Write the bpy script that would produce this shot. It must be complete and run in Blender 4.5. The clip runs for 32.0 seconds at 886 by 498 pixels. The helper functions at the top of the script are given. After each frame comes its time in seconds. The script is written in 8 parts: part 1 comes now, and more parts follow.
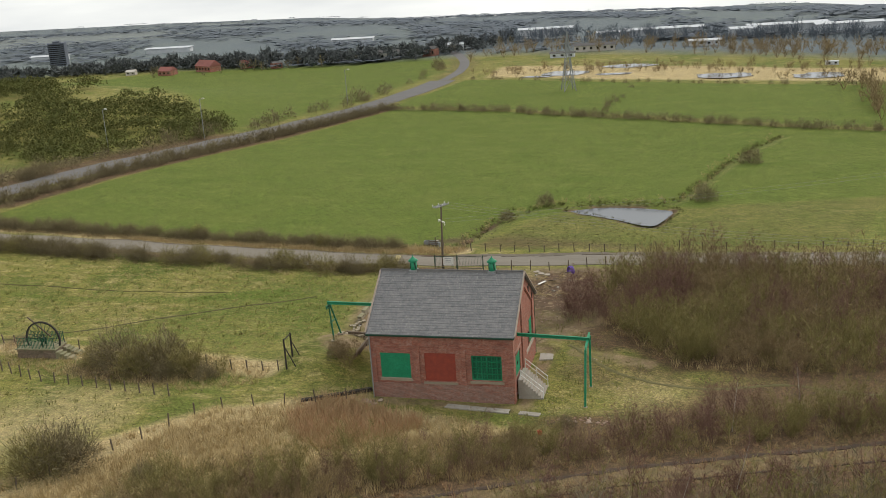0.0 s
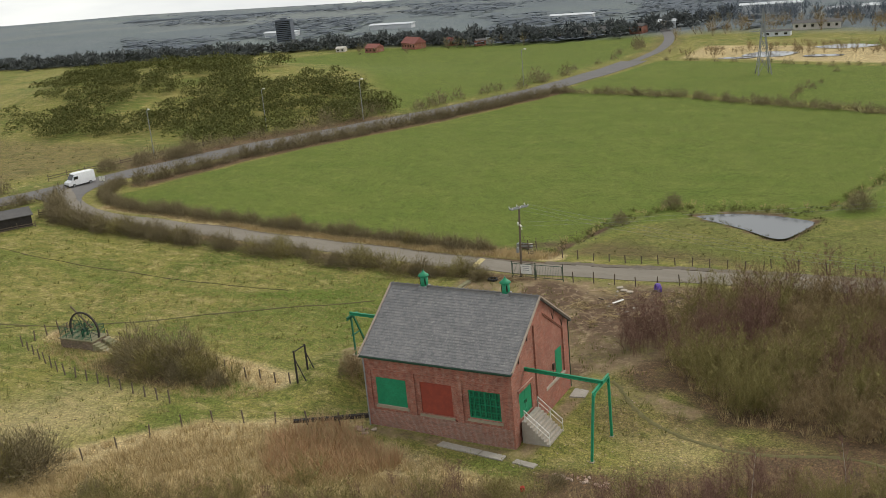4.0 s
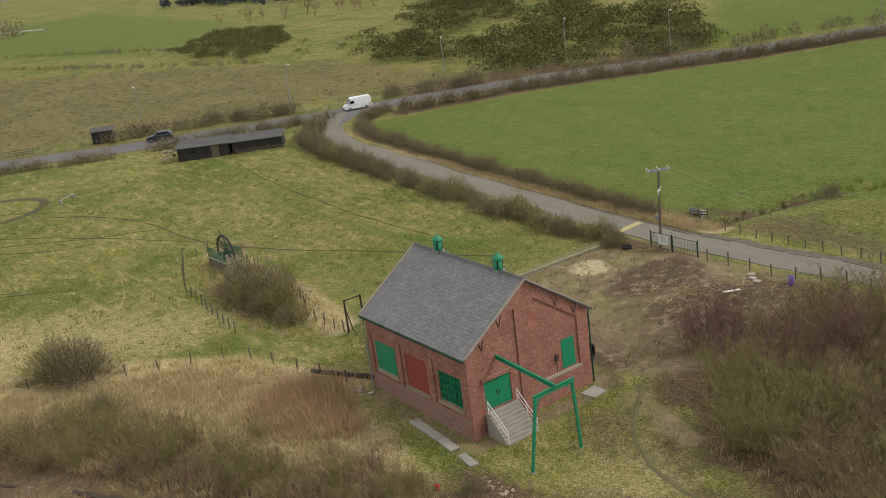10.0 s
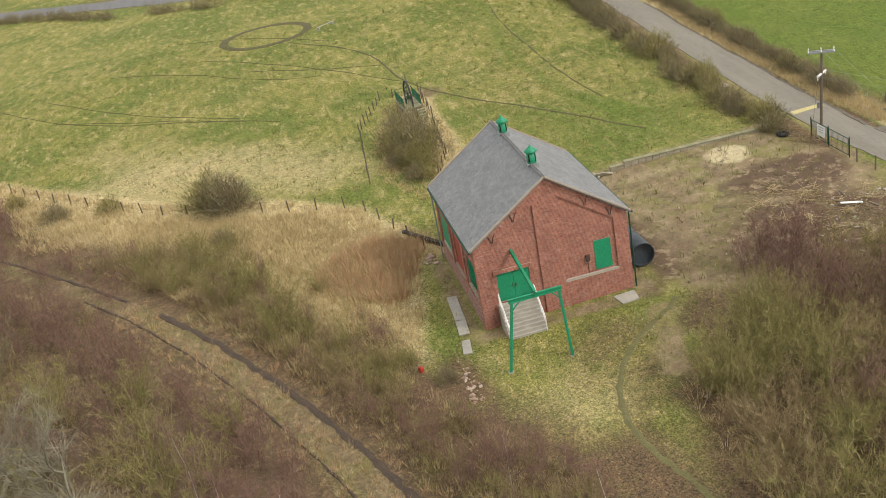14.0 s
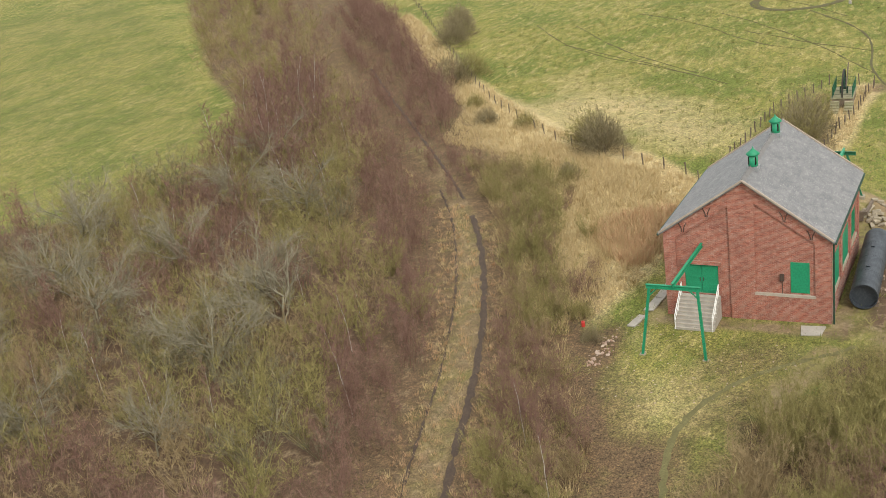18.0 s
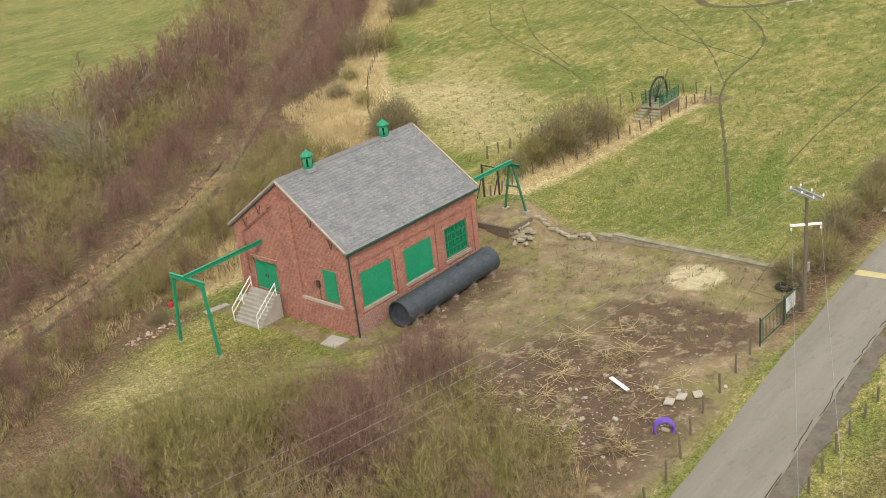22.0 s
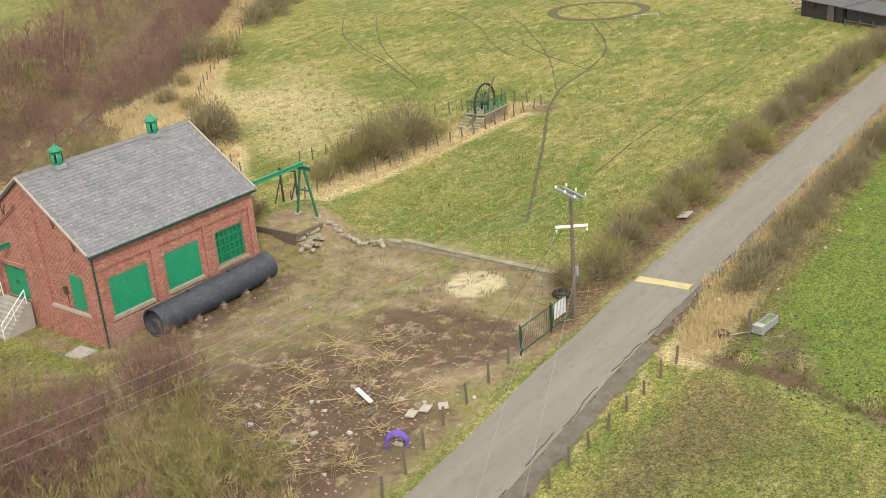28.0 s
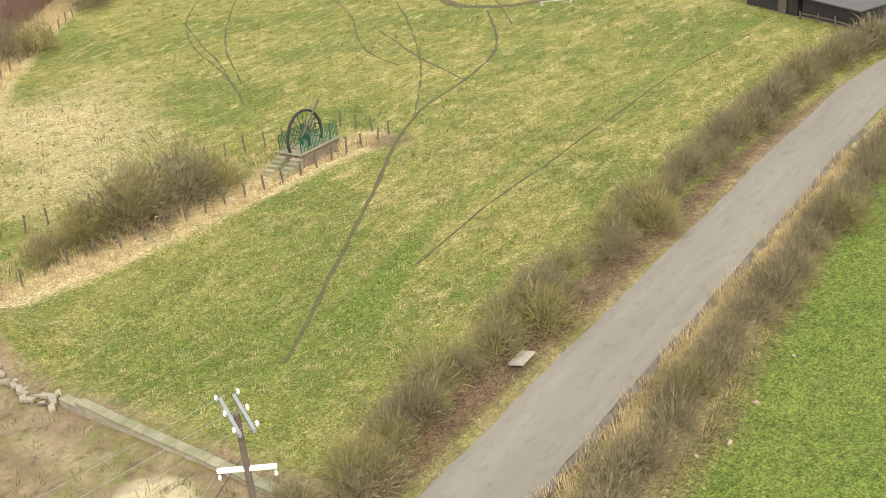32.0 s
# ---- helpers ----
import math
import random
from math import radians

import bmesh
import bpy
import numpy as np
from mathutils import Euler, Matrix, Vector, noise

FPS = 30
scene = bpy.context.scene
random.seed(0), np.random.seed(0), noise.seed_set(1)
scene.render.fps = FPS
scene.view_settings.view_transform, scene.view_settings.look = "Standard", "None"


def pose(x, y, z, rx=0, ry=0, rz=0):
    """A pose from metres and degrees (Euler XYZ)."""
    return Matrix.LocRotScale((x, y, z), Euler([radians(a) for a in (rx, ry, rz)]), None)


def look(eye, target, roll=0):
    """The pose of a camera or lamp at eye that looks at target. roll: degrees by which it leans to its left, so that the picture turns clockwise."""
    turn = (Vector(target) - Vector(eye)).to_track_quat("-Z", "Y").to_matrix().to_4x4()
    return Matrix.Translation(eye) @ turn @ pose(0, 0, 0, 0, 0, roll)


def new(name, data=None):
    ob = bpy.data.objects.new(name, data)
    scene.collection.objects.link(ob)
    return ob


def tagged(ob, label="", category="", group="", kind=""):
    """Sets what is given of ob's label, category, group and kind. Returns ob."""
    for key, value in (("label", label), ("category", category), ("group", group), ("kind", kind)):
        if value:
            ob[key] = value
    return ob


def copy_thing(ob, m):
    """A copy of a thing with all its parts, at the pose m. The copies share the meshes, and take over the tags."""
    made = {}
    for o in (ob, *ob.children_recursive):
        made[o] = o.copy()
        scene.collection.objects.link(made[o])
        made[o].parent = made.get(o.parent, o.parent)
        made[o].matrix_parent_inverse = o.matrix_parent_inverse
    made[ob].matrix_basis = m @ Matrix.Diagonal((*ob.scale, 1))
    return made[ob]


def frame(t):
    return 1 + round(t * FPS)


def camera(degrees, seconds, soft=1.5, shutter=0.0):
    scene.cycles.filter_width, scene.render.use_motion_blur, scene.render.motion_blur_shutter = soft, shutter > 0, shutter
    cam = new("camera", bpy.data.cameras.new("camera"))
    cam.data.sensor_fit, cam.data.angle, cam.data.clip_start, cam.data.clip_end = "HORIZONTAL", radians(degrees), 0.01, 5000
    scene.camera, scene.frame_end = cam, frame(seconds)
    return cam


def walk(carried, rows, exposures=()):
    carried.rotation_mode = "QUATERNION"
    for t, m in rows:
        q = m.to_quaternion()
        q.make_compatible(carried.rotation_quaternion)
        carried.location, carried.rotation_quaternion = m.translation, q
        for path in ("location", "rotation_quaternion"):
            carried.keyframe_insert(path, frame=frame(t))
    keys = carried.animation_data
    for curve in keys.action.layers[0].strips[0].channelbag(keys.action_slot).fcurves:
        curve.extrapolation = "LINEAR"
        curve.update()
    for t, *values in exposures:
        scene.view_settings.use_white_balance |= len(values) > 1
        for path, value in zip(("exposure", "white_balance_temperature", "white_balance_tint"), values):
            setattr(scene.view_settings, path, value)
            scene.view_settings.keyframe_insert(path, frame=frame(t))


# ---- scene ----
cam = camera(45.1, 32.0, soft=0.55)
PATH = [
    (0, (15.802, -78.829, 37.849), (15.304, -76.979, 37.275), -3.9),
    (0.5, (18.505, -76.422, 37.331), (17.939, -74.589, 36.765), -3.8),
    (1, (21.014, -74.244, 37.144), (20.368, -72.437, 36.58), -4.0),
    (1.5, (23.304, -72.012, 37.062), (22.592, -70.23, 36.5), -4.2),
    (2, (25.126, -69.799, 36.942), (24.34, -68.048, 36.381), -4.4),
    (2.5, (26.766, -67.553, 36.782), (25.899, -65.839, 36.224), -4.6),
    (3, (28.428, -65.284, 36.598), (27.531, -63.586, 36.04), -4.9),
    (3.5, (29.747, -63.471, 36.433), (28.816, -61.794, 35.867), -5.2),
    (5.5, (33.703, -53.19, 35.145), (32.689, -51.585, 34.517), -6.1),
    (6, (35.736, -50.986, 34.681), (34.672, -49.413, 34.055), -6.6),
    (6.5, (37.58, -48.247, 34.907), (36.485, -46.706, 34.255), -7.2),
    (7, (39.438, -46.317, 34.893), (38.265, -44.838, 34.232), -7.7),
    (7.5, (41.383, -44.72, 34.975), (40.109, -43.324, 34.32), -7.8),
    (8, (43.576, -43.069, 35.103), (42.211, -41.761, 34.453), -8.0),
    (8.5, (45.25, -41.264, 34.948), (43.82, -40.024, 34.302), -7.8),
    (9, (46.494, -39.66, 34.212), (45.038, -38.445, 33.577), -6.9),
    (9.5, (49.097, -36.909, 33.952), (47.58, -35.768, 33.322), -7.5),
    (10, (51.234, -34.381, 33.84), (49.65, -33.332, 33.214), -7.7),
    (10.5, (53.017, -32.304, 33.873), (51.365, -31.364, 33.251), -7.8),
    (11, (54.761, -30.599, 34.142), (53.035, -29.8, 33.525), -7.4),
    (11.5, (56.997, -28.118, 34.674), (55.2, -27.481, 34.069), -7.9),
    (12, (58.231, -24.716, 35.11), (56.407, -24.162, 34.504), -8.0),
    (12.5, (59.408, -21.828, 35.178), (57.581, -21.352, 34.519), -8.3),
    (13, (60.649, -18.525, 35.251), (58.881, -18.167, 34.386), -9.3),
    (13.5, (60.421, -14.383, 35.384), (58.646, -14.085, 34.512), -10.4),
    (15.5, (60.562, 0.321, 34.106), (58.744, 0.284, 33.273), -11.0),
    (16, (60.948, 3.606, 34.591), (59.146, 3.388, 33.752), -10.1),
    (16.5, (62.508, 7.273, 34.514), (60.73, 6.848, 33.703), -10.2),
    (17, (63.466, 11.315, 34.412), (61.75, 10.658, 33.623), -9.8),
    (17.5, (63.403, 15.836, 34.109), (61.754, 15.014, 33.33), -9.0),
    (18, (62.558, 20.495, 33.026), (60.96, 19.552, 32.28), -8.7),
    (18.5, (61.272, 25.287, 32.255), (59.723, 24.253, 31.527), -8.1),
    (19, (58.839, 30.435, 32.231), (57.334, 29.344, 31.493), -7.6),
    (19.5, (55.225, 35.362, 31.96), (53.746, 34.239, 31.215), -7.7),
    (20, (51.394, 39.928, 31.505), (49.938, 38.781, 30.753), -7.6),
    (20.5, (47.219, 44.189, 31.195), (45.788, 43.021, 30.429), -7.2),
    (21, (43.411, 48.413, 30.846), (42.005, 47.218, 30.074), -7.0),
    (21.5, (40.521, 52.145, 30.262), (39.15, 50.908, 29.495), -7.0),
    (22, (38.766, 54.922, 29.856), (37.416, 53.662, 29.089), -6.6),
    (22.5, (37.49, 57.284, 29.46), (36.157, 56.004, 28.694), -6.1),
    (23, (36.408, 58.731, 28.779), (35.069, 57.455, 28.019), -5.5),
    (23.5, (35.613, 59.435, 28.129), (34.262, 58.17, 27.371), -5.0),
    (24, (35.472, 59.272, 27.56), (34.099, 58.029, 26.805), -4.4),
    (24.5, (35.085, 59.092, 27.231), (33.7, 57.863, 26.475), -4.1),
    (25, (34.819, 58.887, 26.938), (33.418, 57.675, 26.184), -3.9),
    (25.5, (34.564, 58.847, 26.768), (33.149, 57.65, 26.015), -3.9),
    (27.5, (31.982, 59.268, 26.362), (30.524, 58.115, 25.623), -4.0),
    (28, (30.773, 59.503, 26.418), (29.311, 58.356, 25.678), -4.5),
    (28.5, (29.232, 59.423, 26.54), (27.764, 58.289, 25.793), -4.6),
    (29, (27.503, 59.311, 26.64), (26.03, 58.189, 25.885), -4.5),
    (29.5, (25.32, 58.958, 26.6), (23.85, 57.84, 25.835), -4.6),
    (30, (22.441, 58.366, 26.45), (20.976, 57.246, 25.675), -4.7),
    (30.5, (18.503, 57.649, 26.408), (17.049, 56.523, 25.621), -5.1),
    (31, (13.924, 56.78, 26.12), (12.487, 55.643, 25.319), -4.9),
    (31.5, (8.496, 55.482, 25.415), (7.07, 54.337, 24.605), -5.0),
    (32, (2.252, 52.898, 24.054), (0.798, 51.793, 23.239), -4.5),
]
walk(cam, [(t, look(eye, target, roll)) for t, eye, target, roll in PATH],
     exposures=[(0, 0.37), (3, 0.35), (9, 0.29), (12.3, 0.27), (13.2, 0.58), (15.5, 0.9), (18, 0.93), (21, 0.94), (27, 1.04), (32, 1.26)])

# ==== world and light ====
SUN_AZ, SUN_EL = radians(48), radians(42)      # from +x towards +y, and above the ground
sun = new("sun", bpy.data.lights.new("sun", "SUN"))
sun.data.energy, sun.data.angle, sun.data.color = 1.3, radians(14), (1.0, 0.95, 0.87)
sun.matrix_world = look((60 * math.cos(SUN_AZ), 60 * math.sin(SUN_AZ), 60 * math.tan(SUN_EL)), (0, 0, 0))
world = bpy.data.worlds.new("overcast_sky")
scene.world = world
world.use_nodes = True
wn, wl = world.node_tree.nodes, world.node_tree.links
wn.clear()
sky = wn.new("ShaderNodeTexSky")
sky.sky_type, sky.sun_disc, sky.sun_elevation, sky.sun_rotation = "NISHITA", False, SUN_EL, radians(90) - SUN_AZ
sky.dust_density, sky.air_density = 3.0, 1.0
wtc, wmap, wnoise, wramp = wn.new("ShaderNodeTexCoord"), wn.new("ShaderNodeMapping"), wn.new("ShaderNodeTexNoise"), wn.new("ShaderNodeValToRGB")
wmap.inputs["Scale"].default_value = (1.6, 1.6, 9.0)
wnoise.inputs["Scale"].default_value, wnoise.inputs["Detail"].default_value = 2.2, 7.0
wramp.color_ramp.elements[0].position, wramp.color_ramp.elements[0].color = 0.36, (6.2, 6.4, 6.5, 1)
wramp.color_ramp.elements[1].position, wramp.color_ramp.elements[1].color = 0.66, (9.0, 9.1, 8.7, 1)
wmix, wbg, wout = wn.new("ShaderNodeMix"), wn.new("ShaderNodeBackground"), wn.new("ShaderNodeOutputWorld")
wmix.data_type = "RGBA"
wmix.inputs["Factor"].default_value = 0.86
wbg.inputs["Strength"].default_value = 0.105
wl.new(wtc.outputs["Generated"], wmap.inputs["Vector"])
wl.new(wmap.outputs["Vector"], wnoise.inputs["Vector"])
wl.new(wnoise.outputs["Fac"], wramp.inputs["Fac"])
wl.new(sky.outputs["Color"], wmix.inputs["A"])
wl.new(wramp.outputs["Color"], wmix.inputs["B"])
wl.new(wmix.outputs["Result"], wbg.inputs["Color"])
wl.new(wbg.outputs["Background"], wout.inputs["Surface"])

# ==== materials ====


class Nodes:
    """A small builder for one node material."""

    def __init__(self, name):
        self.m = bpy.data.materials.new(name)
        self.m.use_nodes = True
        self.t = self.m.node_tree
        self.b = self.t.nodes["Principled BSDF"]
        self.pos = self.t.nodes.new("ShaderNodeNewGeometry").outputs["Position"]

    def add(self, kind, **values):
        n = self.t.nodes.new(kind)
        for k, v in values.items():
            n.inputs[k.replace("_", " ")].default_value = v
        return n

    def join(self, a, b):
        self.t.links.new(a, b)

    def noise(self, scale, detail=5.0, rough=0.6, vec=None, stretch=None):
        n = self.add("ShaderNodeTexNoise", Scale=scale, Detail=detail, Roughness=rough)
        vec = vec or self.pos
        if stretch:
            mp = self.add("ShaderNodeMapping", Scale=stretch)
            self.join(vec, mp.inputs["Vector"])
            vec = mp.outputs["Vector"]
        self.join(vec, n.inputs["Vector"])
        return n.outputs["Fac"]

    def ramp(self, fac, stops):
        n = self.add("ShaderNodeValToRGB")
        el = n.color_ramp.elements
        while len(el) < len(stops):
            el.new(0.5)
        for e, (p, c) in zip(el, stops):
            e.position, e.color = p, (*c, 1) if len(c) == 3 else c
        self.join(fac, n.inputs["Fac"])
        return n.outputs["Color"]

    def grey(self, fac, lo, hi):
        n = self.t.nodes.new("ShaderNodeMapRange")
        n.inputs["From Min"].default_value, n.inputs["From Max"].default_value = lo, hi
        self.join(fac, n.inputs["Value"])
        return n.outputs["Result"]

    def mix(self, fac, a, b, blend="MIX"):
        n = self.t.nodes.new("ShaderNodeMix")
        n.data_type, n.blend_type = "RGBA", blend
        for v, slot in ((fac, "Factor"), (a, "A"), (b, "B")):
            s = n.inputs[slot] if slot == "Factor" else [i for i in n.inputs if i.name == slot and i.type == "RGBA"][0]
            if isinstance(v, (int, float)):
                s.default_value = v
            elif isinstance(v, tuple):
                s.default_value = (*v, 1)
            else:
                self.join(v, s)
        return [o for o in n.outputs if o.type == "RGBA"][0]

    def math(self, op, a, b=0.5):
        n = self.t.nodes.new("ShaderNodeMath")
        n.operation = op
        for v, s in ((a, n.inputs[0]), (b, n.inputs[1])):
            if isinstance(v, (int, float)):
                s.default_value = v
            else:
                self.join(v, s)
        return n.outputs[0]

    def attr(self, name):
        n = self.t.nodes.new("ShaderNodeAttribute")
        n.attribute_name = name
        return n.outputs["Fac"]

    def random(self):
        return self.t.nodes.new("ShaderNodeObjectInfo").outputs["Random"]

    def island(self):
        return self.t.nodes.new("ShaderNodeNewGeometry").outputs["Random Per Island"]

    def done(self, color, rough=0.85, metal=0.0, bump=None, strength=0.4, dist=0.02, spec=0.3):
        for v, slot in ((color, "Base Color"), (rough, "Roughness")):
            if isinstance(v, (int, float)):
                self.b.inputs[slot].default_value = v
            elif isinstance(v, tuple):
                self.b.inputs[slot].default_value = (*v, 1)
            else:
                self.join(v, self.b.inputs[slot])
        self.b.inputs["Metallic"].default_value = metal
        self.b.inputs["Specular IOR Level"].default_value = spec
        if bump is not None:
            n = self.add("ShaderNodeBump", Strength=strength, Distance=dist)
            self.join(bump, n.inputs["Height"])
            self.join(n.outputs["Normal"], self.b.inputs["Normal"])
        return self.m


def worn(name, c, dark, scale=3.0, fine=30.0, rough=0.8, metal=0.0, bump=0.3, dist=0.01, spec=0.3, vary=0.0):
    """A painted or plain surface with stains at one scale and grain at another."""
    k = Nodes(name)
    big, small = k.noise(scale, 4), k.noise(fine, 3)
    col = k.mix(k.grey(big, 0.35, 0.75), c, dark)
    col = k.mix(k.grey(small, 0.3, 0.8), col, tuple(0.72 * v for v in c))
    if vary:
        col = k.mix(k.grey(k.random(), 0, 1 / vary), col, dark)
    return k.done(col, k.grey(big, -1.2 + rough, 1.6), metal, small, bump, dist, spec) if metal else k.done(col, rough, metal, small, bump, dist, spec)


def brick_material(name, a, b, mortar, stain):
    k = Nodes(name)
    geo = k.t.nodes.new("ShaderNodeNewGeometry")
    sp, sn, cv = k.t.nodes.new("ShaderNodeSeparateXYZ"), k.t.nodes.new("ShaderNodeSeparateXYZ"), k.t.nodes.new("ShaderNodeCombineXYZ")
    k.join(geo.outputs["Position"], sp.inputs[0])
    k.join(geo.outputs["True Normal"], sn.inputs[0])
    side = k.math("GREATER_THAN", k.math("ABSOLUTE", sn.outputs["X"], 0), 0.6)
    u = k.math("ADD", k.math("MULTIPLY", side, sp.outputs["Y"]), k.math("MULTIPLY", k.math("SUBTRACT", 1.0, side), sp.outputs["X"]))
    k.join(u, cv.inputs["X"])
    k.join(sp.outputs["Z"], cv.inputs["Y"])
    br = k.add("ShaderNodeTexBrick", Scale=1.0, Mortar_Size=0.008, Brick_Width=0.235, Row_Height=0.078, Bias=-0.1)
    br.inputs["Color1"].default_value, br.inputs["Color2"].default_value, br.inputs["Mortar"].default_value = (*a, 1), (*b, 1), (*mortar, 1)
    k.join(cv.outputs[0], br.inputs["Vector"])
    bed = k.math("LESS_THAN", k.math("FRACT", k.math("DIVIDE", sp.outputs["Z"], 0.078), 0), 0.2)
    body = k.mix(k.math("MULTIPLY", bed, 0.8), br.outputs["Color"], mortar)
    patch = k.noise(0.9, 6, 0.7)
    col = k.mix(k.math("MULTIPLY", k.grey(patch, 0.45, 0.7), 0.55), body, stain)
    lime = k.noise(3.4, 10, 0.8)
    col = k.mix(k.math("MULTIPLY", k.grey(lime, 0.52, 0.72), 0.62), col, (0.52, 0.40, 0.34))
    fine = k.noise(14, 4)
    col = k.mix(k.math("MULTIPLY", k.grey(fine, 0.4, 0.8), 0.35), col, tuple(0.6 * v for v in a))
    streak = k.noise(5.0, 6, 0.8, stretch=(0.6, 0.6, 2.2))
    col = k.mix(1.0, col, k.ramp(streak, [(0.34, (0.72, 0.7, 0.69)), (0.5, (1.0, 1.0, 1.0)), (0.66, (1.22, 1.26, 1.28))]), "MULTIPLY")
    h = k.math("ADD", k.math("MULTIPLY", br.outputs["Fac"], -1.0), k.math("MULTIPLY", fine, 0.3))
    return k.done(col, 0.9, 0, h, 0.5, 0.012, 0.2)


BRICK = brick_material("red_brick", (0.375, 0.13, 0.085), (0.23, 0.075, 0.054), (0.375, 0.25, 0.195), (0.16, 0.072, 0.055))
PLINTH = brick_material("weathered_plinth_brick", (0.33, 0.135, 0.095), (0.18, 0.075, 0.058), (0.38, 0.31, 0.26), (0.23, 0.17, 0.14))
OLD_BRICK = brick_material("buff_old_brick", (0.22, 0.15, 0.105), (0.15, 0.105, 0.078), (0.2, 0.18, 0.14), (0.10, 0.10, 0.055))
GREEN = worn("green_paint", (0.012, 0.225, 0.105), (0.02, 0.28, 0.14), 1.2, 9, 0.5, bump=0.12, spec=0.4)
GREEN_DULL = worn("weathered_green_paint", (0.022, 0.15, 0.075), (0.03, 0.10, 0.055), 3, 25, 0.6, bump=0.3)
GREEN_DARK = worn("dark_green_paint", (0.016, 0.06, 0.036), (0.025, 0.04, 0.026), 4, 30, 0.6)
RED_PANEL = worn("red_painted_infill", (0.34, 0.07, 0.042), (0.20, 0.05, 0.036), 2.2, 14, 0.85, bump=0.5)
STONE = worn("weathered_sandstone", (0.40, 0.34, 0.25), (0.23, 0.20, 0.14), 2.5, 22, 0.9, bump=0.5, vary=0.5)
VERGE_MORTAR = worn("pale_verge_mortar", (0.42, 0.345, 0.275), (0.28, 0.22, 0.17), 3.0, 20, 0.9, bump=0.4)
COPING = worn("mossy_coping_stone", (0.34, 0.30, 0.20), (0.13, 0.14, 0.06), 1.7, 14, 0.95, bump=0.5, vary=0.5)
RIDGE_CLAY = worn("grey_ridge_clay", (0.215, 0.205, 0.195), (0.14, 0.135, 0.13), 3, 20, 0.85)
PALE = worn("pale_stone_and_mortar", (0.44, 0.385, 0.315), (0.30, 0.255, 0.20), 3, 26, 0.9)
CONCRETE = worn("grey_concrete", (0.42, 0.385, 0.33), (0.26, 0.24, 0.20), 1.6, 16, 0.9, bump=0.4)
WHITE = worn("white_paint", (0.78, 0.77, 0.73), (0.60, 0.58, 0.53), 3, 20, 0.55)
GREYPAINT = worn("grey_metal", (0.30, 0.31, 0.31), (0.20, 0.2, 0.2), 4, 30, 0.5, 0.0)
GLASS_DARK = worn("dark_glass", (0.012, 0.014, 0.015), (0.02, 0.022, 0.022), 1, 10, 0.12, bump=0.0, spec=0.6)
IRON = worn("rusty_iron", (0.085, 0.055, 0.04), (0.05, 0.04, 0.035), 6, 40, 0.7)
WOOD = worn("grey_weathered_wood", (0.17, 0.13, 0.095), (0.10, 0.08, 0.06), 5, 40, 0.9, bump=0.5, vary=0.4)
DARKWOOD = worn("dark_stained_wood", (0.05, 0.043, 0.038), (0.028, 0.026, 0.025), 2, 30, 0.85, bump=0.5)
RUBBLE = worn("broken_masonry", (0.50, 0.41, 0.33), (0.30, 0.185, 0.135), 2, 18, 0.95, bump=0.5, vary=1.0)


def tank_material():
    k = Nodes("black_painted_steel")
    a, b = k.noise(1.1, 5), k.noise(7, 6, 0.7, stretch=(0.4, 1, 1))
    col = k.mix(k.grey(b, 0.45, 0.8), (0.030, 0.037, 0.046), (0.075, 0.085, 0.095))
    col = k.mix(k.math("MULTIPLY", k.grey(a, 0.5, 0.75), 0.6), col, (0.02, 0.022, 0.026))
    return k.done(col, k.grey(a, -0.6, 1.4), 0.0, b, 0.15, 0.01, 0.5)


TANK = tank_material()


def slate_material(name, single):
    k = Nodes(name)
    r = k.random() if single else k.island()
    col = k.ramp(r, [(0.0, (0.136, 0.135, 0.137)), (0.5, (0.158, 0.156, 0.158)), (1.0, (0.185, 0.18, 0.178))])
    cloud = k.noise(0.9, 6, 0.75)
    col = k.mix(1.0, col, k.ramp(cloud, [(0.35, (0.86, 0.86, 0.87)), (0.65, (1.14, 1.13, 1.11))]), "MULTIPLY")
    lich = k.noise(11.0, 6, 0.8)
    col = k.mix(k.math("MULTIPLY", k.grey(lich, 0.54, 0.65), 0.8), col, (0.46, 0.445, 0.40))
    drip = k.noise(1.5, 10, 0.85, stretch=(1.0, 0.45, 0.45))
    col = k.mix(k.math("MULTIPLY", k.grey(drip, 0.55, 0.66), 0.5), col, (0.33, 0.315, 0.28))
    dirt = k.noise(8.0, 6, 0.8, stretch=(0.5, 1.4, 1.4))
    col = k.mix(k.math("MULTIPLY", k.grey(dirt, 0.5, 0.7), 0.55), col, (0.075, 0.075, 0.075))
    moss = k.noise(3.1, 6, 0.7)
    col = k.mix(k.math("MULTIPLY", k.grey(moss, 0.62, 0.85), 0.35), col, (0.15, 0.13, 0.09))
    return k.done(col, 0.62, 0, k.noise(25, 4), 0.35, 0.006, 0.35)


SLATE, SLATE_ONE = slate_material("grey_slate", False), slate_material("grey_slate_single", True)


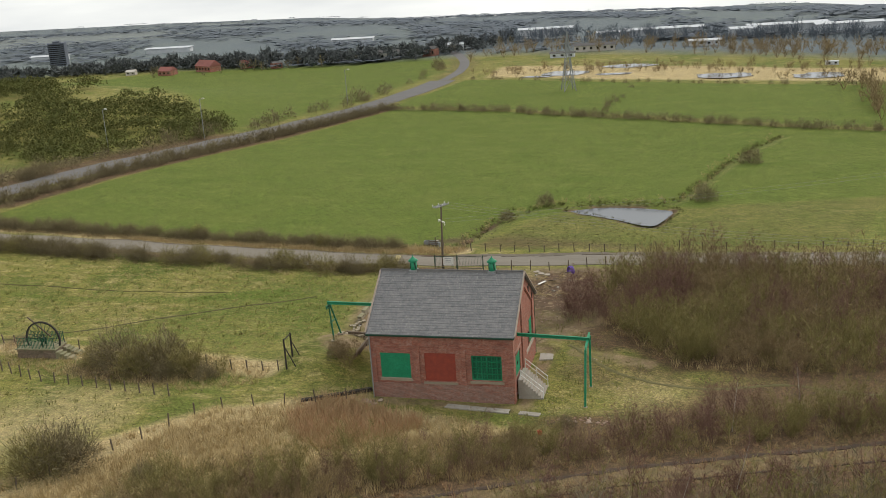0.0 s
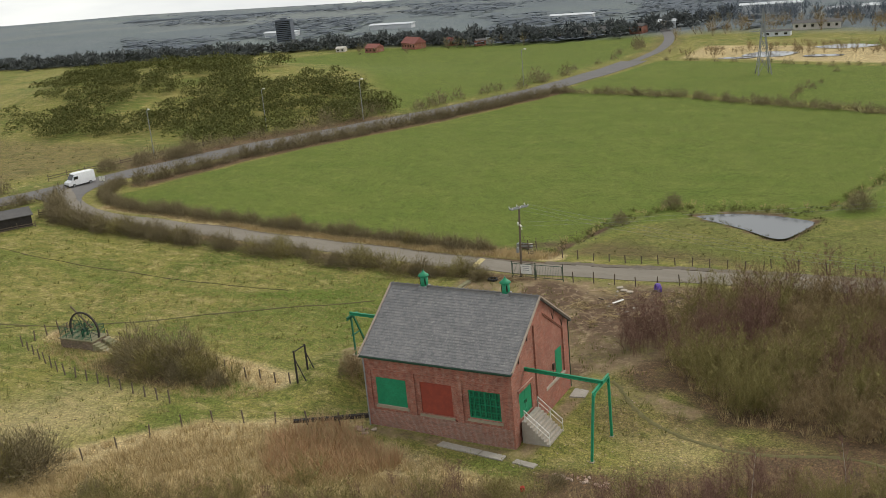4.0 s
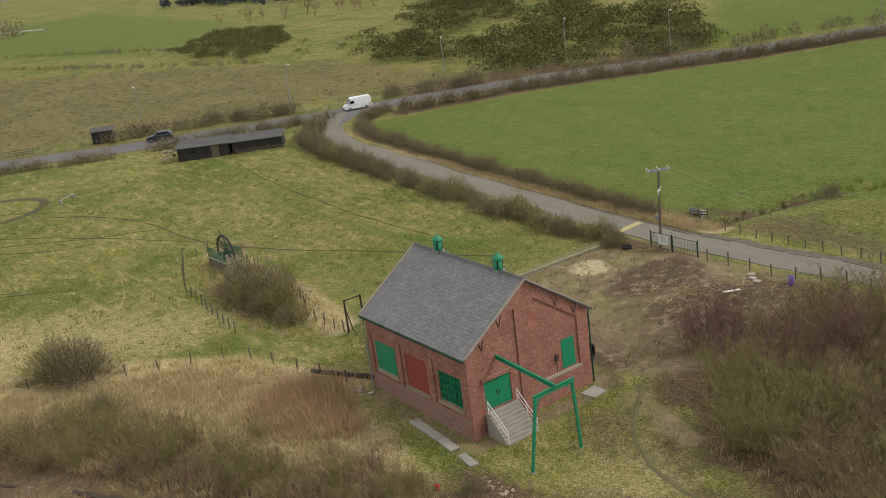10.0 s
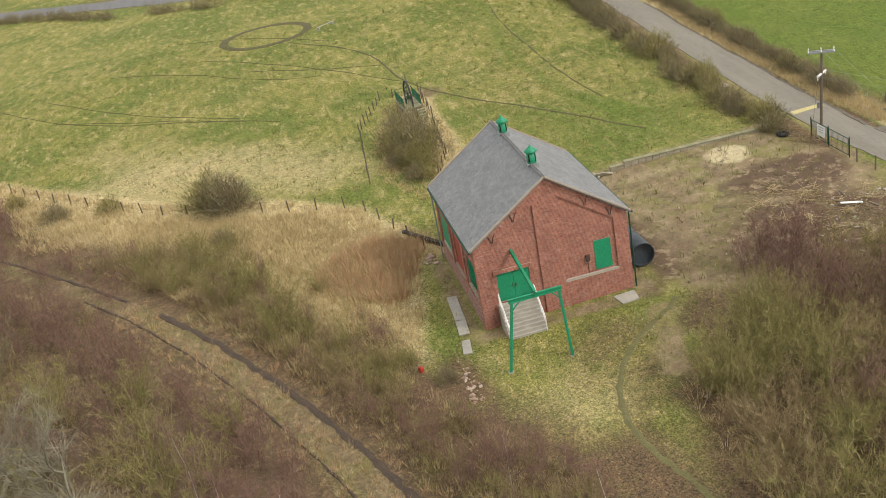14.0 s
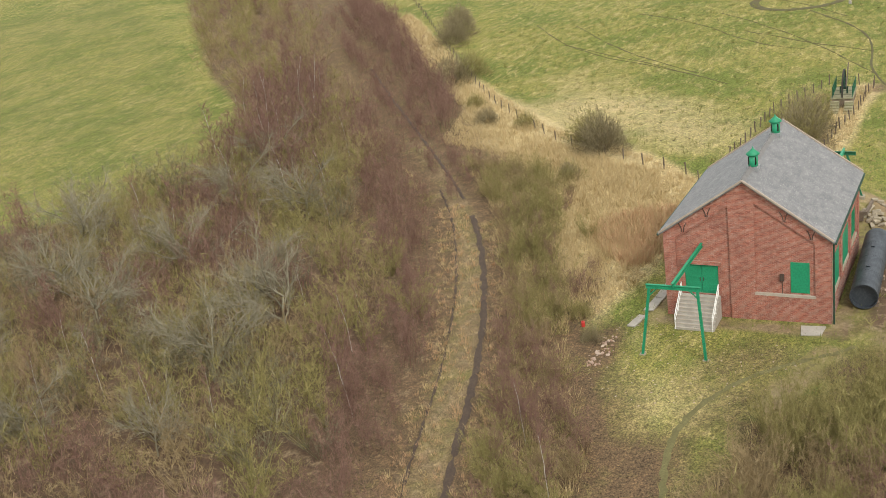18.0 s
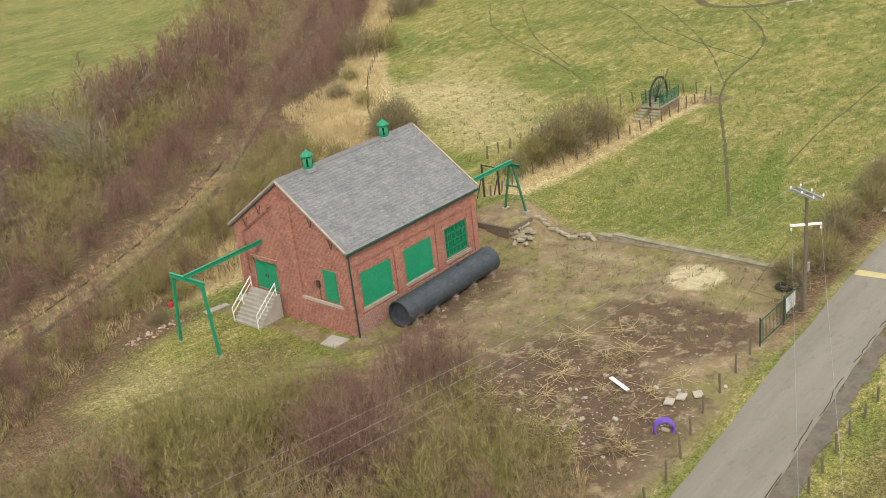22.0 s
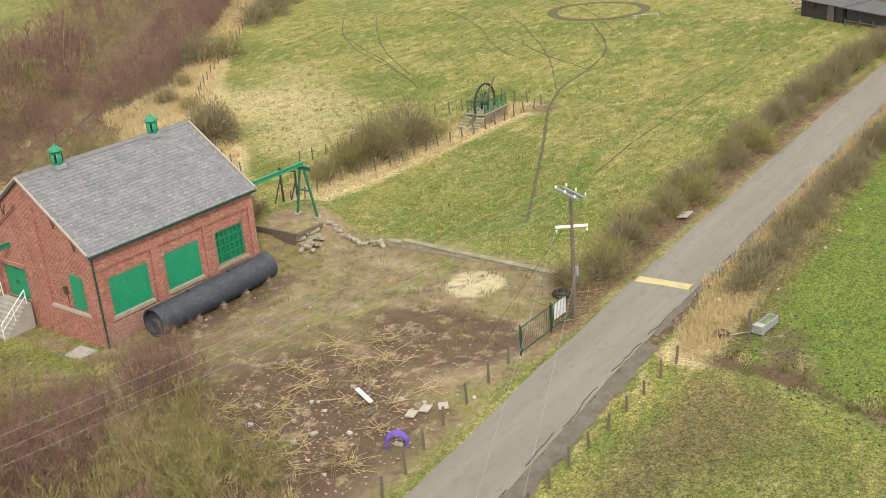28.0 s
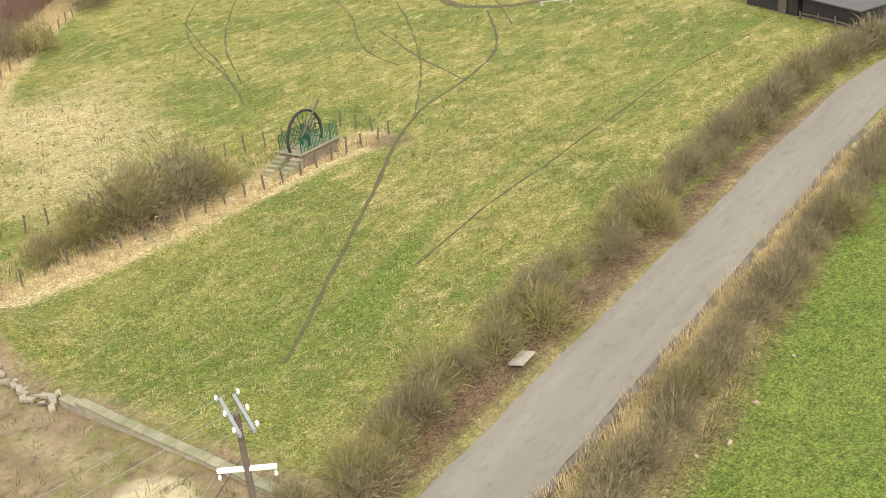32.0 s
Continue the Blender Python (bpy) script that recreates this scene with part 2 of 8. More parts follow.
def ground_material():
    k = Nodes("pasture_and_soil")
    n1, n2, n3, n4 = k.noise(0.035, 6, 0.62), k.noise(0.35, 7, 0.7), k.noise(3.2, 6, 0.75), k.noise(0.12, 5, 0.6, stretch=(1, 2.2, 1))
    clump = k.noise(1.15, 5, 0.65)
    green = k.mix(k.grey(n1, 0.3, 0.7), (0.170, 0.167, 0.043), (0.222, 0.198, 0.068))
    green = k.mix(k.math("MULTIPLY", k.grey(n2, 0.45, 0.72), 0.75), green, (0.235, 0.205, 0.085))
    mottle, blotch = k.noise(0.085, 7, 0.68), k.noise(0.8, 6, 0.72, stretch=(1, 1.5, 1))
    green = k.mix(k.math("MULTIPLY", k.grey(mottle, 0.46, 0.58), 0.75), green, (0.095, 0.122, 0.028))
    green = k.mix(k.math("MULTIPLY", k.grey(blotch, 0.54, 0.68), 0.6), green, (0.088, 0.108, 0.028))
    green = k.mix(k.math("MULTIPLY", k.grey(clump, 0.55, 0.8), 0.6), green, (0.075, 0.095, 0.022))
    streak = k.noise(0.42, 9, 0.78, stretch=(1.0, 2.6, 1))
    green = k.mix(k.math("MULTIPLY", k.grey(streak, 0.52, 0.63), 0.85), green, (0.315, 0.265, 0.122))
    green = k.mix(k.math("MULTIPLY", k.grey(streak, 0.5, 0.36), 0.75), green, (0.105, 0.135, 0.03))
    lush = k.mix(k.grey(n4, 0.3, 0.7), (0.094, 0.130, 0.026), (0.122, 0.147, 0.035))
    lush = k.mix(k.math("MULTIPLY", k.grey(n2, 0.55, 0.8), 0.55), lush, (0.175, 0.178, 0.055))
    straw = k.mix(k.grey(n2, 0.3, 0.7), (0.48, 0.385, 0.22), (0.345, 0.27, 0.148))
    straw = k.mix(k.math("MULTIPLY", k.grey(clump, 0.5, 0.8), 0.6), straw, (0.15, 0.14, 0.05))
    earth = k.mix(k.grey(n2, 0.3, 0.7), (0.27, 0.20, 0.122), (0.175, 0.126, 0.077))
    earth = k.mix(k.math("MULTIPLY", k.grey(k.noise(0.3, 6, 0.7), 0.46, 0.6), 0.85), earth, (0.185, 0.17, 0.062))
    litter = k.mix(k.grey(clump, 0.35, 0.7), (0.150, 0.098, 0.060), (0.092, 0.066, 0.042))
    litter = k.mix(k.math("MULTIPLY", k.grey(n2, 0.52, 0.75), 0.65), litter, (0.12, 0.12, 0.04))
    dark = k.mix(k.grey(clump, 0.35, 0.7), (0.13, 0.084, 0.056), (0.085, 0.055, 0.038))
    sand = k.mix(k.grey(clump, 0.35, 0.7), (0.50, 0.42, 0.26), (0.40, 0.325, 0.195))
    # distant land: blue-grey haze is mixed into the field colours
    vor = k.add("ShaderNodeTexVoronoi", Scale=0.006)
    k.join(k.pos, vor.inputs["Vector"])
    hazed_fieldhue = k.ramp(k.grey(vor.outputs["Color"], 0, 1), [(0.0, (0.132, 0.154, 0.174)), (0.3, (0.152, 0.178, 0.176)), (0.5, (0.135, 0.157, 0.18)), (0.75, (0.192, 0.21, 0.205)), (1.0, (0.175, 0.194, 0.208))])
    far = k.mix(k.grey(k.noise(0.008, 7, 0.7), 0.35, 0.65), hazed_fieldhue, (0.124, 0.145, 0.170))
    col = green
    edge = k.math("MULTIPLY", k.math("SUBTRACT", n3, 0.5), 0.55)
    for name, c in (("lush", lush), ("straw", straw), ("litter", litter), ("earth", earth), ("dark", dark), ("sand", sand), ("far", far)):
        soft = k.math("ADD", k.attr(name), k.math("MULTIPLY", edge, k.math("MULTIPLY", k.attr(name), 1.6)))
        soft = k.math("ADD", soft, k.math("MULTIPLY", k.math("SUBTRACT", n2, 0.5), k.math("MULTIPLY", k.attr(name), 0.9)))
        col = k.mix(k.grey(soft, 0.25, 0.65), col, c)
    speck = k.noise(7.5, 6, 0.8)
    col = k.mix(k.math("MULTIPLY", k.grey(speck, 0.5, 0.75), 0.35), col, (0.055, 0.052, 0.022))
    blade = k.noise(9.0, 7, 0.85)
    bare = k.math("MULTIPLY", k.math("MINIMUM", k.math("ADD", k.math("ADD", k.attr("earth"), k.attr("dark")), k.attr("sand")), 1.0), 0.9)
    grassy = k.math("SUBTRACT", 1.0, bare)
    soil = k.noise(0.9, 9, 0.72)
    col = k.mix(k.math("MULTIPLY", bare, k.grey(soil, 0.52, 0.64)), col, (0.295, 0.225, 0.142))
    col = k.mix(k.math("MULTIPLY", bare, k.grey(soil, 0.47, 0.36)), col, (0.12, 0.09, 0.058))
    col = k.mix(grassy, col, k.ramp(blade, [(0.36, (0.26, 0.25, 0.24)), (0.5, (1.0, 1.0, 1.0)), (0.64, (1.95, 1.88, 1.65))]), "MULTIPLY")
    hummock = k.noise(3.6, 6, 0.8)
    col = k.mix(grassy, col, k.ramp(hummock, [(0.36, (0.62, 0.62, 0.6)), (0.5, (1.0, 1.0, 1.0)), (0.64, (1.40, 1.38, 1.28))]), "MULTIPLY")
    swell = k.noise(0.7, 5, 0.7)
    col = k.mix(1.0, col, k.ramp(swell, [(0.3, (0.86, 0.88, 0.88)), (0.7, (1.13, 1.11, 1.06))]), "MULTIPLY")
    h = k.math("ADD", k.math("MULTIPLY", clump, 0.7), k.math("MULTIPLY", speck, 0.5))
    return k.done(col, 0.95, 0, h, 0.8, 0.12, 0.1)


GROUND = ground_material()


def asphalt_material(name, c, d, crack=0.5):
    k = Nodes(name)
    n, f, s = k.noise(0.5, 6, 0.65, stretch=(0.16, 2.2, 1.0)), k.noise(28, 4), k.noise(1.6, 9, 0.78, stretch=(0.6, 1.4, 1.0))
    col = k.mix(k.grey(n, 0.3, 0.7), c, d)
    col = k.mix(k.math("MULTIPLY", k.grey(s, 0.52, 0.66), 0.65), col, tuple(0.6 * v for v in c))
    col = k.mix(k.math("MULTIPLY", k.grey(f, 0.4, 0.8), 0.4), col, tuple(0.7 * v for v in d))
    return k.done(col, 0.9, 0, f, 0.4, 0.008, 0.2)


ASPHALT = asphalt_material("worn_grey_asphalt", (0.238, 0.212, 0.172), (0.182, 0.160, 0.128))
TARMAC = asphalt_material("grey_road_tarmac", (0.17, 0.16, 0.155), (0.13, 0.125, 0.12))
WORNEDGE = asphalt_material("broken_asphalt_edge", (0.20, 0.178, 0.148), (0.13, 0.115, 0.095))
MUDVERGE = worn("wet_verge_mud", (0.165, 0.135, 0.10), (0.07, 0.058, 0.045), 1.6, 7, 0.8, bump=0.8, dist=0.06)
MUDDARK = worn("wet_wheel_rut", (0.062, 0.042, 0.03), (0.10, 0.068, 0.045), 1.2, 8, 0.85, bump=0.6, dist=0.05)
TRACKLINE = worn("trodden_soil_line", (0.085, 0.074, 0.03), (0.12, 0.108, 0.042), 0.7, 6, 0.95, bump=0.5, dist=0.04)
PATHSOIL = worn("damp_trodden_soil", (0.125, 0.112, 0.045), (0.185, 0.165, 0.07), 0.9, 7, 0.95, bump=0.5, dist=0.04)
YELLOW = worn("worn_yellow_road_paint", (0.52, 0.43, 0.19), (0.36, 0.31, 0.18), 2.0, 12, 0.85)


def twig_material(name, a, b, c):
    k = Nodes(name)
    col = k.ramp(k.island(), [(0.0, a), (0.5, b), (1.0, c)])
    big = k.noise(0.16, 3)
    col = k.mix(k.grey(big, 0.35, 0.7), col, k.mix(0.5, col, b))
    return k.done(col, 0.9, 0, None, spec=0.15)


TWIG_BROWN = twig_material("bare_brown_twigs", (0.154, 0.112, 0.058), (0.251, 0.185, 0.096), (0.347, 0.267, 0.145))
TWIG_RED = twig_material("reddish_birch_twigs", (0.122, 0.070, 0.054), (0.188, 0.108, 0.082), (0.248, 0.162, 0.116))
TWIG_OLIVE = twig_material("olive_willow_twigs", (0.132, 0.119, 0.043), (0.220, 0.191, 0.070), (0.325, 0.277, 0.116))
TWIG_GREY = twig_material("pale_grey_twigs", (0.165, 0.147, 0.098), (0.225, 0.20, 0.138), (0.30, 0.27, 0.19))
TWIG_PALE = twig_material("faded_sapling_twigs", (0.11, 0.096, 0.056), (0.165, 0.145, 0.086), (0.225, 0.198, 0.122))
BARK_WHITE = twig_material("white_birch_bark", (0.36, 0.32, 0.29), (0.46, 0.42, 0.38), (0.55, 0.50, 0.46))
STRAWBLADE = twig_material("dead_grass_blades", (0.53, 0.415, 0.22), (0.45, 0.345, 0.178), (0.345, 0.26, 0.135))
REDGRASS = twig_material("russet_dead_stems", (0.415, 0.244, 0.140), (0.464, 0.305, 0.171), (0.403, 0.275, 0.146))
GREENBLADE = twig_material("rough_green_grass", (0.15, 0.165, 0.045), (0.20, 0.185, 0.06), (0.12, 0.14, 0.035))
RUSH = twig_material("dark_rush_blades", (0.06, 0.065, 0.02), (0.09, 0.09, 0.028), (0.14, 0.125, 0.045))
GORSE = twig_material("dark_gorse_foliage", (0.058, 0.068, 0.02), (0.095, 0.102, 0.029), (0.155, 0.145, 0.046))
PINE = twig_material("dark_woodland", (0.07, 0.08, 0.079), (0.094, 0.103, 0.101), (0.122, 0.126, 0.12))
HEDGE = twig_material("bare_hawthorn_twigs", (0.14, 0.112, 0.064), (0.195, 0.16, 0.09), (0.24, 0.205, 0.115))
# aerial haze is put into this far woodland's colour
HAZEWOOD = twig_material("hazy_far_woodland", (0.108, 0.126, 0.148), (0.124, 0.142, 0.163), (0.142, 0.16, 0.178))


def water_material():
    k = Nodes("pond_water")
    return k.done((0.10, 0.105, 0.11), 0.06, 0, k.noise(2.5, 3), 0.06, 0.02, 0.3)


WATER = water_material()

# ==== helpers of this scene ====


def part(name, bm, material, parent=None, label="", smooth=False):
    me = bpy.data.meshes.new(name)
    bm.normal_update()
    bm.to_mesh(me)
    bm.free()
    me.materials.append(material)
    if smooth:
        me.polygons.foreach_set("use_smooth", [True] * len(me.polygons))
    ob = new(name, me)
    ob.parent = parent
    if label:
        tagged(ob, label)
    return ob


def soup(name, verts, faces, material, parent=None):
    me = bpy.data.meshes.new(name)
    me.from_pydata([tuple(v) for v in verts], [], [tuple(f) for f in faces])
    me.materials.append(material)
    ob = new(name, me)
    ob.parent = parent
    return ob


def quick(name, verts, tris, material, parent=None):
    """One mesh from arrays of vertices (n, 3) and triangles (m, 3)."""
    me = bpy.data.meshes.new(name or "plant")
    verts, tris = np.asarray(verts, np.float32), np.asarray(tris, np.int32)
    me.vertices.add(len(verts))
    me.vertices.foreach_set("co", verts.ravel())
    me.loops.add(tris.size)
    me.loops.foreach_set("vertex_index", tris.ravel())
    me.polygons.add(len(tris))
    me.polygons.foreach_set("loop_start", np.arange(0, tris.size, 3, dtype=np.int32))
    me.polygons.foreach_set("loop_total", np.full(len(tris), 3, np.int32))
    me.update(calc_edges=True)
    me.materials.append(material)
    if name is None:
        return me
    ob = new(name, me)
    ob.parent = parent
    return ob


def thing(name, label, category, at=(0, 0, 0), turn=0.0, group="", kind=""):
    ob = new(name)
    ob.empty_display_size = 0.2
    ob.matrix_basis = pose(*at, 0, 0, turn)
    return tagged(ob, label, category, group, kind)


def hexa(bm, pts):
    """A six-sided block from 4 lower and 4 upper corners."""
    v = [bm.verts.new(p) for p in pts]
    for f in ((3, 2, 1, 0), (4, 5, 6, 7), (0, 1, 5, 4), (1, 2, 6, 5), (2, 3, 7, 6), (3, 0, 4, 7)):
        bm.faces.new([v[i] for i in f])
    return v


def box(bm, x0, y0, z0, x1, y1, z1):
    return hexa(bm, [(x0, y0, z0), (x1, y0, z0), (x1, y1, z0), (x0, y1, z0), (x0, y0, z1), (x1, y0, z1), (x1, y1, z1), (x0, y1, z1)])


def boxes(*many):
    bm = bmesh.new()
    for b in many:
        box(bm, *b)
    return bm


def bevelled(bm, width=0.01):
    bmesh.ops.bevel(bm, geom=list(bm.edges), offset=width, segments=1, affect="EDGES", clamp_overlap=True)
    return bm


def beam(bm, a, b, w, h=None, up=(0, 0, 1)):
    """A squared bar from a to b."""
    a, b = Vector(a), Vector(b)
    h = w if h is None else h
    d = (b - a).normalized()
    s = d.cross(Vector(up))
    s = s.normalized() if s.length > 1e-3 else Vector((1, 0, 0))
    u = s.cross(d)
    c = [(-w / 2, -h / 2), (w / 2, -h / 2), (w / 2, h / 2), (-w / 2, h / 2)]
    hexa(bm, [a + s * i + u * j for i, j in c] + [b + s * i + u * j for i, j in c])


def rod(bm, a, b, r0, r1=None, n=8, caps=True):
    a, b = Vector(a), Vector(b)
    r1 = r0 if r1 is None else r1
    d = (b - a).normalized()
    s = d.orthogonal().normalized()
    u = d.cross(s)
    ring = [[bm.verts.new(p + (s * math.cos(2 * math.pi * i / n) + u * math.sin(2 * math.pi * i / n)) * r) for i in range(n)] for p, r in ((a, r0), (b, r1))]
    for i in range(n):
        bm.faces.new([ring[0][i], ring[0][(i + 1) % n], ring[1][(i + 1) % n], ring[1][i]])
    if caps:
        bm.faces.new(ring[0][::-1])
        bm.faces.new(ring[1])


def lathe(bm, profile, at=(0, 0, 0), n=20):
    """A turned shape about a vertical axis from (radius, height) pairs."""
    rings = [[bm.verts.new((at[0] + r * math.cos(2 * math.pi * i / n), at[1] + r * math.sin(2 * math.pi * i / n), at[2] + z)) for i in range(n)] for r, z in profile]
    for a, b in zip(rings, rings[1:]):
        for i in range(n):
            bm.faces.new([a[i], a[(i + 1) % n], b[(i + 1) % n], b[i]])
    bm.faces.new(rings[0][::-1])
    bm.faces.new(rings[-1])


def rods(*many, n=8):
    bm = bmesh.new()
    for r in many:
        rod(bm, *r, n=n)
    return bm


# ==== the lie of the land ====


def smooth01(a):
    a = np.clip(a, 0, 1)
    return a * a * (3 - 2 * a)


def land(x, y):
    """Height of the ground, for numbers or arrays."""
    x, y = np.asarray(x, float), np.asarray(y, float)
    z = 0.9 * smooth01(np.maximum(y / 30, -x / 45)) + 0.022 * np.maximum(0, np.minimum(y, 170) - 50) * smooth01((x + 130) / 110)
    z = z + 7.0 * np.exp(-(((x + 150) / 55) ** 2 + ((y - 135) / 38) ** 2) ** 1.6) + 2.0 * smooth01((-x - 46) / 48) * smooth01((140 - y) / 70)
    z = z + 1.5 * np.exp(-(((x + 18.9) / 4.1) ** 2 + ((y - 7.4) / 4.4) ** 2) ** 2.2) + 0.3 * np.exp(-(((x + 19) / 4) ** 2 + ((y - 22) / 9) ** 2))
    z = z + 0.05 * np.sin(x * 0.21 + 1.3) * np.sin(y * 0.17) + 0.035 * np.sin(x * 0.55 + y * 0.37)
    climb = np.interp(-x, [16, 24, 32, 44, 56, 68, 80, 100, 130], [0, 0.25, 0.65, 1.15, 1.6, 1.4, 0.75, 0.3, 0.0])
    z = z + climb * smooth01((y - 11) / 19) * smooth01((120 - y) / 70)
    far_x, far_y = x - 25, y + 65
    r = np.maximum(np.hypot(far_x, far_y), 1)
    az = np.degrees(np.arctan2(far_x, far_y))
    t = np.tan(np.radians(np.maximum(0.9, 4.36 + 0.029 * np.clip(az + 14.5, -32, 45) - 0.02 * np.clip(-az - 20, 0, 28) - 0.15 * np.maximum(0, -az - 55))))
    r0 = 330.0
    p = (36 / r0) / (36 / r0 - t)
    drop = 36 - r * (t + (36 / r0 - t) * (r0 / r) ** p)
    drop = drop - 16 * smooth01((r - 900) / 900) * (1 - smooth01((r - 2500) / 1200)) + 10 * np.sin(az * 0.21 + 0.6) * smooth01((r - 2300) / 1500) * 0.9
    drop = drop + 6 * np.sin(az * 0.53) * smooth01((r - 2300) / 1500)
    return np.where(r > r0, z * np.clip(1 - (r - r0) / 200, 0, 1) + drop, z)


def to_line(x, y, line, closed=False):
    """Distance from points to a polyline."""
    best = np.full(np.shape(x), 1e9)
    pts = list(line) + ([line[0]] if closed else [])
    for (ax, ay), (bx, by) in zip(pts, pts[1:]):
        dx, dy = bx - ax, by - ay
        k = np.clip(((x - ax) * dx + (y - ay) * dy) / (dx * dx + dy * dy), 0, 1)
        best = np.minimum(best, np.hypot(x - ax - k * dx, y - ay - k * dy))
    return best


def inside(x, y, poly):
    hit = np.zeros(np.shape(x), bool)
    for (ax, ay), (bx, by) in zip(poly, poly[1:] + poly[:1]):
        if ay != by:
            hit ^= ((ay > y) != (by > y)) & (x < (bx - ax) * (y - ay) / (by - ay) + ax)
    return hit


def zone(x, y, poly, soft=2.0):
    """1 inside a polygon, fading to 0 over soft metres round its edge."""
    d = to_line(x, y, poly, True)
    return np.clip(0.5 + np.where(inside(x, y, poly), d, -d) / soft, 0, 1)


def along(line, step):
    """Points and headings along a polyline, every step metres."""
    out, left = [], 0.0
    for (ax, ay), (bx, by) in zip(line, line[1:]):
        n = math.hypot(bx - ax, by - ay)
        s = left
        while s < n:
            out.append((ax + (bx - ax) * s / n, ay + (by - ay) * s / n, math.atan2(by - ay, bx - ax)))
            s += step
        left = s - n
    return out


def smoothed(line, rounds=3):
    for _ in range(rounds):
        new_line = [line[0]]
        for (ax, ay), (bx, by) in zip(line, line[1:]):
            new_line += [(0.75 * ax + 0.25 * bx, 0.75 * ay + 0.25 * by), (0.25 * ax + 0.75 * bx, 0.25 * ay + 0.75 * by)]
        line = new_line + [line[-1]]
    return line


LANE = smoothed([(420, 62), (220, 50), (120, 43), (70, 39.5), (30, 37.6), (5, 36.9), (-8, 35.7), (-20, 35.0), (-42, 34.9), (-62, 34.9), (-75, 35.5), (-84, 38.2), (-91, 43.0), (-97, 49.0)])
MAIN_ROAD = smoothed([(-210, -130), (-152, -43), (-129, -9), (-114, 13), (-107, 26), (-100, 42), (-91, 60), (-81, 85), (-69, 115), (-57, 137), (-47, 168), (-48, 195), (-56, 222), (-72, 255)])
TRACK = smoothed([(60, 10), (38, 0), (24, -5.2), (12, -9.2), (3, -13.4), (-12, -21), (-29, -34.8), (-52, -53), (-80, -76), (-104, -94.5), (-150, -132)])
RUT = smoothed([(60, 10), (38, 0), (24, -4.8), (19, -6.5), (13, -8.4), (8.6, -10), (2, -12.7), (-3, -15), (-8.5, -17.8), (-16.5, -22.6), (-27, -31), (-38.5, -40.6), (-64, -61.4), (-104, -94.5)])
WFENCE = [(-14.5, -1.0), (-25.6, -4.5), (-29, -11.6), (-35.2, -22.3), (-46, -33), (-52, -38), (-76, -56), (-110, -80)]
NFIELD = [(-82, 50.5), (-71.5, 84), (-50, 133), (-26.6, 127), (-5.8, 119), (22, 109), (34.6, 105), (110, 82), (110, 44), (30, 42), (-10, 40.8), (-30, 40.6), (-45, 39.6), (-60, 39.4), (-76, 40.8), (-84, 45)]
ROUGH_N = [(-13, 40), (-12, 46), (-9, 53), (-4, 58), (4, 60), (13, 60), (40, 66), (110, 60), (110, 40), (30, 39)]
NFIELD2 = [(-51, 137), (-27, 130), (-6, 122.5), (34, 108), (110, 86), (120, 130), (38, 146), (-5, 157), (-42, 168)]
DITCH = smoothed([(-14.3, 39.6), (-14.2, 43.5), (-13.4, 48), (-11.8, 53), (-9.2, 57.8), (-5, 60), (0, 61), (5, 61.2), (9.8, 60.4), (11.8, 65), (14, 72.2), (17, 82.3), (21, 92), (26, 101)])
POND = [(-3.8, 57.5), (-1, 59), (1, 59.7), (3.5, 59.6), (6, 59.4), (8.4, 58.6), (10.4, 57.8), (10, 55.8), (9.4, 53.6), (8.2, 50.4), (6.2, 51.2), (4.6, 52.6), (3, 53.8), (0.7, 55.2), (-1.6, 56.4)]
SWFIELD = [(-95, -122), (-64, -90), (-47, -74.5), (-31, -60), (-21, -60), (-9, -69), (12, -92), (20, -130), (-60, -200), (-150, -190)]
YARD = [(-20, 9), (-19.6, 30), (-8, 33), (4, 34), (12, 31), (7, 20), (2, 13.5), (-11, 12.5), (-14, 8)]
EAST_WOOD = [(5.5, 31.5), (5, 26), (3.2, 22.5), (5, 18), (8.2, 13.2), (12.8, 8.4), (24, 7.6), (40, 12), (75, 24), (80, 37), (40, 35.5), (14, 34.3)]
SOUTH_WOOD = [(-26, -17), (-14, -9.5), (-5, -6.5), (3, -6.2), (7, -4.5), (11, -2.5), (17, 0.5), (26, 3), (36, 3.5), (60, 14), (60, 8), (38, -2.5), (24, -8), (10, -12), (-12, -23.5), (-30, -38)]
BIG_WOOD = [(45, -9), (30, -11), (13, -16.5), (3, -20), (-6, -26), (-17, -35), (-33, -42), (-55, -60), (-82, -83), (-108, -102), (-150, -136), (-150, -160), (-116, -138), (-92, -116), (-62, -88), (-46, -70), (-31, -57), (-20, -57), (-8, -66), (12, -88), (45, -80), (70, -50), (75, -20)]
NORTH_STRIP = [(-32, -34), (-45, -38), (-60, -50), (-90, -72), (-112, -92), (-108, -93), (-80, -72), (-54, -50), (-38, -37)]
STRAW_S = [(-25, -4.5), (-13.5, 1), (-12.5, -2.0), (-4, -3.5), (0.5, -4.5), (4, -6.5), (-6, -7.5), (-14, -10), (-26, -18), (-33, -34), (-45, -37), (-62, -51), (-88, -72), (-95, -72), (-60, -44), (-46, -31), (-37, -22), (-30.5, -11)]

SOIL = [(-11.5, 30.5), (-13.5, 25.5), (-9, 21), (-4.5, 17.2), (0, 14.2), (3, 15.2), (3.8, 19), (1.2, 23), (-2.5, 26.5), (-6.5, 29.8)]     # bare dark soil across the yard
ROUGH_S = [(-23, 0.5), (-27, -4), (-31, -11), (-37, -22), (-46, -31), (-50, -22), (-50, -8), (-46, 0), (-34, 0.5)]     # tussocky grass below the enclosure

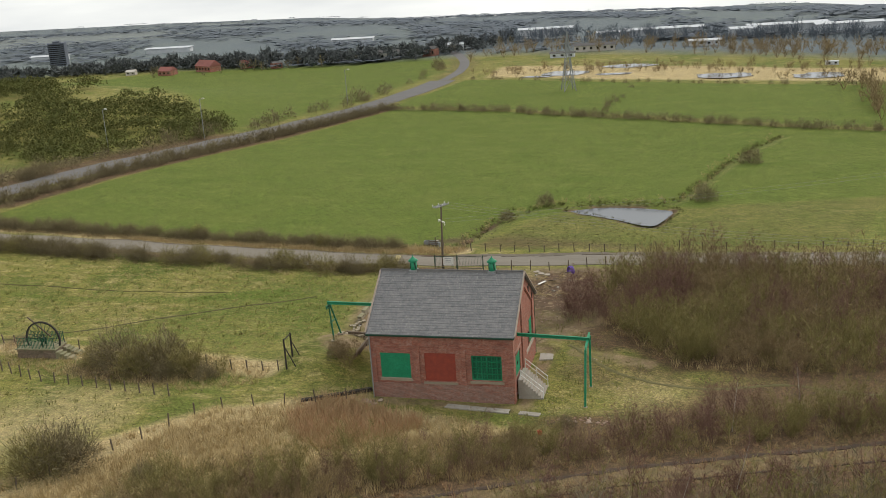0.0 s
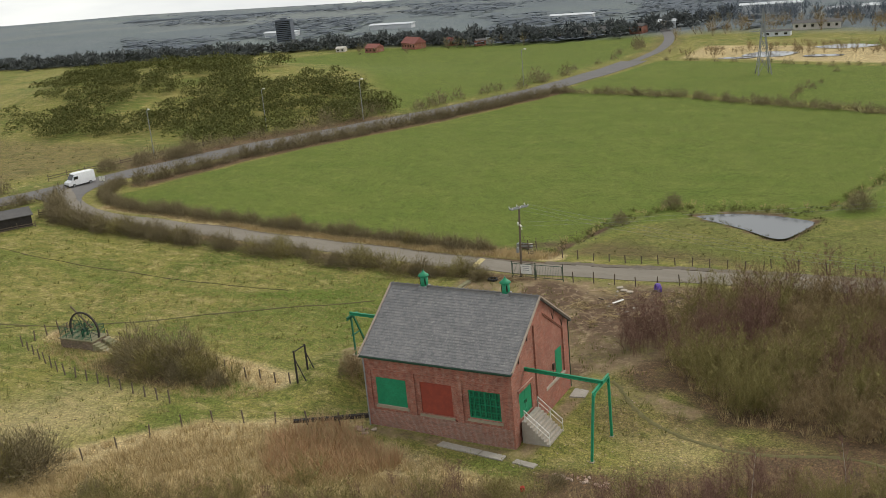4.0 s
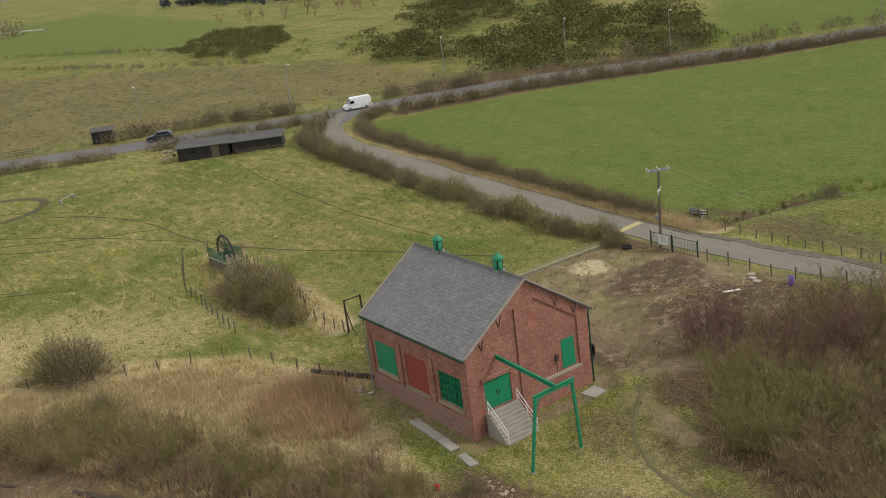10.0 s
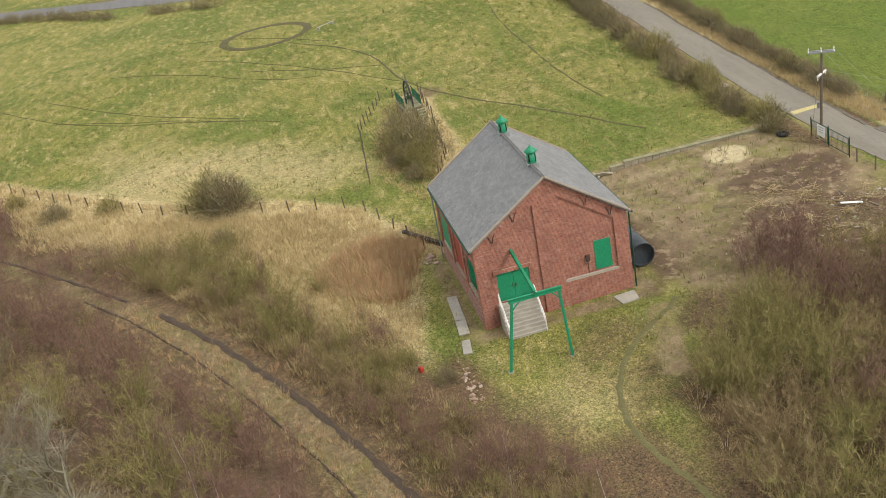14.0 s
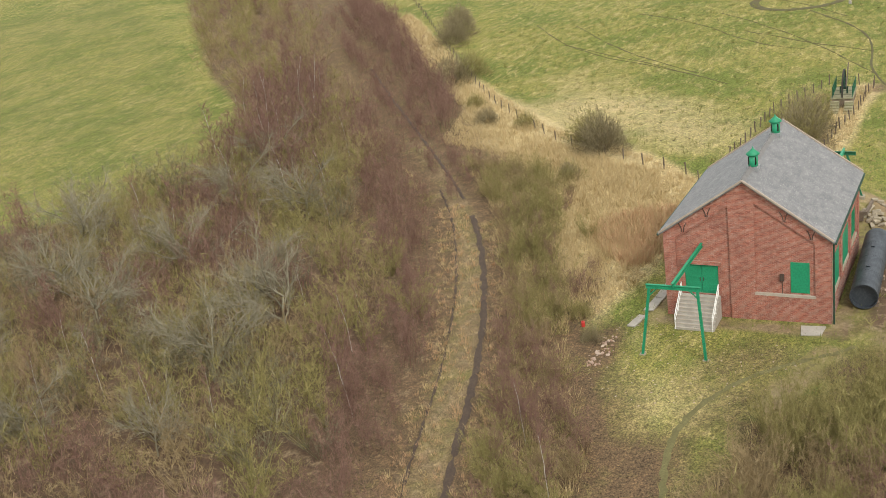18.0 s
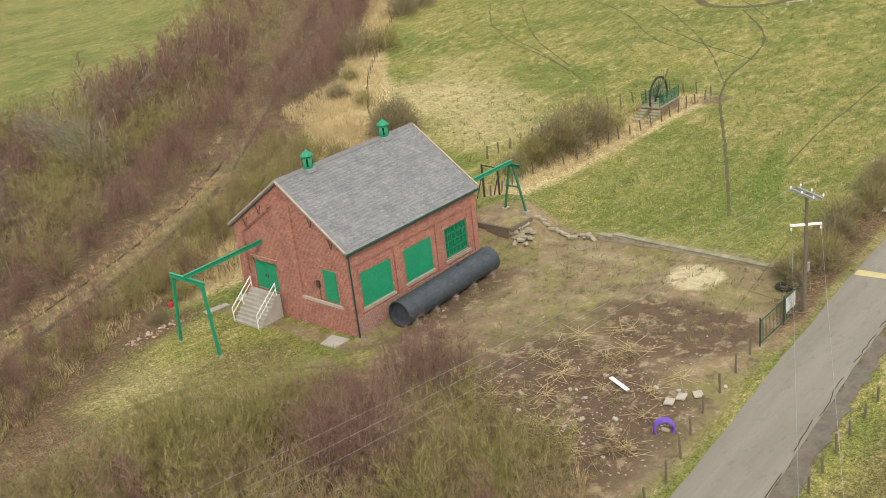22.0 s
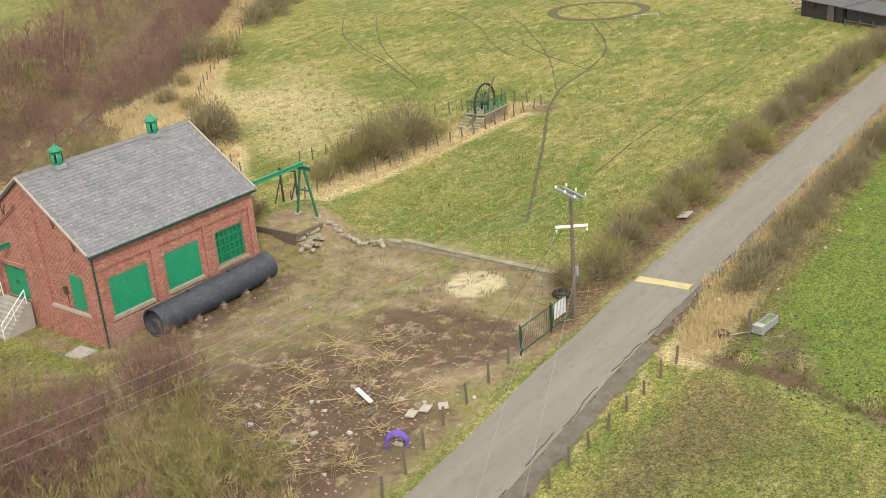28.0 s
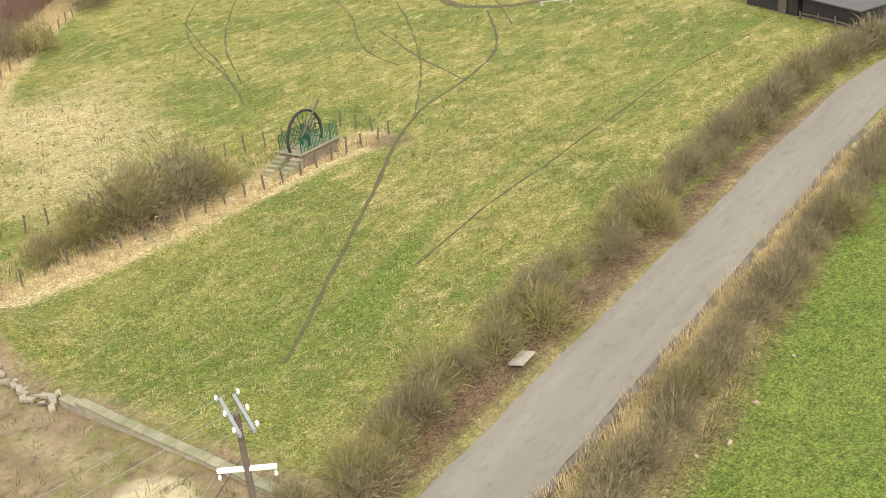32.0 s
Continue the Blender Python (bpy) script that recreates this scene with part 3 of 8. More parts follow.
# ==== ground, roads and tracks ====


def axis_lines(fine0, fine1, mid0, mid1, fine, mid, end):
    left = list(np.arange(mid0, fine0, mid)) + list(np.arange(fine0, fine1, fine)) + list(np.arange(fine1, mid1 + mid, mid))
    lo, hi, step = [], [], mid
    a, b = left[0], left[-1]
    while b < end:
        step *= 1.22
        a, b = a - step, b + step
        lo.append(a)
        hi.append(b)
    return np.array(lo[::-1] + left + hi)


SLOPE = [(-26, -8), (-19, -5), (-6, -7), (4, -9), (-1, -12.5), (-14, -19), (-27, -26), (-34, -24)]


def build_ground():
    xs, ys = axis_lines(-32, 32, -160, 70, 0.65, 1.7, 4600), axis_lines(-30, 46, -130, 190, 0.65, 1.7, 4600)
    gx, gy = np.meshgrid(xs, ys)
    gx, gy = gx.ravel(), gy.ravel()
    z = land(gx, gy)
    z = z - 0.35 * np.exp(-(to_line(gx, gy, DITCH) / 0.9) ** 2) - 0.5 * zone(gx, gy, POND, 1.6)
    rough = 0.10 * np.sin(gx * 2.1 + np.sin(gy * 1.3) * 2) * np.sin(gy * 1.9 + 1)
    wild = np.clip(zone(gx, gy, SOUTH_WOOD, 4) + zone(gx, gy, EAST_WOOD, 4) + zone(gx, gy, STRAW_S, 3), 0, 1)
    z = z + rough * wild * 0.7
    nx, ny = len(xs), len(ys)
    i = np.arange((nx - 1) * (ny - 1))
    r, c = i // (nx - 1), i % (nx - 1)
    a = r * nx + c
    tris = np.concatenate([np.stack([a, a + 1, a + nx + 1], 1), np.stack([a, a + nx + 1, a + nx], 1)])
    ob = quick("ground", np.stack([gx, gy, z], 1), tris, GROUND)
    me = ob.data
    me.polygons.foreach_set("use_smooth", [True] * len(me.polygons))
    far_r = np.hypot(gx - 25, gy + 65)
    far_az = np.degrees(np.arctan2(gx - 25, gy + 65))
    near = lambda line, w: np.clip(1.4 - to_line(gx, gy, line) / w, 0, 1)
    blot = lambda x, y, rx, ry: np.clip(1.5 - np.hypot((gx - x) / rx, (gy - y) / ry), 0, 1)
    masks = {
        "lush": np.clip(0.5 * near([(-88, 20.8), (-76, 21), (-61, 18.6), (-53, 18.4), (-40, 19.8), (-30, 23)], 1.1) + 0.12 * zone(gx, gy, [(-13, 38), (6, 38), (30, 39), (30, 46), (-10, 46)], 3) + zone(gx, gy, NFIELD, 3) * (1 - 0.55 * zone(gx, gy, ROUGH_N, 3)) * (1 - 0.3 * zone(gx, gy, [(-48, 39), (-10, 39), (-6, 58), (-18, 54), (-30, 49)], 6)) + 0.7 * zone(gx, gy, [(-84, 100), (-60, 145), (-52, 175), (-58, 222), (-90, 240), (-150, 225), (-190, 190), (-120, 160), (-92, 130)], 10) + zone(gx, gy, NFIELD2, 3) + 0.45 * zone(gx, gy, [(-17, 30), (-19.5, 12), (-28, 6), (-46, 10), (-30, 29)], 6) + zone(gx, gy, SWFIELD, 8) * 0.34 + 0.6 * zone(gx, gy, [(-230, 62), (-300, 40), (-520, 60), (-520, 150), (-300, 130), (-240, 95)], 20), 0, 1),
        "straw": np.clip(0.75 * zone(gx, gy, [(-38, 170), (-5, 160), (40, 150), (120, 133), (130, 152), (36, 168), (3, 180), (-38, 190)], 4) + 0.22 * blot(18, 3.5, 9, 4) + 0.26 * near([(x - 0.55, y - 1.4) for x, y in RUT if -28 < x < 40], 2.0) + 0.35 * near([q for q in RUT if q[0] < -14], 1.0) + zone(gx, gy, STRAW_S, 3) + 0.75 * near([(-14, 39.6), (-30, 38.6), (-45, 38), (-60, 38), (-80, 40.4)], 1.5) + 0.29 * near([(x + 1.0, y - 0.4) for x, y in DITCH], 1.5) + 0.3 * near([(-10, 33.0), (-24, 32.5), (-40, 33.0), (-58, 33.4)], 0.8) + 0.2 * blot(-18, 46, 4, 2.5) + 0.8 * near([(-24, 4), (-31, 5), (-37, 5.2), (-44, 5.2), (-52, 6)], 2.0)
                         + 0.26 * zone(gx, gy, [(1, -5), (0.8, 12), (6, 14), (13, 9), (14, 2), (10, -4)], 4) + 0.25 * near([(-118, 16), (-104, 50), (-88, 88)], 5) + 0.22 * blot(-38, -28, 14, 9) + zone(gx, gy, SLOPE, 3) + 0.12 * zone(gx, gy, [(-122, 16), (-108, 48), (-100, 82), (-150, 84), (-200, 60), (-190, -10), (-145, -30)], 14) + 0.3 * zone(gx, gy, [(-60, -40), (-30, -10), (-35, 0), (-70, -25)], 10) + 0.2 * zone(gx, gy, ROUGH_S, 5), 0, 1),
        "litter": np.clip(0.14 * zone(gx, gy, [(1, -4.5), (0.8, 9), (5, 8), (9, 4), (9, -4)], 3) + 0.22 * zone(gx, gy, [(-64, 40.4), (-30, 41), (-26, 45.5), (-62, 46)], 4) + 0.2 * zone(gx, gy, [(-30, 41), (-10, 40.6), (6, 40.6), (4, 43), (-9, 46), (-26, 45.5)], 3) + 0.4 * zone(gx, gy, [(9, 8.5), (14, 6.5), (40, 12), (40, 1), (22, 2), (16, 2.5), (12, 6)], 3) + 0.75 * zone(gx, gy, [(2.5, 13), (1, 20), (4, 23), (8, 18), (9, 14), (6, 11.5)], 3) + 0.2 * near(DITCH, 0.5) + 0.4 * blot(7, 8, 5, 4) + 0.25 * near([(12, 2), (20, 3), (30, 4)], 4) + 0.42 * blot(6, -2.6, 3.5, 1.0) + zone(gx, gy, SOUTH_WOOD, 3) * (1 - zone(gx, gy, SLOPE, 3)) * (1 - 0.4 * zone(gx, gy, [(2, -7), (10, -4), (20, 1), (30, 3), (30, -2), (14, -6.5), (3, -11)], 3)) + zone(gx, gy, EAST_WOOD, 3) + zone(gx, gy, BIG_WOOD, 3) + zone(gx, gy, NORTH_STRIP, 3) + 0.9 * near([q for q in TRACK if q[0] < 34], 8.5) * (1 - 0.8 * near([(x - 0.55, y - 1.4) for x, y in RUT if -18 < x < 40], 2.2)) + 0.8 * near([(-12, 32.2), (-24, 31.4), (-38, 31.6), (-60, 33), (-84, 37)], 1.3)
                          + 0.35 * near([(-14, 41.2), (-30, 40.4), (-45, 39.4), (-60, 39.2), (-76, 40.5), (-85, 45)], 1.0) + 0.44 * zone(gx, gy, [(-122, 16), (-108, 48), (-100, 82), (-150, 84), (-200, 60), (-290, 10), (-230, -60), (-145, -30)], 14) + 0.8 * near([(-84.5, 52), (-81.5, 62), (-73.5, 85), (-61, 116), (-51.5, 134)], 2.4) + 0.3 * zone(gx, gy, SWFIELD, 8) + 0.33 * zone(gx, gy, [q for q in ROUGH_N if q[0] < 41], 3) + 0.9 * blot(-36, 1.8, 7, 2.4) + near(MAIN_ROAD, 6.5) * 0.4 + 0.5 * near([(-98, 66), (-80, 104)], 7), 0, 1),
        "earth": np.clip(0.5 * near([(-10, 33.2), (-22, 32.9), (-42, 32.8), (-60, 32.8), (-74, 33.4)], 0.55) + 0.42 * near([(x - 0.55, y - 1.4) for x, y in RUT if -34 < x < 40], 1.7) + 0.8 * blot(-18, 8.4, 2.0, 2.2) + zone(gx, gy, YARD, 2.5) + 0.7 * near([(-12, -0.6), (0.6, -0.8), (1, 11.2), (-12, 11.8)], 0.8) + 0.8 * near([(3.5, 11), (10, 9)], 1.0), 0, 1),
        # dark soil; over the woods also tree shade put into the colour
        "dark": np.clip(0.42 * zone(gx, gy, SOIL, 3.5) + 0.5 * blot(-52.2, 7.5, 2.2, 2.2) + 0.75 * near([(20, 39.7), (5, 39.2), (-8, 37.9), (-20, 37.15), (-34, 36.8)], 0.55) + 0.5 * near([(-12.5, 12.9), (-1, 13.1), (1.2, 11.5)], 1.1) + 0.7 * near(POND + POND[:1], 0.7) + 0.4 * near(DITCH, 0.5) + 0.3 * zone(gx, gy, BIG_WOOD, 4) + 0.4 * zone(gx, gy, [(4, -12), (30, -9), (42, -5), (42, -42), (-10, -42), (-8, -23)], 3) + 0.8 * zone(gx, gy, [(-10.5, 22.3), (-8.2, 25), (-6.6, 29), (-8, 31.6), (-11, 32), (-12.8, 30), (-11.6, 25.5)], 3.0) + 0.75 * zone(gx, gy, [(-4, 22), (-4.5, 27), (-3, 33), (7, 33), (8, 27), (4, 21)], 4) + 0.4 * blot(-6, 14.5, 5, 1.8) + 0.4 * blot(-15.0, 44.6, 1.4, 2.0) + 0.5 * blot(-17.4, 43.2, 1.8, 1.4) + 0.36 * blot(-12.2, 50, 1.3, 2.2), 0, 1),
        "sand": np.clip(zone(gx, gy, [(-17.6, 25.2), (-16.6, 27.0), (-14.6, 26.6), (-13.8, 25.0), (-14.8, 23.6), (-16.6, 23.4)], 0.9) + 0.36 * zone(gx, gy, [(-17.8, 14), (-17.6, 22), (-15.4, 21), (-15.2, 17), (-16.4, 14)], 2.0), 0, 1),
        # weight of the painted haze, rising with distance
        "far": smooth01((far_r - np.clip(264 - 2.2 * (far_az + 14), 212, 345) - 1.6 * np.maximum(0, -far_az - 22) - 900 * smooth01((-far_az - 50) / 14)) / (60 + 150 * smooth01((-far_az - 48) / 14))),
    }
    bed = np.clip(1.35 - to_line(gx, gy, [(x - 0.55, y - 1.4) for x, y in RUT if -30 < x < 40]) / 2.3, 0, 1) * smooth01((gx + 26) / 16)
    for name in ("litter", "dark"):
        masks[name] = masks[name] * (1 - 0.4 * bed)
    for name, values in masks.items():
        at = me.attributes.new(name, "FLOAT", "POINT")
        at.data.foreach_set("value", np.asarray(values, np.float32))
    return tagged(ob, "rolling green pasture with straw-coloured rough grass and bare soil", "ground", kind="structure")


build_ground()


def strip(name, line, half, lift, material, label, category, kind="structure", ragged=0.0, lo=None, seed=1, parent=None, step=1.0):
    """A band laid along a line on the ground, with a raised crown and real thickness."""
    rnd = random.Random(seed)
    lo = -half if lo is None else lo
    bm = bmesh.new()
    rows = []
    pts = along(line, step)
    for x, y, a in pts:
        nx_, ny_ = -math.sin(a), math.cos(a)
        row = []
        for k, o in enumerate((lo, lo, lo * 0.5 + half * 0.5, half, half)):
            o2 = o + (rnd.uniform(-ragged, ragged) if k in (1, 3) else 0)
            px, py = x + nx_ * o2, y + ny_ * o2
            row.append(bm.verts.new((px, py, float(land(px, py)) + (lift if k in (1, 2, 3) else -0.25) + (0.03 if k == 2 else 0))))
        rows.append(row)
    for a, b in zip(rows, rows[1:]):
        for k in range(4):
            bm.faces.new([a[k], a[k + 1], b[k + 1], b[k]][::-1])
    return tagged(part(name, bm, material, parent), label, category, kind=kind) if not parent else part(name, bm, material, parent)


def along_part(x0, x1):
    return [(x, y) for x, y, _ in along(LANE, 0.5) if x0 < x < x1]


strip("road_lane", LANE, 1.8, 0.05, ASPHALT, "narrow worn grey asphalt lane beside hedges", "road", ragged=0.05)
strip("verge_mud", along_part(-14.5, 34), -1.74, 0.028, MUDVERGE, "wet muddy verge along the broken lane edge", "verge", ragged=0.2, lo=-2.75, seed=4, step=0.5)
strip("verge_mud", along_part(-62, -14.2), -1.74, 0.028, MUDVERGE, "narrow muddy verge along the lane edge", "verge", ragged=0.12, lo=-2.15, seed=5, step=0.5)
rc = random.Random(12)
for x0, n_seg, off in ((-19, 9, -1.62), (-14.5, 10, -1.66), (-9, 9, -1.62), (-4.4, 7, -1.64), (0.6, 8, -1.6), (5.5, 12, -1.64)):
    base_line, walk_off, path_ = along_part(x0, x0 + 0.42 * n_seg + 0.6), off, []
    for k_ in range(0, len(base_line)):
        walk_off = min(-1.35, max(-1.74, walk_off + rc.uniform(-0.14, 0.13)))
        path_.append((base_line[k_][0] + rc.uniform(-0.12, 0.12), base_line[k_][1] - walk_off))
    if len(path_) > 2:
        strip("road_crack", path_, 0.014 + 0.01 * rc.random(), 0.06, MUDDARK, "jagged dark crack in the lane asphalt", "road", seed=40, step=0.5)
# flared mouth of the lane where it meets the main road
bm = bmesh.new()
rows = []
for x, y, wide in ((-86.5, 39.3, 1.85), (-89.2, 41.3, 2.2), (-91.6, 43.4, 3.0), (-93.6, 45.2, 4.4), (-95.2, 46.8, 6.6), (-96.6, 48.2, 8.4)):
    rows.append([bm.verts.new((x + 0.66 * o * wide, y + 0.75 * o * wide, float(land(x + 0.66 * o * wide, y + 0.75 * o * wide)) + 0.064)) for o in (-1, -0.5, 0, 0.5, 1)])
for a, b in zip(rows, rows[1:]):
    for k in range(4):
        bm.faces.new([a[k], a[k + 1], b[k + 1], b[k]])
bmesh.ops.recalc_face_normals(bm, faces=list(bm.faces))
tagged(part("road_mouth", bm, TARMAC), "grey tarmac mouth of the lane at the junction", "road", kind="structure")
strip("road_main", [q for q in MAIN_ROAD if q[1] < 172], 3.3, 0.05, TARMAC, "grey tarmac main road running past fields", "road")
strip("road_main_far", [q for q in MAIN_ROAD if q[1] > 168], 1.3, 0.04, TARMAC, "grey tarmac main road bending towards far houses", "road")
strip("track_rut", [q for q in RUT if -16 < q[0] < 34], 0.23, 0.03, MUDDARK, "dark wet wheel rut along the old trackbed", "track", ragged=0.09, seed=7, step=0.5)
strip("track_rut", [q for q in RUT if -66 < q[0] < -18], 0.16, 0.03, MUDDARK, "thin dark wheel rut along the old trackbed", "track", ragged=0.08, seed=10, step=0.6)
strip("track_rut", [(x - 1.1, y - 2.9) for x, y in RUT if -20 < x < 34], 0.07, 0.035, MUDDARK, "fainter second wheel rut on the old trackbed", "track", ragged=0.09, seed=8, step=0.5)
FOOT = smoothed([(2.6, 12.4), (3.6, 11.6), (5.2, 9.2), (7.2, 7.2), (9.7, 5.6), (12.2, 4.75), (15, 4.6), (17.6, 5.1), (20, 5.7), (22, 5.9), (24.3, 5.2), (30, 4.4), (36, 4)])
strip("footpath", FOOT, 0.19, 0.012, PATHSOIL, "dark trodden footpath winding into the scrub", "path", ragged=0.1, step=0.5)
PATHS = [[(-25.8, 22.4), (-33, 18.7), (-43, 13.3), (-51.8, 8.3), (-57, 6.2), (-60, 5.5), (-68, 4.8), (-74.5, 2.6), (-84, -5)],
         [(-57, 6.2), (-67, -0.3), (-77, -9), (-85, -17)], [(-36, 22), (-45, 21), (-56, 21), (-70, 20.8), (-81, 22.4)], [(-72, -35), (-66, -26), (-62, -19), (-57, -12.5)], [(-82.6, -43.4), (-72.3, -35.6), (-64.9, -26.1), (-60.1, -16.4), (-54.4, -8.7)], [(-81.4, -36.9), (-67.7, -25.2), (-58.6, -13.2)], [(-97.4, -20.1), (-91.5, -9.5), (-79.4, 0.9)], [(-86.4, -29.0), (-80.0, -18.6), (-69.5, -9.4), (-66.7, -2.2)], [(-74.9, -11.1), (-69.5, -3.0), (-65.1, 5.5)]]
for i, line in enumerate(PATHS):
    strip("trodden_line", smoothed(line), 0.13 if i == 0 else 0.07, 0.012, TRACKLINE, "thin dark trodden line across the pasture", "path", ragged=0.07, seed=i)


# yellow band of the speed hump across the lane
bm = bmesh.new()
rows = []
for k in range(9):
    y = 33.45 + 3.15 * k / 8
    rows.append([bm.verts.new((x - 0.04 * k, y, float(land(x, y)) + h)) for x, h in ((-20.85, -0.02), (-20.7, 0.115), (-20.4, 0.135), (-20.1, 0.115), (-19.95, -0.02))])
for a, b in zip(rows, rows[1:]):
    for k in range(4):
        bm.faces.new([a[k], a[k + 1], b[k + 1], b[k]])
bmesh.ops.recalc_face_normals(bm, faces=list(bm.faces))
tagged(part("speed_hump", bm, YELLOW), "worn yellow painted speed hump across the lane", "speed hump")

# ring mark in the pasture, and the pond
RING = [(-90.5 + 5.6 * math.cos(a * 0.2), -7.5 + 6.0 * math.sin(a * 0.2)) for a in range(33)]
strip("ring_mark", RING, 0.62, 0.015, TRACKLINE, "dark circular ring trodden in the pasture", "path", ragged=0.1)
bm = bmesh.new()
lvl = float(land(6, 55)) - 0.12
f = bm.faces.new([bm.verts.new((x, y, lvl)) for x, y in smoothed(POND + POND[:1], 2)[:-1]])
if f.normal.z < 0:
    f.normal_flip()
bm.normal_update()
tagged(part("water_pond", bm, WATER), "still grey field pond with muddy banks", "pond", kind="structure")

# ==== engine house ====
L, W, EAVE, RIDGE, MID = 12.55, 10.8, 6.0, 9.75, 5.45
IN = 0.16                                   # walls stand inside the roof edge by this much
house = thing("engine_house", "red brick colliery engine house with slate roof and green boarded windows", "house", (0, 0, 0))
X0, X1, Y0, Y1 = -L + IN, -IN, IN, W - IN


def roof_z(y):
    return EAVE + (RIDGE - EAVE) * (y / MID if y < MID else (W - y) / (W - MID))


def wall_mesh(cuts, openings, top, put, depth0, depth1, foot=-0.4):
    """A wall made of upright pieces between cuts, round its openings (u0, u1, z0, z1). put(u, d, z) gives a place."""
    out = []
    us = sorted(set(cuts) | {u for o in openings for u in o[:2]})
    for a, b in zip(us, us[1:]):
        mids = [o for o in openings if o[0] <= a + 1e-6 and o[1] >= b - 1e-6]
        spans = [(foot, mids[0][2], None), (mids[0][3], None, None)] if mids else [(foot, None, None)]
        for z0, z1, _ in spans:
            za, zb = (z1, z1) if z1 is not None else (top(a), top(b))
            bm = bmesh.new()
            hexa(bm, [put(a, depth0, z0), put(b, depth0, z0), put(b, depth1, z0), put(a, depth1, z0), put(a, depth0, za), put(b, depth0, zb), put(b, depth1, zb), put(a, depth1, za)])
            bmesh.ops.recalc_face_normals(bm, faces=list(bm.faces))
            out.append(bm)
    return out


put_s = lambda u, d, z: (u, Y0 + d, z)
put_n = lambda u, d, z: (u, Y1 - d, z)
put_e = lambda u, d, z: (X1 - d, u, z)
put_w = lambda u, d, z: (X0 + d, u, z)
flat = lambda u: EAVE - 0.04
S_WIN = [(-11.55, -9.0, 1.95, 4.15), (-7.75, -5.1, 1.75, 4.25), (-3.75, -1.2, 1.95, 4.15)]
N_WIN = [(-11.4, -9.1, 1.95, 4.1), (-7.7, -5.15, 1.9, 4.15), (-3.85, -1.2, 1.9, 4.15)]
DOOR = (1.45, 3.65, 1.72, 3.8)
G_WIN = (8.2, 9.35, 2.25, 4.35)
under = lambda y: roof_z(y) - 0.10
for piece in wall_mesh([X0 + 0.13, X1 - 0.13], S_WIN, flat, put_s, 0.12, 0.45):
    part("wall_panel", piece, BRICK, house)
for piece in wall_mesh([X0 + 0.13, X1 - 0.13], N_WIN, flat, put_n, 0.12, 0.45):
    part("wall_panel", piece, BRICK, house)
for piece in wall_mesh([Y0 + 0.14, MID, Y1 - 0.14], [DOOR, G_WIN], under, put_e, 0.12, 0.45):
    part("wall_panel", piece, BRICK, house)
for piece in wall_mesh([Y0 + 0.14, MID, Y1 - 0.14], [], under, put_w, 0.12, 0.45):
    part("wall_panel", piece, BRICK, house)

# proud brickwork: corner piers, piers between the bays, the band under the eaves and the plinth
for nm, put, wins in (("south", put_s, S_WIN), ("north", put_n, N_WIN)):
    bm = bmesh.new()

    def slab(u0, u1, z0, z1, d=0.0, bm=bm, put=put):
        hexa(bm, [put(u0, d, z0), put(u1, d, z0), put(u1, 0.125, z0), put(u0, 0.125, z0), put(u0, d, z1), put(u1, d, z1), put(u1, 0.125, z1), put(u0, 0.125, z1)])

    XA, XB = X0 + 0.126, X1 - 0.126
    for u0, u1 in ((XA, -11.95), (-8.6, -8.15), (-4.72, -4.2), (-0.75, XB)):
        bm = bmesh.new()
        slab(u0, u1, 1.5, 4.9, 0.0, bm, put)
        bmesh.ops.recalc_face_normals(bm, faces=list(bm.faces))
        part("pier", bm, BRICK, house)
    bm = bmesh.new()
    slab(XA, XB, 4.9, EAVE - 0.04, 0.0, bm, put)
    bmesh.ops.recalc_face_normals(bm, faces=list(bm.faces))
    part("eaves_band", bm, BRICK, house)
    bm = bmesh.new()
    slab(XA, XB, 4.78, 4.898, 0.06, bm, put)
    bmesh.ops.recalc_face_normals(bm, faces=list(bm.faces))
    part("corbel", bm, BRICK, house)
    bm = bmesh.new()
    slab(XA, XB, -0.4, 1.498, -0.004, bm, put)
    bmesh.ops.recalc_face_normals(bm, faces=list(bm.faces))
    part("plinth", bm, PLINTH, house, "weathered patched brick plinth")
for nm, put in (("east", put_e), ("west", put_w)):
    bm = bmesh.new()

    def gable(u0, u1, lo, hi, d=0.0, bm=bm, put=put):
        us = sorted({u0, u1} | ({MID} if u0 < MID < u1 else set()))
        for a, b in zip(us, us[1:]):
            hexa(bm, [put(a, d, lo(a)), put(b, d, lo(b)), put(b, 0.125, lo(b)), put(a, 0.125, lo(a)), put(a, d, hi(a)), put(b, d, hi(b)), put(b, 0.125, hi(b)), put(a, 0.125, hi(a))])

    deep = lambda y: roof_z(y) - 1.05
    zero, sill = (lambda y: -0.4), (lambda y: 2.05)
    low, cap = (lambda y: deep(y) - 0.12), (lambda y: 1.95)
    for args in ((Y0, 0.95, zero, under), (4.45, 6.05, zero, under), (9.7, Y1, zero, under), (0.951, 4.449, deep, under), (6.051, 9.699, deep, under),
                 (0.951, 4.449, low, deep, 0.06), (6.051, 9.699, low, deep, 0.06), (6.051, 9.699, zero, cap)):
        bm = bmesh.new()
        gable(*args[:4], args[4] if len(args) > 4 else 0.0, bm, put)
        bmesh.ops.recalc_face_normals(bm, faces=list(bm.faces))
        part("gable_brickwork", bm, BRICK, house)

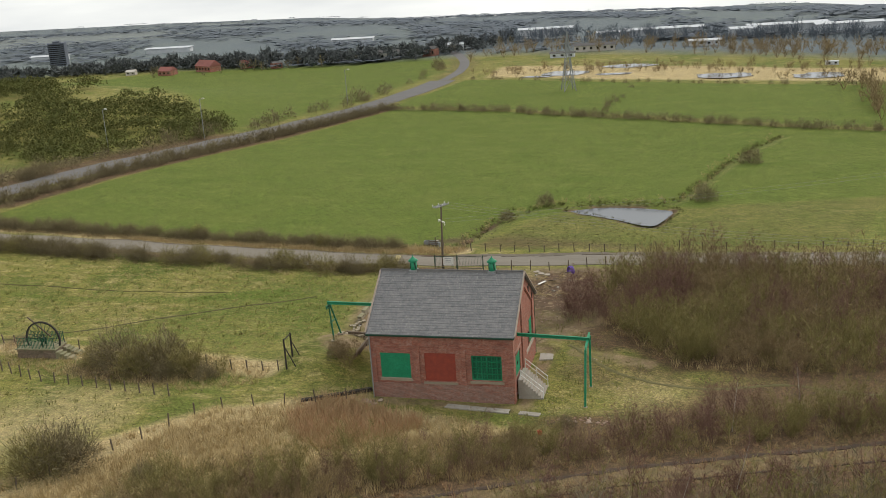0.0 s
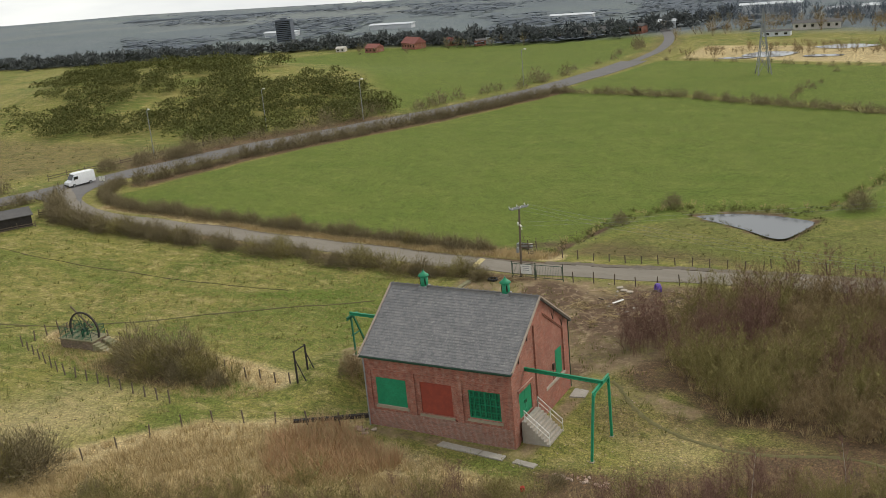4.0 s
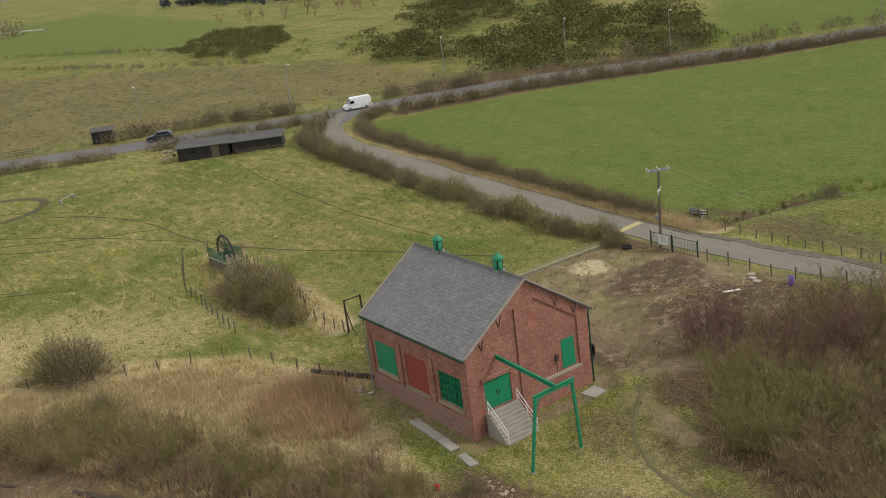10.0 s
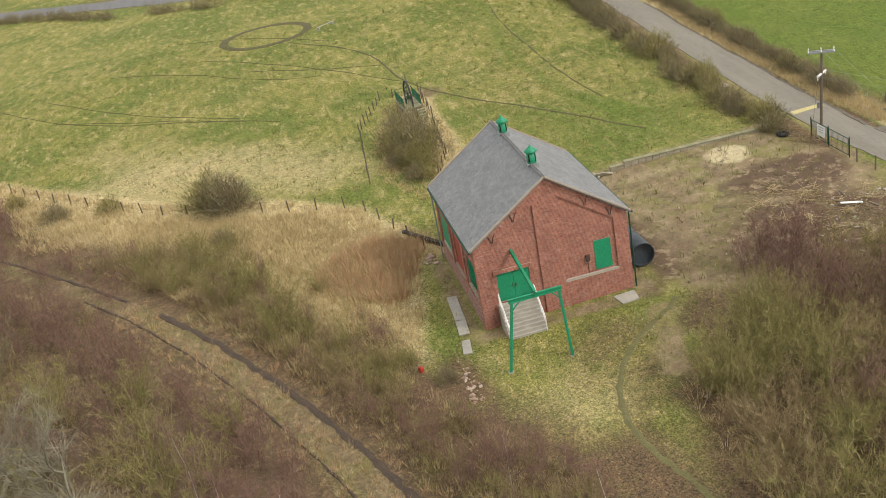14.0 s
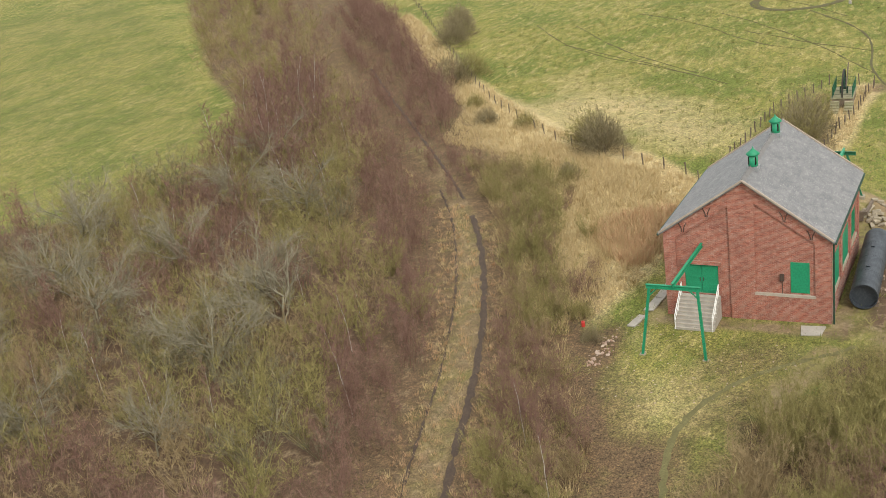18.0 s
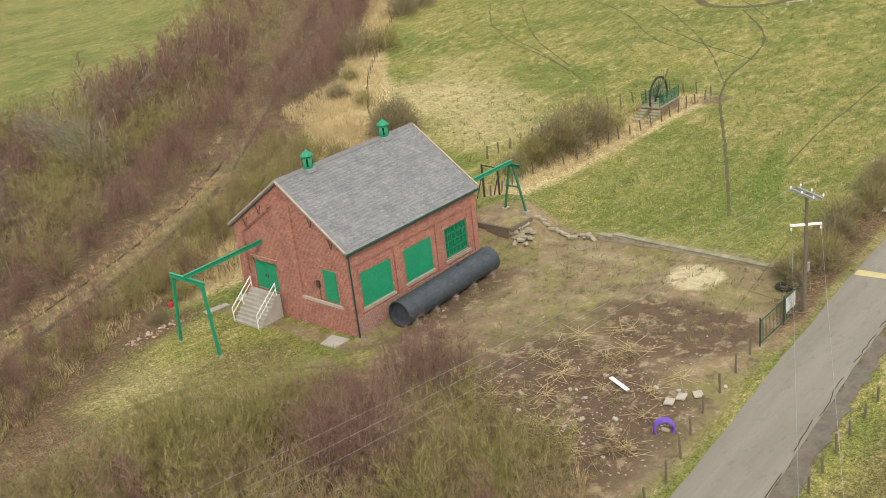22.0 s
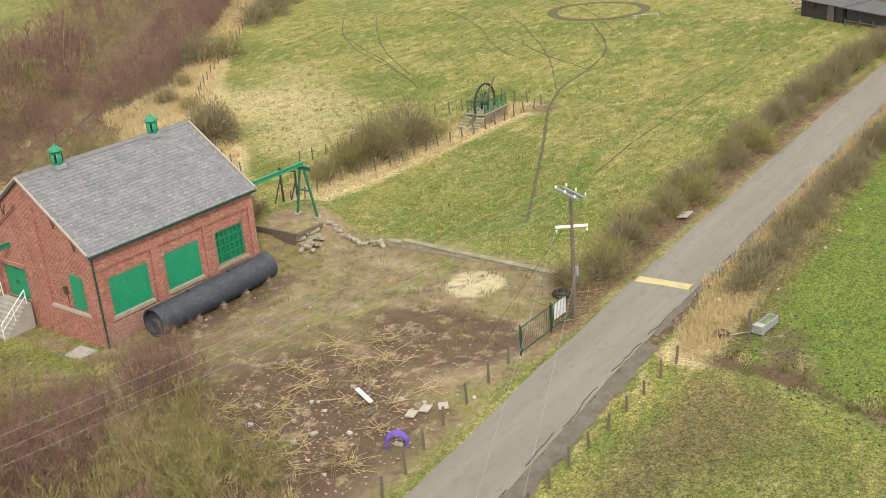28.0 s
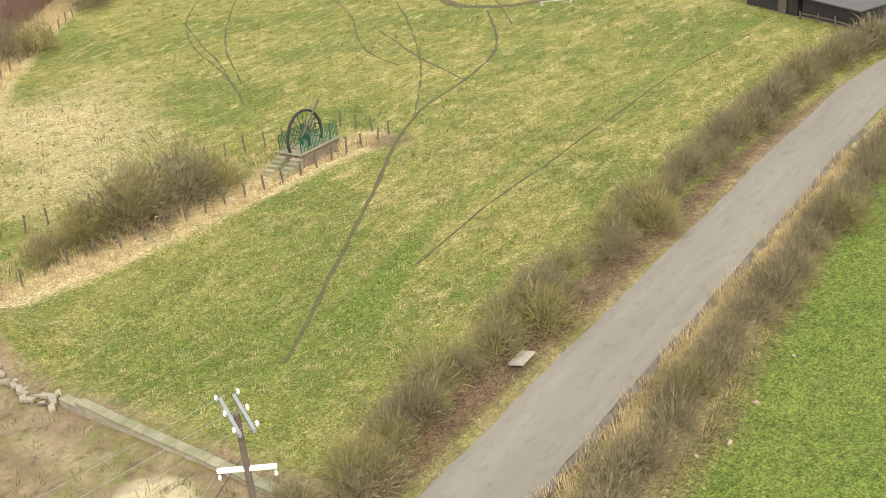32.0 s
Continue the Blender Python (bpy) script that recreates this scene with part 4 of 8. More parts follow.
# roof: boards beneath, slates in courses, ridge, verges, gutters
SL = {"south": (Vector((0, 0, EAVE)), Vector((0, MID, RIDGE - EAVE))), "north": (Vector((0, W, EAVE)), Vector((0, MID - W, RIDGE - EAVE)))}
for nm, (foot, rise) in SL.items():
    n = rise.length
    d = rise.normalized()
    out = Vector((1, 0, 0)).cross(d)
    out = out if out.z > 0 else -out
    bm = bmesh.new()
    a0, a1 = foot - d * 0.12, foot + d * n
    hexa(bm, [(-L - 0.05, *(a0 - out * 0.1).yz), (0.05, *(a0 - out * 0.1).yz), (0.05, *(a1 - out * 0.1).yz), (-L - 0.05, *(a1 - out * 0.1).yz),
              (-L - 0.05, *a0.yz), (0.05, *a0.yz), (0.05, *a1.yz), (-L - 0.05, *a1.yz)])
    bmesh.ops.recalc_face_normals(bm, faces=list(bm.faces))
    SL[nm] = (part("roof_" + nm, bm, SLATE, house, "grey slate roof slope with pale lichen"), foot, d, out, n)

bm = bmesh.new()
hexa(bm, [(0, -0.17, -0.06), (0.425, -0.17, -0.06), (0.425, 0, 0.10), (0, 0, 0.10), (0, -0.15, -0.03), (0.425, -0.15, -0.03), (0.425, 0, 0.13), (0, 0, 0.13)])
hexa(bm, [(0, 0, 0.10), (0.425, 0, 0.10), (0.425, 0.17, -0.06), (0, 0.17, -0.06), (0, 0, 0.13), (0.425, 0, 0.13), (0.425, 0.15, -0.03), (0, 0.15, -0.03)])
hexa(bm, [(0.18, -0.02, 0.12), (0.25, -0.02, 0.12), (0.25, 0.02, 0.12), (0.18, 0.02, 0.12), (0.2, -0.015, 0.2), (0.23, -0.015, 0.2), (0.23, 0.015, 0.2), (0.2, 0.015, 0.2)])
bmesh.ops.recalc_face_normals(bm, faces=list(bm.faces))
first = part("ridge_tile", bm, RIDGE_CLAY, house)
first.location = (-L - 0.05, MID, RIDGE)
for i in range(1, 29):
    tile = new("ridge_tile", first.data)
    tile.parent, tile.location = house, (-L - 0.05 + i * 0.436, MID, RIDGE + 0.008 * math.sin(i * 2.3))
for x in (0.07, -L - 0.07):
    for y0, y1 in ((-0.05, MID), (W + 0.05, MID)):
        bm = bmesh.new()
        beam(bm, (x, y0, EAVE + 0.04), (x, y1, RIDGE + 0.04), 0.12, 0.11)
        part("verge", bm, VERGE_MORTAR, house, "pale mortar verge along the gable")
for y in (-0.14, W + 0.14):
    bm = bmesh.new()
    beam(bm, (-L - 0.02, y, EAVE - 0.14), (0.02, y, EAVE - 0.14), 0.13, 0.11)
    part("gutter", bm, GREEN_DARK, house, "dark green eaves gutter")
for x, y, m in ((-L + 0.22, -0.02, GREYPAINT), (-0.2, W + 0.0, GREEN_DARK)):
    part("downpipe", rods(((x, y, 0.05), (x, y, EAVE - 0.18), 0.055, 0.055)), m, house)
for x in (-9.66, -2.72):
    vent = part("roof_vent", rods(((x, MID + 0.1, RIDGE - 0.25), (x, MID + 0.1, RIDGE + 0.85), 0.31, 0.31), n=20), GREEN, house, "green cylindrical ridge ventilator", True)
    bm = bmesh.new()
    lathe(bm, [(0.42, RIDGE + 0.82), (0.44, RIDGE + 0.87), (0.24, RIDGE + 1.04), (0.06, RIDGE + 1.2), (0.04, RIDGE + 1.28), (0.015, RIDGE + 1.34)], (x, MID + 0.1, 0))
    part("cowl", bm, GREEN, vent, "green conical cap with finial", True)
    for a in range(4):
        c, s = math.cos(a * 1.571 + 0.78), math.sin(a * 1.571 + 0.78)
        part("louvre", rods(((x + 0.27 * c, MID + 0.1 + 0.27 * s, RIDGE + 0.2), (x + 0.27 * c, MID + 0.1 + 0.27 * s, RIDGE + 0.7), 0.07, 0.07), n=6), GLASS_DARK, vent)
    part("skirt", boxes((x - 0.34, MID - 0.26, RIDGE - 0.22, x + 0.34, MID + 0.46, RIDGE + 0.06)), GREYPAINT, vent)


def infill(w, put, kind):
    """What closes an opening: a painted board, a red panel or a barred green window, with sill and lintel."""
    u0, u1, z0, z1 = w

    def blk(a, b, c, e, d0, d1):
        bm = bmesh.new()
        hexa(bm, [put(a, d0, c), put(b, d0, c), put(b, d1, c), put(a, d1, c), put(a, d0, e), put(b, d0, e), put(b, d1, e), put(a, d1, e)])
        bmesh.ops.recalc_face_normals(bm, faces=list(bm.faces))
        return bm

    if kind == "board":
        ob = part("window_board", blk(u0 - 0.02, u1 + 0.02, z0, z1, 0.105, 0.17), GREEN, house, "bright green painted window board")
        part("trim", blk(u0 - 0.06, u1 + 0.06, z0 - 0.07, z0 - 0.002, 0.085, 0.16), PALE, ob)
    elif kind == "red":
        part("blocked_window", blk(u0, u1, z0, z1, 0.19, 0.4), RED_PANEL, house, "window opening blocked with red painted brick")
    else:
        ob = part("window", blk(u0, u1, z0, z1, 0.34, 0.36), GREEN_DULL, house, "green framed window behind a green mesh")
        part("window_frame", blk(u0, u1, z0, z0 + 0.1, 0.2, 0.3), GREEN, ob)
        part("window_frame", blk(u0, u1, z1 - 0.1, z1, 0.2, 0.3), GREEN, ob)
        part("window_frame", blk(u0, u0 + 0.1, z0 + 0.1, z1 - 0.1, 0.2, 0.3), GREEN, ob)
        part("window_frame", blk(u1 - 0.1, u1, z0 + 0.1, z1 - 0.1, 0.2, 0.3), GREEN, ob)
        part("window_frame", blk((u0 + u1) / 2 - 0.06, (u0 + u1) / 2 + 0.06, z0 + 0.1, z1 - 0.1, 0.2, 0.3), GREEN, ob)
        for k in range(1, 4):
            z = z0 + (z1 - z0) * k / 4
            part("glazing_bar", blk(u0 + 0.1, u1 - 0.1, z - 0.035, z + 0.035, 0.2, 0.29), GREEN, ob)
        for k in (1, 2, 4, 5):
            u = u0 + (u1 - u0) * k / 6
            part("glazing_bar", blk(u - 0.03, u + 0.03, z0 + 0.1, z1 - 0.1, 0.195, 0.295), GREEN, ob)
        part("shutter_sheet", blk(u0 + 0.1, u1 - 0.1, z0 + 0.1, z0 + (z1 - z0) * 0.42, 0.30, 0.32), GREEN_DULL, ob, "dull green sheet behind the bars")
        for k in range(11):
            u = u0 + (u1 - u0) * (k + 0.5) / 11
            part("mesh_bar", blk(u - 0.012, u + 0.012, z0 + 0.1, z1 - 0.1, 0.305 - 0.15, 0.32 - 0.15), GREEN, ob)
        for k in range(9):
            z = z0 + (z1 - z0) * (k + 0.5) / 9
            part("mesh_bar", blk(u0 + 0.05, u1 - 0.05, z - 0.012, z + 0.012, 0.165, 0.175), GREEN, ob)
    part("window_sill", blk(u0 - 0.15, u1 + 0.15, z0 - 0.27, z0 - 0.075, 0.03, 0.14), STONE, house, "weathered stone sill")
    part("lintel", blk(u0 - 0.2, u1 + 0.2, z1 + 0.065, z1 + 0.33, 0.1, 0.14), BRICK, house)


for w, k in zip(S_WIN, ("board", "red", "barred")):
    infill(w, put_s, k)
for w, k in zip(N_WIN, ("barred", "board", "board")):
    infill(w, put_n, k)
bm = bmesh.new()
box(bm, X1 - 0.16, G_WIN[0], G_WIN[2], X1 - 0.09, G_WIN[1], G_WIN[3])
part("window_board", bm, GREEN, house, "bright green painted window board")
part("string_course", boxes((X1 - 0.13, 6.0, 1.95, X1 + 0.02, 9.75, 2.13)), PALE, house, "pale stone sill course")
for k in range(2):
    y0 = DOOR[0] + 0.01 + k * 1.1
    leaf = part("door", boxes((X1 - 0.24, y0, DOOR[2], X1 - 0.18, y0 + 1.08, DOOR[3])), GREEN, house, "green painted timber double door leaf")
    for z in (1.95, 2.75, 3.6):
        part("door_rail", boxes((X1 - 0.18, y0 + 0.08, z - 0.06, X1 - 0.165, y0 + 1.0, z + 0.06)), GREEN, leaf)
    part("door_handle", boxes((X1 - 0.165, y0 + (0.96 if k == 0 else 0.08), 2.6, X1 - 0.12, y0 + (1.0 if k == 0 else 0.12), 2.85)), IRON, leaf)
part("lintel", boxes((X1 - 0.125, DOOR[0] - 0.2, DOOR[3] + 0.005, X1 - 0.02, DOOR[1] + 0.2, DOOR[3] + 0.25)), BRICK, house)
part("alarm_box", boxes((X1 - 0.12, 7.55, 3.05, X1 + 0.03, 7.8, 3.5)), IRON, house, "rusty wall box")
part("cable", rods(((X1 - 0.1, 7.68, 2.1), (X1 - 0.1, 7.68, 3.05), 0.02, 0.02), n=6), IRON, house)
for y in (1.5, 3.1, 7.9, 9.5):
    z = roof_z(y) - 0.62
    for s in (-1, 1):
        bm = bmesh.new()
        pts = [(X1 + 0.03, y + s * (0.05 + 0.22 * (k / 5) ** 2), z + 0.32 * (k / 5 - 0.5) * 2) for k in range(6)]
        for a, b in zip(pts, pts[1:]):
            rod(bm, a, b, 0.028, 0.028, 6)
        part("tie_plate", bm, IRON, house, "curved rusty iron wall tie")

# ==== round the house: steps, gantries, tank ====
steps = thing("entrance_steps", "concrete steps with white tubular handrails at the green door", "steps", (0, 2.5, 0))
for k in range(9):
    bm = boxes((-0.1 if k == 8 else 0.322 + 0.205 * (7 - k), -1.3, -0.2, 0.32 + 0.205 * (8 - k), 1.3, 0.19 * (k + 1)))
    part("step", bm, CONCRETE, steps)
    part("nosing", boxes((0.25 + 0.205 * (8 - k), -1.28, 0.19 * (k + 1) + 0.002, 0.33 + 0.205 * (8 - k), 1.28, 0.19 * (k + 1) + 0.02)), PALE, steps)
for s in (-1, 1):
    y = s * 1.22
    rail = part("handrail", rods(((0.1, y, 2.6), (2.0, y, 1.05), 0.035, 0.035)), WHITE, steps, "white tubular handrail")
    part("lower_rail", rods(((0.1, y, 2.2), (2.0, y, 0.65), 0.028, 0.028)), WHITE, rail)
    for x, z in ((0.12, 1.7), (1.05, 0.95), (1.98, 0.19)):
        part("post", rods(((x, y, z - 0.1), (x, y, z + 0.9), 0.03, 0.03)), WHITE, rail)

gantry = thing("hoist_gantry", "green steel hoist gantry with a runway beam over the doorway", "gantry", (0, 0, 0))


def i_beam(a, b, mat, parent, name="runway_beam"):
    bm = bmesh.new()
    up = Vector((0, 0, 0.12))
    beam(bm, Vector(a) + up, Vector(b) + up, 0.16, 0.03)
    beam(bm, Vector(a) - up, Vector(b) - up, 0.16, 0.03)
    beam(bm, a, b, 0.03, 0.22)
    return part(name, bm, mat, parent)


i_beam((-0.3, 2.66, 5.2), (5.75, 2.43, 5.05), GREEN, gantry)
i_beam((5.62, 0.75, 4.85), (5.55, 4.1, 4.85), GREEN, gantry, "cross_beam")
for y0, y1 in ((0.95, 0.2), (3.92, 4.2)):
    leg = part("leg", boxes(), GREEN, gantry)
    bm = bmesh.new()
    beam(bm, (5.6, y0, 4.75), (5.55, y1, 0.05), 0.17, 0.15, up=(0, 1, 0))
    bm.to_mesh(leg.data)
    bm.free()
    part("base_plate", boxes((5.4, y1 - 0.18, -0.05, 5.72, y1 + 0.18, 0.06)), STONE, leg)
    bm = bmesh.new()
    beam(bm, (5.6, y0 + (0.5 if y0 < 2 else -0.5), 4.75), (5.6, y0 - (0.05 if y0 < 2 else -0.03), 4.2), 0.07)
    part("knee_brace", bm, GREEN, leg)

west = thing("hoist_gantry", "green steel hoist gantry on a stone platform with braced legs", "gantry", (0, 0, 0))
i_beam((-12.3, 8.5, 5.35), (-19.2, 8.65, 5.4), GREEN, west)
i_beam((-19.05, 7.9, 5.15), (-19.0, 9.5, 5.15), GREEN_DULL, west, "cross_beam")
for y0, y1 in ((8.5, 8.1), (8.85, 10.0)):
    bm = bmesh.new()
    beam(bm, (-19.0, y0, 5.1), (-18.65, y1, 1.85), 0.14, 0.12, up=(1, 0, 0))
    part("leg", bm, GREEN_DULL, west)
bm = bmesh.new()
beam(bm, (-18.85, 8.1, 3.6), (-18.85, 9.4, 3.6), 0.09)
part("cross_brace", bm, GREEN_DULL, west)
part("foot_pad", boxes((-18.95, 9.8, 1.5, -18.4, 10.2, 1.9)), STONE, west)
part("foot_pad", boxes((-18.95, 7.9, 1.5, -18.4, 8.3, 1.9)), STONE, west)

plat = thing("retaining_timber", "dark rotten timber baulks holding up an earth platform", "timber", (0, 0, 0))
for k, (y0, y1) in enumerate(((6.4, 8.5), (8.55, 10.5))):
    for z in (1.1, 1.36):
        bm = bmesh.new()
        beam(bm, (-15.75 + 0.03 * k, y0, z), (-15.8, y1, z + 0.02), 0.16, 0.26)
        part("baulk", bm, WOOD, plat)
for a_, b_ in (((-15.72, 5.4, 1.62), (-15.78, 10.6, 1.64)), ((-15.78, 10.65, 1.60), (-18.2, 10.8, 1.62))):
    bm = bmesh.new()
    beam(bm, a_, b_, 0.2, 0.24)
    part("baulk", bm, WOOD, plat)
# dark bar added to stand for a low bank of dark soil
bm = bmesh.new()
beam(bm, (-12.9, 1.2, 0.35), (-18.2, -2.0, 0.45), 0.3, 0.3)
tagged(part("timber_baulk", bm, DARKWOOD), "long dark bar in rough grass, added for a low soil bank", "timber")

tank = thing("storage_tank", "long black steel cylinder lying on brick piers beside the wall", "tank", (0, 0, 0))
TA, TB, TR = Vector((-2.35, 12.25, 1.28)), Vector((-11.75, 11.95, 1.28)), 0.86
bm = bmesh.new()
N = 36
rings = []
axis = (TB - TA).normalized()
side = axis.cross(Vector((0, 0, 1))).normalized()
for p, r in ((TA + axis * 0.35, TR * 0.93), (TA, TR * 0.93), (TA, TR), (TB, TR), (TB, TR * 0.93), (TB - axis * 0.25, TR * 0.9)):
    rings.append([bm.verts.new(p + (side * math.cos(2 * math.pi * i / N) + Vector((0, 0, 1)) * math.sin(2 * math.pi * i / N)) * r) for i in range(N)])
for a, b in zip(rings, rings[1:]):
    for i in range(N):
        bm.faces.new([a[i], a[(i + 1) % N], b[(i + 1) % N], b[i]])
bm.faces.new(rings[0][::-1])
bm.faces.new(rings[-1])
bmesh.ops.recalc_face_normals(bm, faces=list(bm.faces))
shell = part("shell", bm, TANK, tank)
for k in range(5):
    c = TA.lerp(TB, 0.004 + 0.248 * k)
    bm = bmesh.new()
    ra = []
    for p, r in ((c - axis * 0.035, TR + 0.003), (c - axis * 0.035, TR + 0.006), (c + axis * 0.035, TR + 0.006), (c + axis * 0.035, TR + 0.003)):
        ra.append([bm.verts.new(p + (side * math.cos(2 * math.pi * i / N) + Vector((0, 0, 1)) * math.sin(2 * math.pi * i / N)) * r) for i in range(N)])
    for a, b in zip(ra, ra[1:]):
        for i in range(N):
            bm.faces.new([a[i], a[(i + 1) % N], b[(i + 1) % N], b[i]])
    bmesh.ops.recalc_face_normals(bm, faces=list(bm.faces))
    part("seam_band", bm, TANK, shell)
for k in range(2):
    bm = bmesh.new()
    c = TA.lerp(TB, 0.3 + 0.35 * k)
    rod(bm, c + Vector((0, 0, TR - 0.05)), c + Vector((0, 0, TR + 0.09)), 0.13, 0.13, 12)
    part("hatch", bm, TANK, shell)
for k in range(5):
    c = TA.lerp(TB, 0.08 + 0.21 * k)
    pier = part("support_pier", bevelled(boxes((c.x - 0.17, c.y - 0.7, -0.2, c.x + 0.17, c.y + 0.86, 0.68)), 0.02), OLD_BRICK, tank, "weathered brick support pier")
    part("wedge", boxes((c.x - 0.15, c.y + 0.5, 0.62, c.x + 0.13, c.y + 0.74, 0.84)), WOOD, pier)

# slabs and stones close to the walls
for name, pts, lab in (("paving_slab", [(-5.9, -1.25), (-5.75, -0.55), (-2.4, -0.75), (-2.5, -1.45)], "long cracked concrete slab in the grass"),
                       ("paving_slab", [(-2.42, -1.46), (-2.32, -0.76), (-0.4, -0.95), (-0.45, -1.65)], "cracked concrete slab in the grass"),
                       ("paving_slab", [(0.35, -1.7), (0.45, -1.15), (2.2, -1.4), (2.1, -2.0)], "broken concrete path slab in the grass"),
                       ("paving_slab", [(0.4, 8.9), (1.6, 9.1), (1.5, 10.3), (0.3, 10.4)], "square concrete slab beside the wall")):
    bm = bmesh.new()
    hexa(bm, [(x, y, float(land(x, y)) - 0.1) for x, y in pts] + [(x, y, float(land(x, y)) + 0.09) for x, y in pts])
    bmesh.ops.recalc_face_normals(bm, faces=list(bm.faces))
    tagged(part(name, bevelled(bm, 0.015), CONCRETE), lab, "slab")


def stone_mesh(seed, flatness=0.6):
    rnd = random.Random(seed)
    bm = bmesh.new()
    bmesh.ops.create_icosphere(bm, subdivisions=1, radius=0.5)
    for v in bm.verts:
        v.co = Vector((v.co.x * rnd.uniform(0.45, 1.35), v.co.y * rnd.uniform(0.4, 1.1), v.co.z * flatness * rnd.uniform(0.5, 1.3)))
    me = bpy.data.meshes.new("stone")
    bm.to_mesh(me)
    bm.free()
    me.materials.append(RUBBLE)
    return me


STONES = [stone_mesh(i) for i in range(8)]
rs = random.Random(11)


def stones(count, spot, size, label, group):
    for _ in range(count):
        x, y = spot()
        s = rs.uniform(*size)
        ob = new("stone", STONES[rs.randrange(8)])
        ob.matrix_basis = pose(x, y, float(land(x, y)) + s * 0.12, rs.uniform(-15, 15), rs.uniform(-15, 15), rs.uniform(0, 360)) @ Matrix.Diagonal((s, s * rs.uniform(0.6, 1), s, 1))
        tagged(ob, label, "stone", group)


stones(55, lambda: (rs.gauss(1.2, 3.2), rs.gauss(28.6, 2.5)), (0.1, 0.36), "pale broken masonry lump on dark soil", "rubble on the cleared ground")
stones(40, lambda: (rs.uniform(3.7, 7.8), -2.4 + rs.gauss(0, 0.32)), (0.14, 0.42), "pale rubble stone in a broken line", "rubble line by the house")
stones(9, lambda: (rs.uniform(-13.6, -11.5), rs.uniform(-1.6, -0.5)), (0.3, 0.7), "fallen stone at the foot of the wall", "stones by the wall")
stones(24, lambda: (rs.uniform(-10, 4), rs.uniform(12.5, 20)), (0.1, 0.28), "small stone on the bare yard", "stones in the yard")
stones(14, lambda: (rs.gauss(-26, 4), 41 + rs.uniform(-3, 0.6)), (0.15, 0.4), "pale stone in the rough verge", "stones in the verge")
for i in range(20):
    x, y, z = -16.5 + rs.gauss(0, 0.5), 11.2 + rs.gauss(0, 0.45), rs.uniform(0, 0.6)
    bm = bevelled(boxes((-0.29, -0.14, -0.1, 0.29, 0.14, 0.1)), 0.015)
    ob = part("stone_block", bm, STONE)
    ob.matrix_basis = pose(x, y, float(land(x, y)) + 0.12 + z * max(0, 1 - math.hypot(x + 16.5, y - 11.2)), rs.uniform(-25, 25), rs.uniform(-25, 25), rs.uniform(0, 180))
    tagged(ob, "squared stone block tumbled on a heap", "stone block", "heap of stone blocks")

# low stone wall with coping
lowwall = thing("low_wall", "low stone field wall with flat pale coping stones", "wall", (0, 0, 0))
WALLINE = [(-18.9, 16.4), (-18.75, 20), (-18.7, 24.5), (-18.55, 29.4)]
pts = along(WALLINE, 0.62)
for i, (x, y, a) in enumerate(pts):
    z = float(land(x, y))
    top = 1.33 if i > 1 else 1.1
    for c in range(3):
        ob = part("wall_stone", bevelled(boxes((-0.30, -0.2, 0, 0.30, 0.2, (top - z + 0.15) / 3 - 0.015)), 0.015), STONE, lowwall)
        ob.matrix_basis = pose(x + rs.uniform(-0.02, 0.02), y, z - 0.15 + c * (top - z + 0.15) / 3, 0, 0, math.degrees(a) + rs.uniform(-2, 2))
    ob = part("coping_stone", bevelled(boxes((-0.305, -0.23, 0, 0.305, 0.23, 0.11)), 0.02), COPING, lowwall)
    ob.matrix_basis = pose(x, y, top, rs.uniform(-1.5, 1.5), 0, math.degrees(a) + rs.uniform(-1.5, 1.5))
for i in range(13):
    x, y = -18.6 - rs.uniform(-0.3, 0.4), 10.9 + i * 0.42
    ob = part("stone_block", bevelled(boxes((-0.24, -0.14, -0.09, 0.24, 0.14, 0.09)), 0.02), STONE)
    ob.matrix_basis = pose(x, y, float(land(x, y)) + 0.12, rs.uniform(-12, 12), rs.uniform(-8, 8), rs.uniform(40, 140))
    tagged(ob, "loose coping block lying in the grass", "stone block", "loose coping blocks")

# ==== winding wheel monument ====
wheel = thing("winding_wheel_monument", "half iron winding wheel on brick plinth with green railings", "monument", (-46.3, 4.6, 0.75), 183)
part("plinth", bevelled(boxes((-0.9, -0.95, -0.4, 3.2, 0.95, 1.0)), 0.03), OLD_BRICK, wheel, "mossy old brick plinth")
part("capping", bevelled(boxes((-0.98, -1.05, 1.002, 3.3, 1.05, 1.12)), 0.02), COPING, wheel, "mossy stone capping")
bm = bmesh.new()
R, n, HUB = 1.75, 32, Vector((0.8, 0, 1.75))
prev = None
for i in range(n + 1):
    a = math.pi * (-0.18 + 1.36 * i / n)
    c = Vector((math.cos(a), 0, math.sin(a)))
    ring = [bm.verts.new(HUB + Vector((0, s * 0.07, 0)) + c * r) for s, r in ((-1, R - 0.08), (1, R - 0.08), (1, R + 0.07), (-1, R + 0.07))]
    if prev:
        for k in range(4):
            bm.faces.new([prev[k], prev[(k + 1) % 4], ring[(k + 1) % 4], ring[k]])
    prev = ring
bmesh.ops.recalc_face_normals(bm, faces=list(bm.faces))
rim = part("wheel_rim", bm, DARKWOOD, wheel, "dark rusted iron rim")
for i in range(1, 14):
    a = math.pi * (-0.18 + 1.36 * i / 14)
    part("spoke", rods((HUB + Vector((0, 0.05 * (-1) ** i, 0)), HUB + Vector((R * 0.97 * math.cos(a), 0, R * 0.97 * math.sin(a))), 0.025, 0.025), n=6), GREEN_DARK, rim)
bm = bmesh.new()
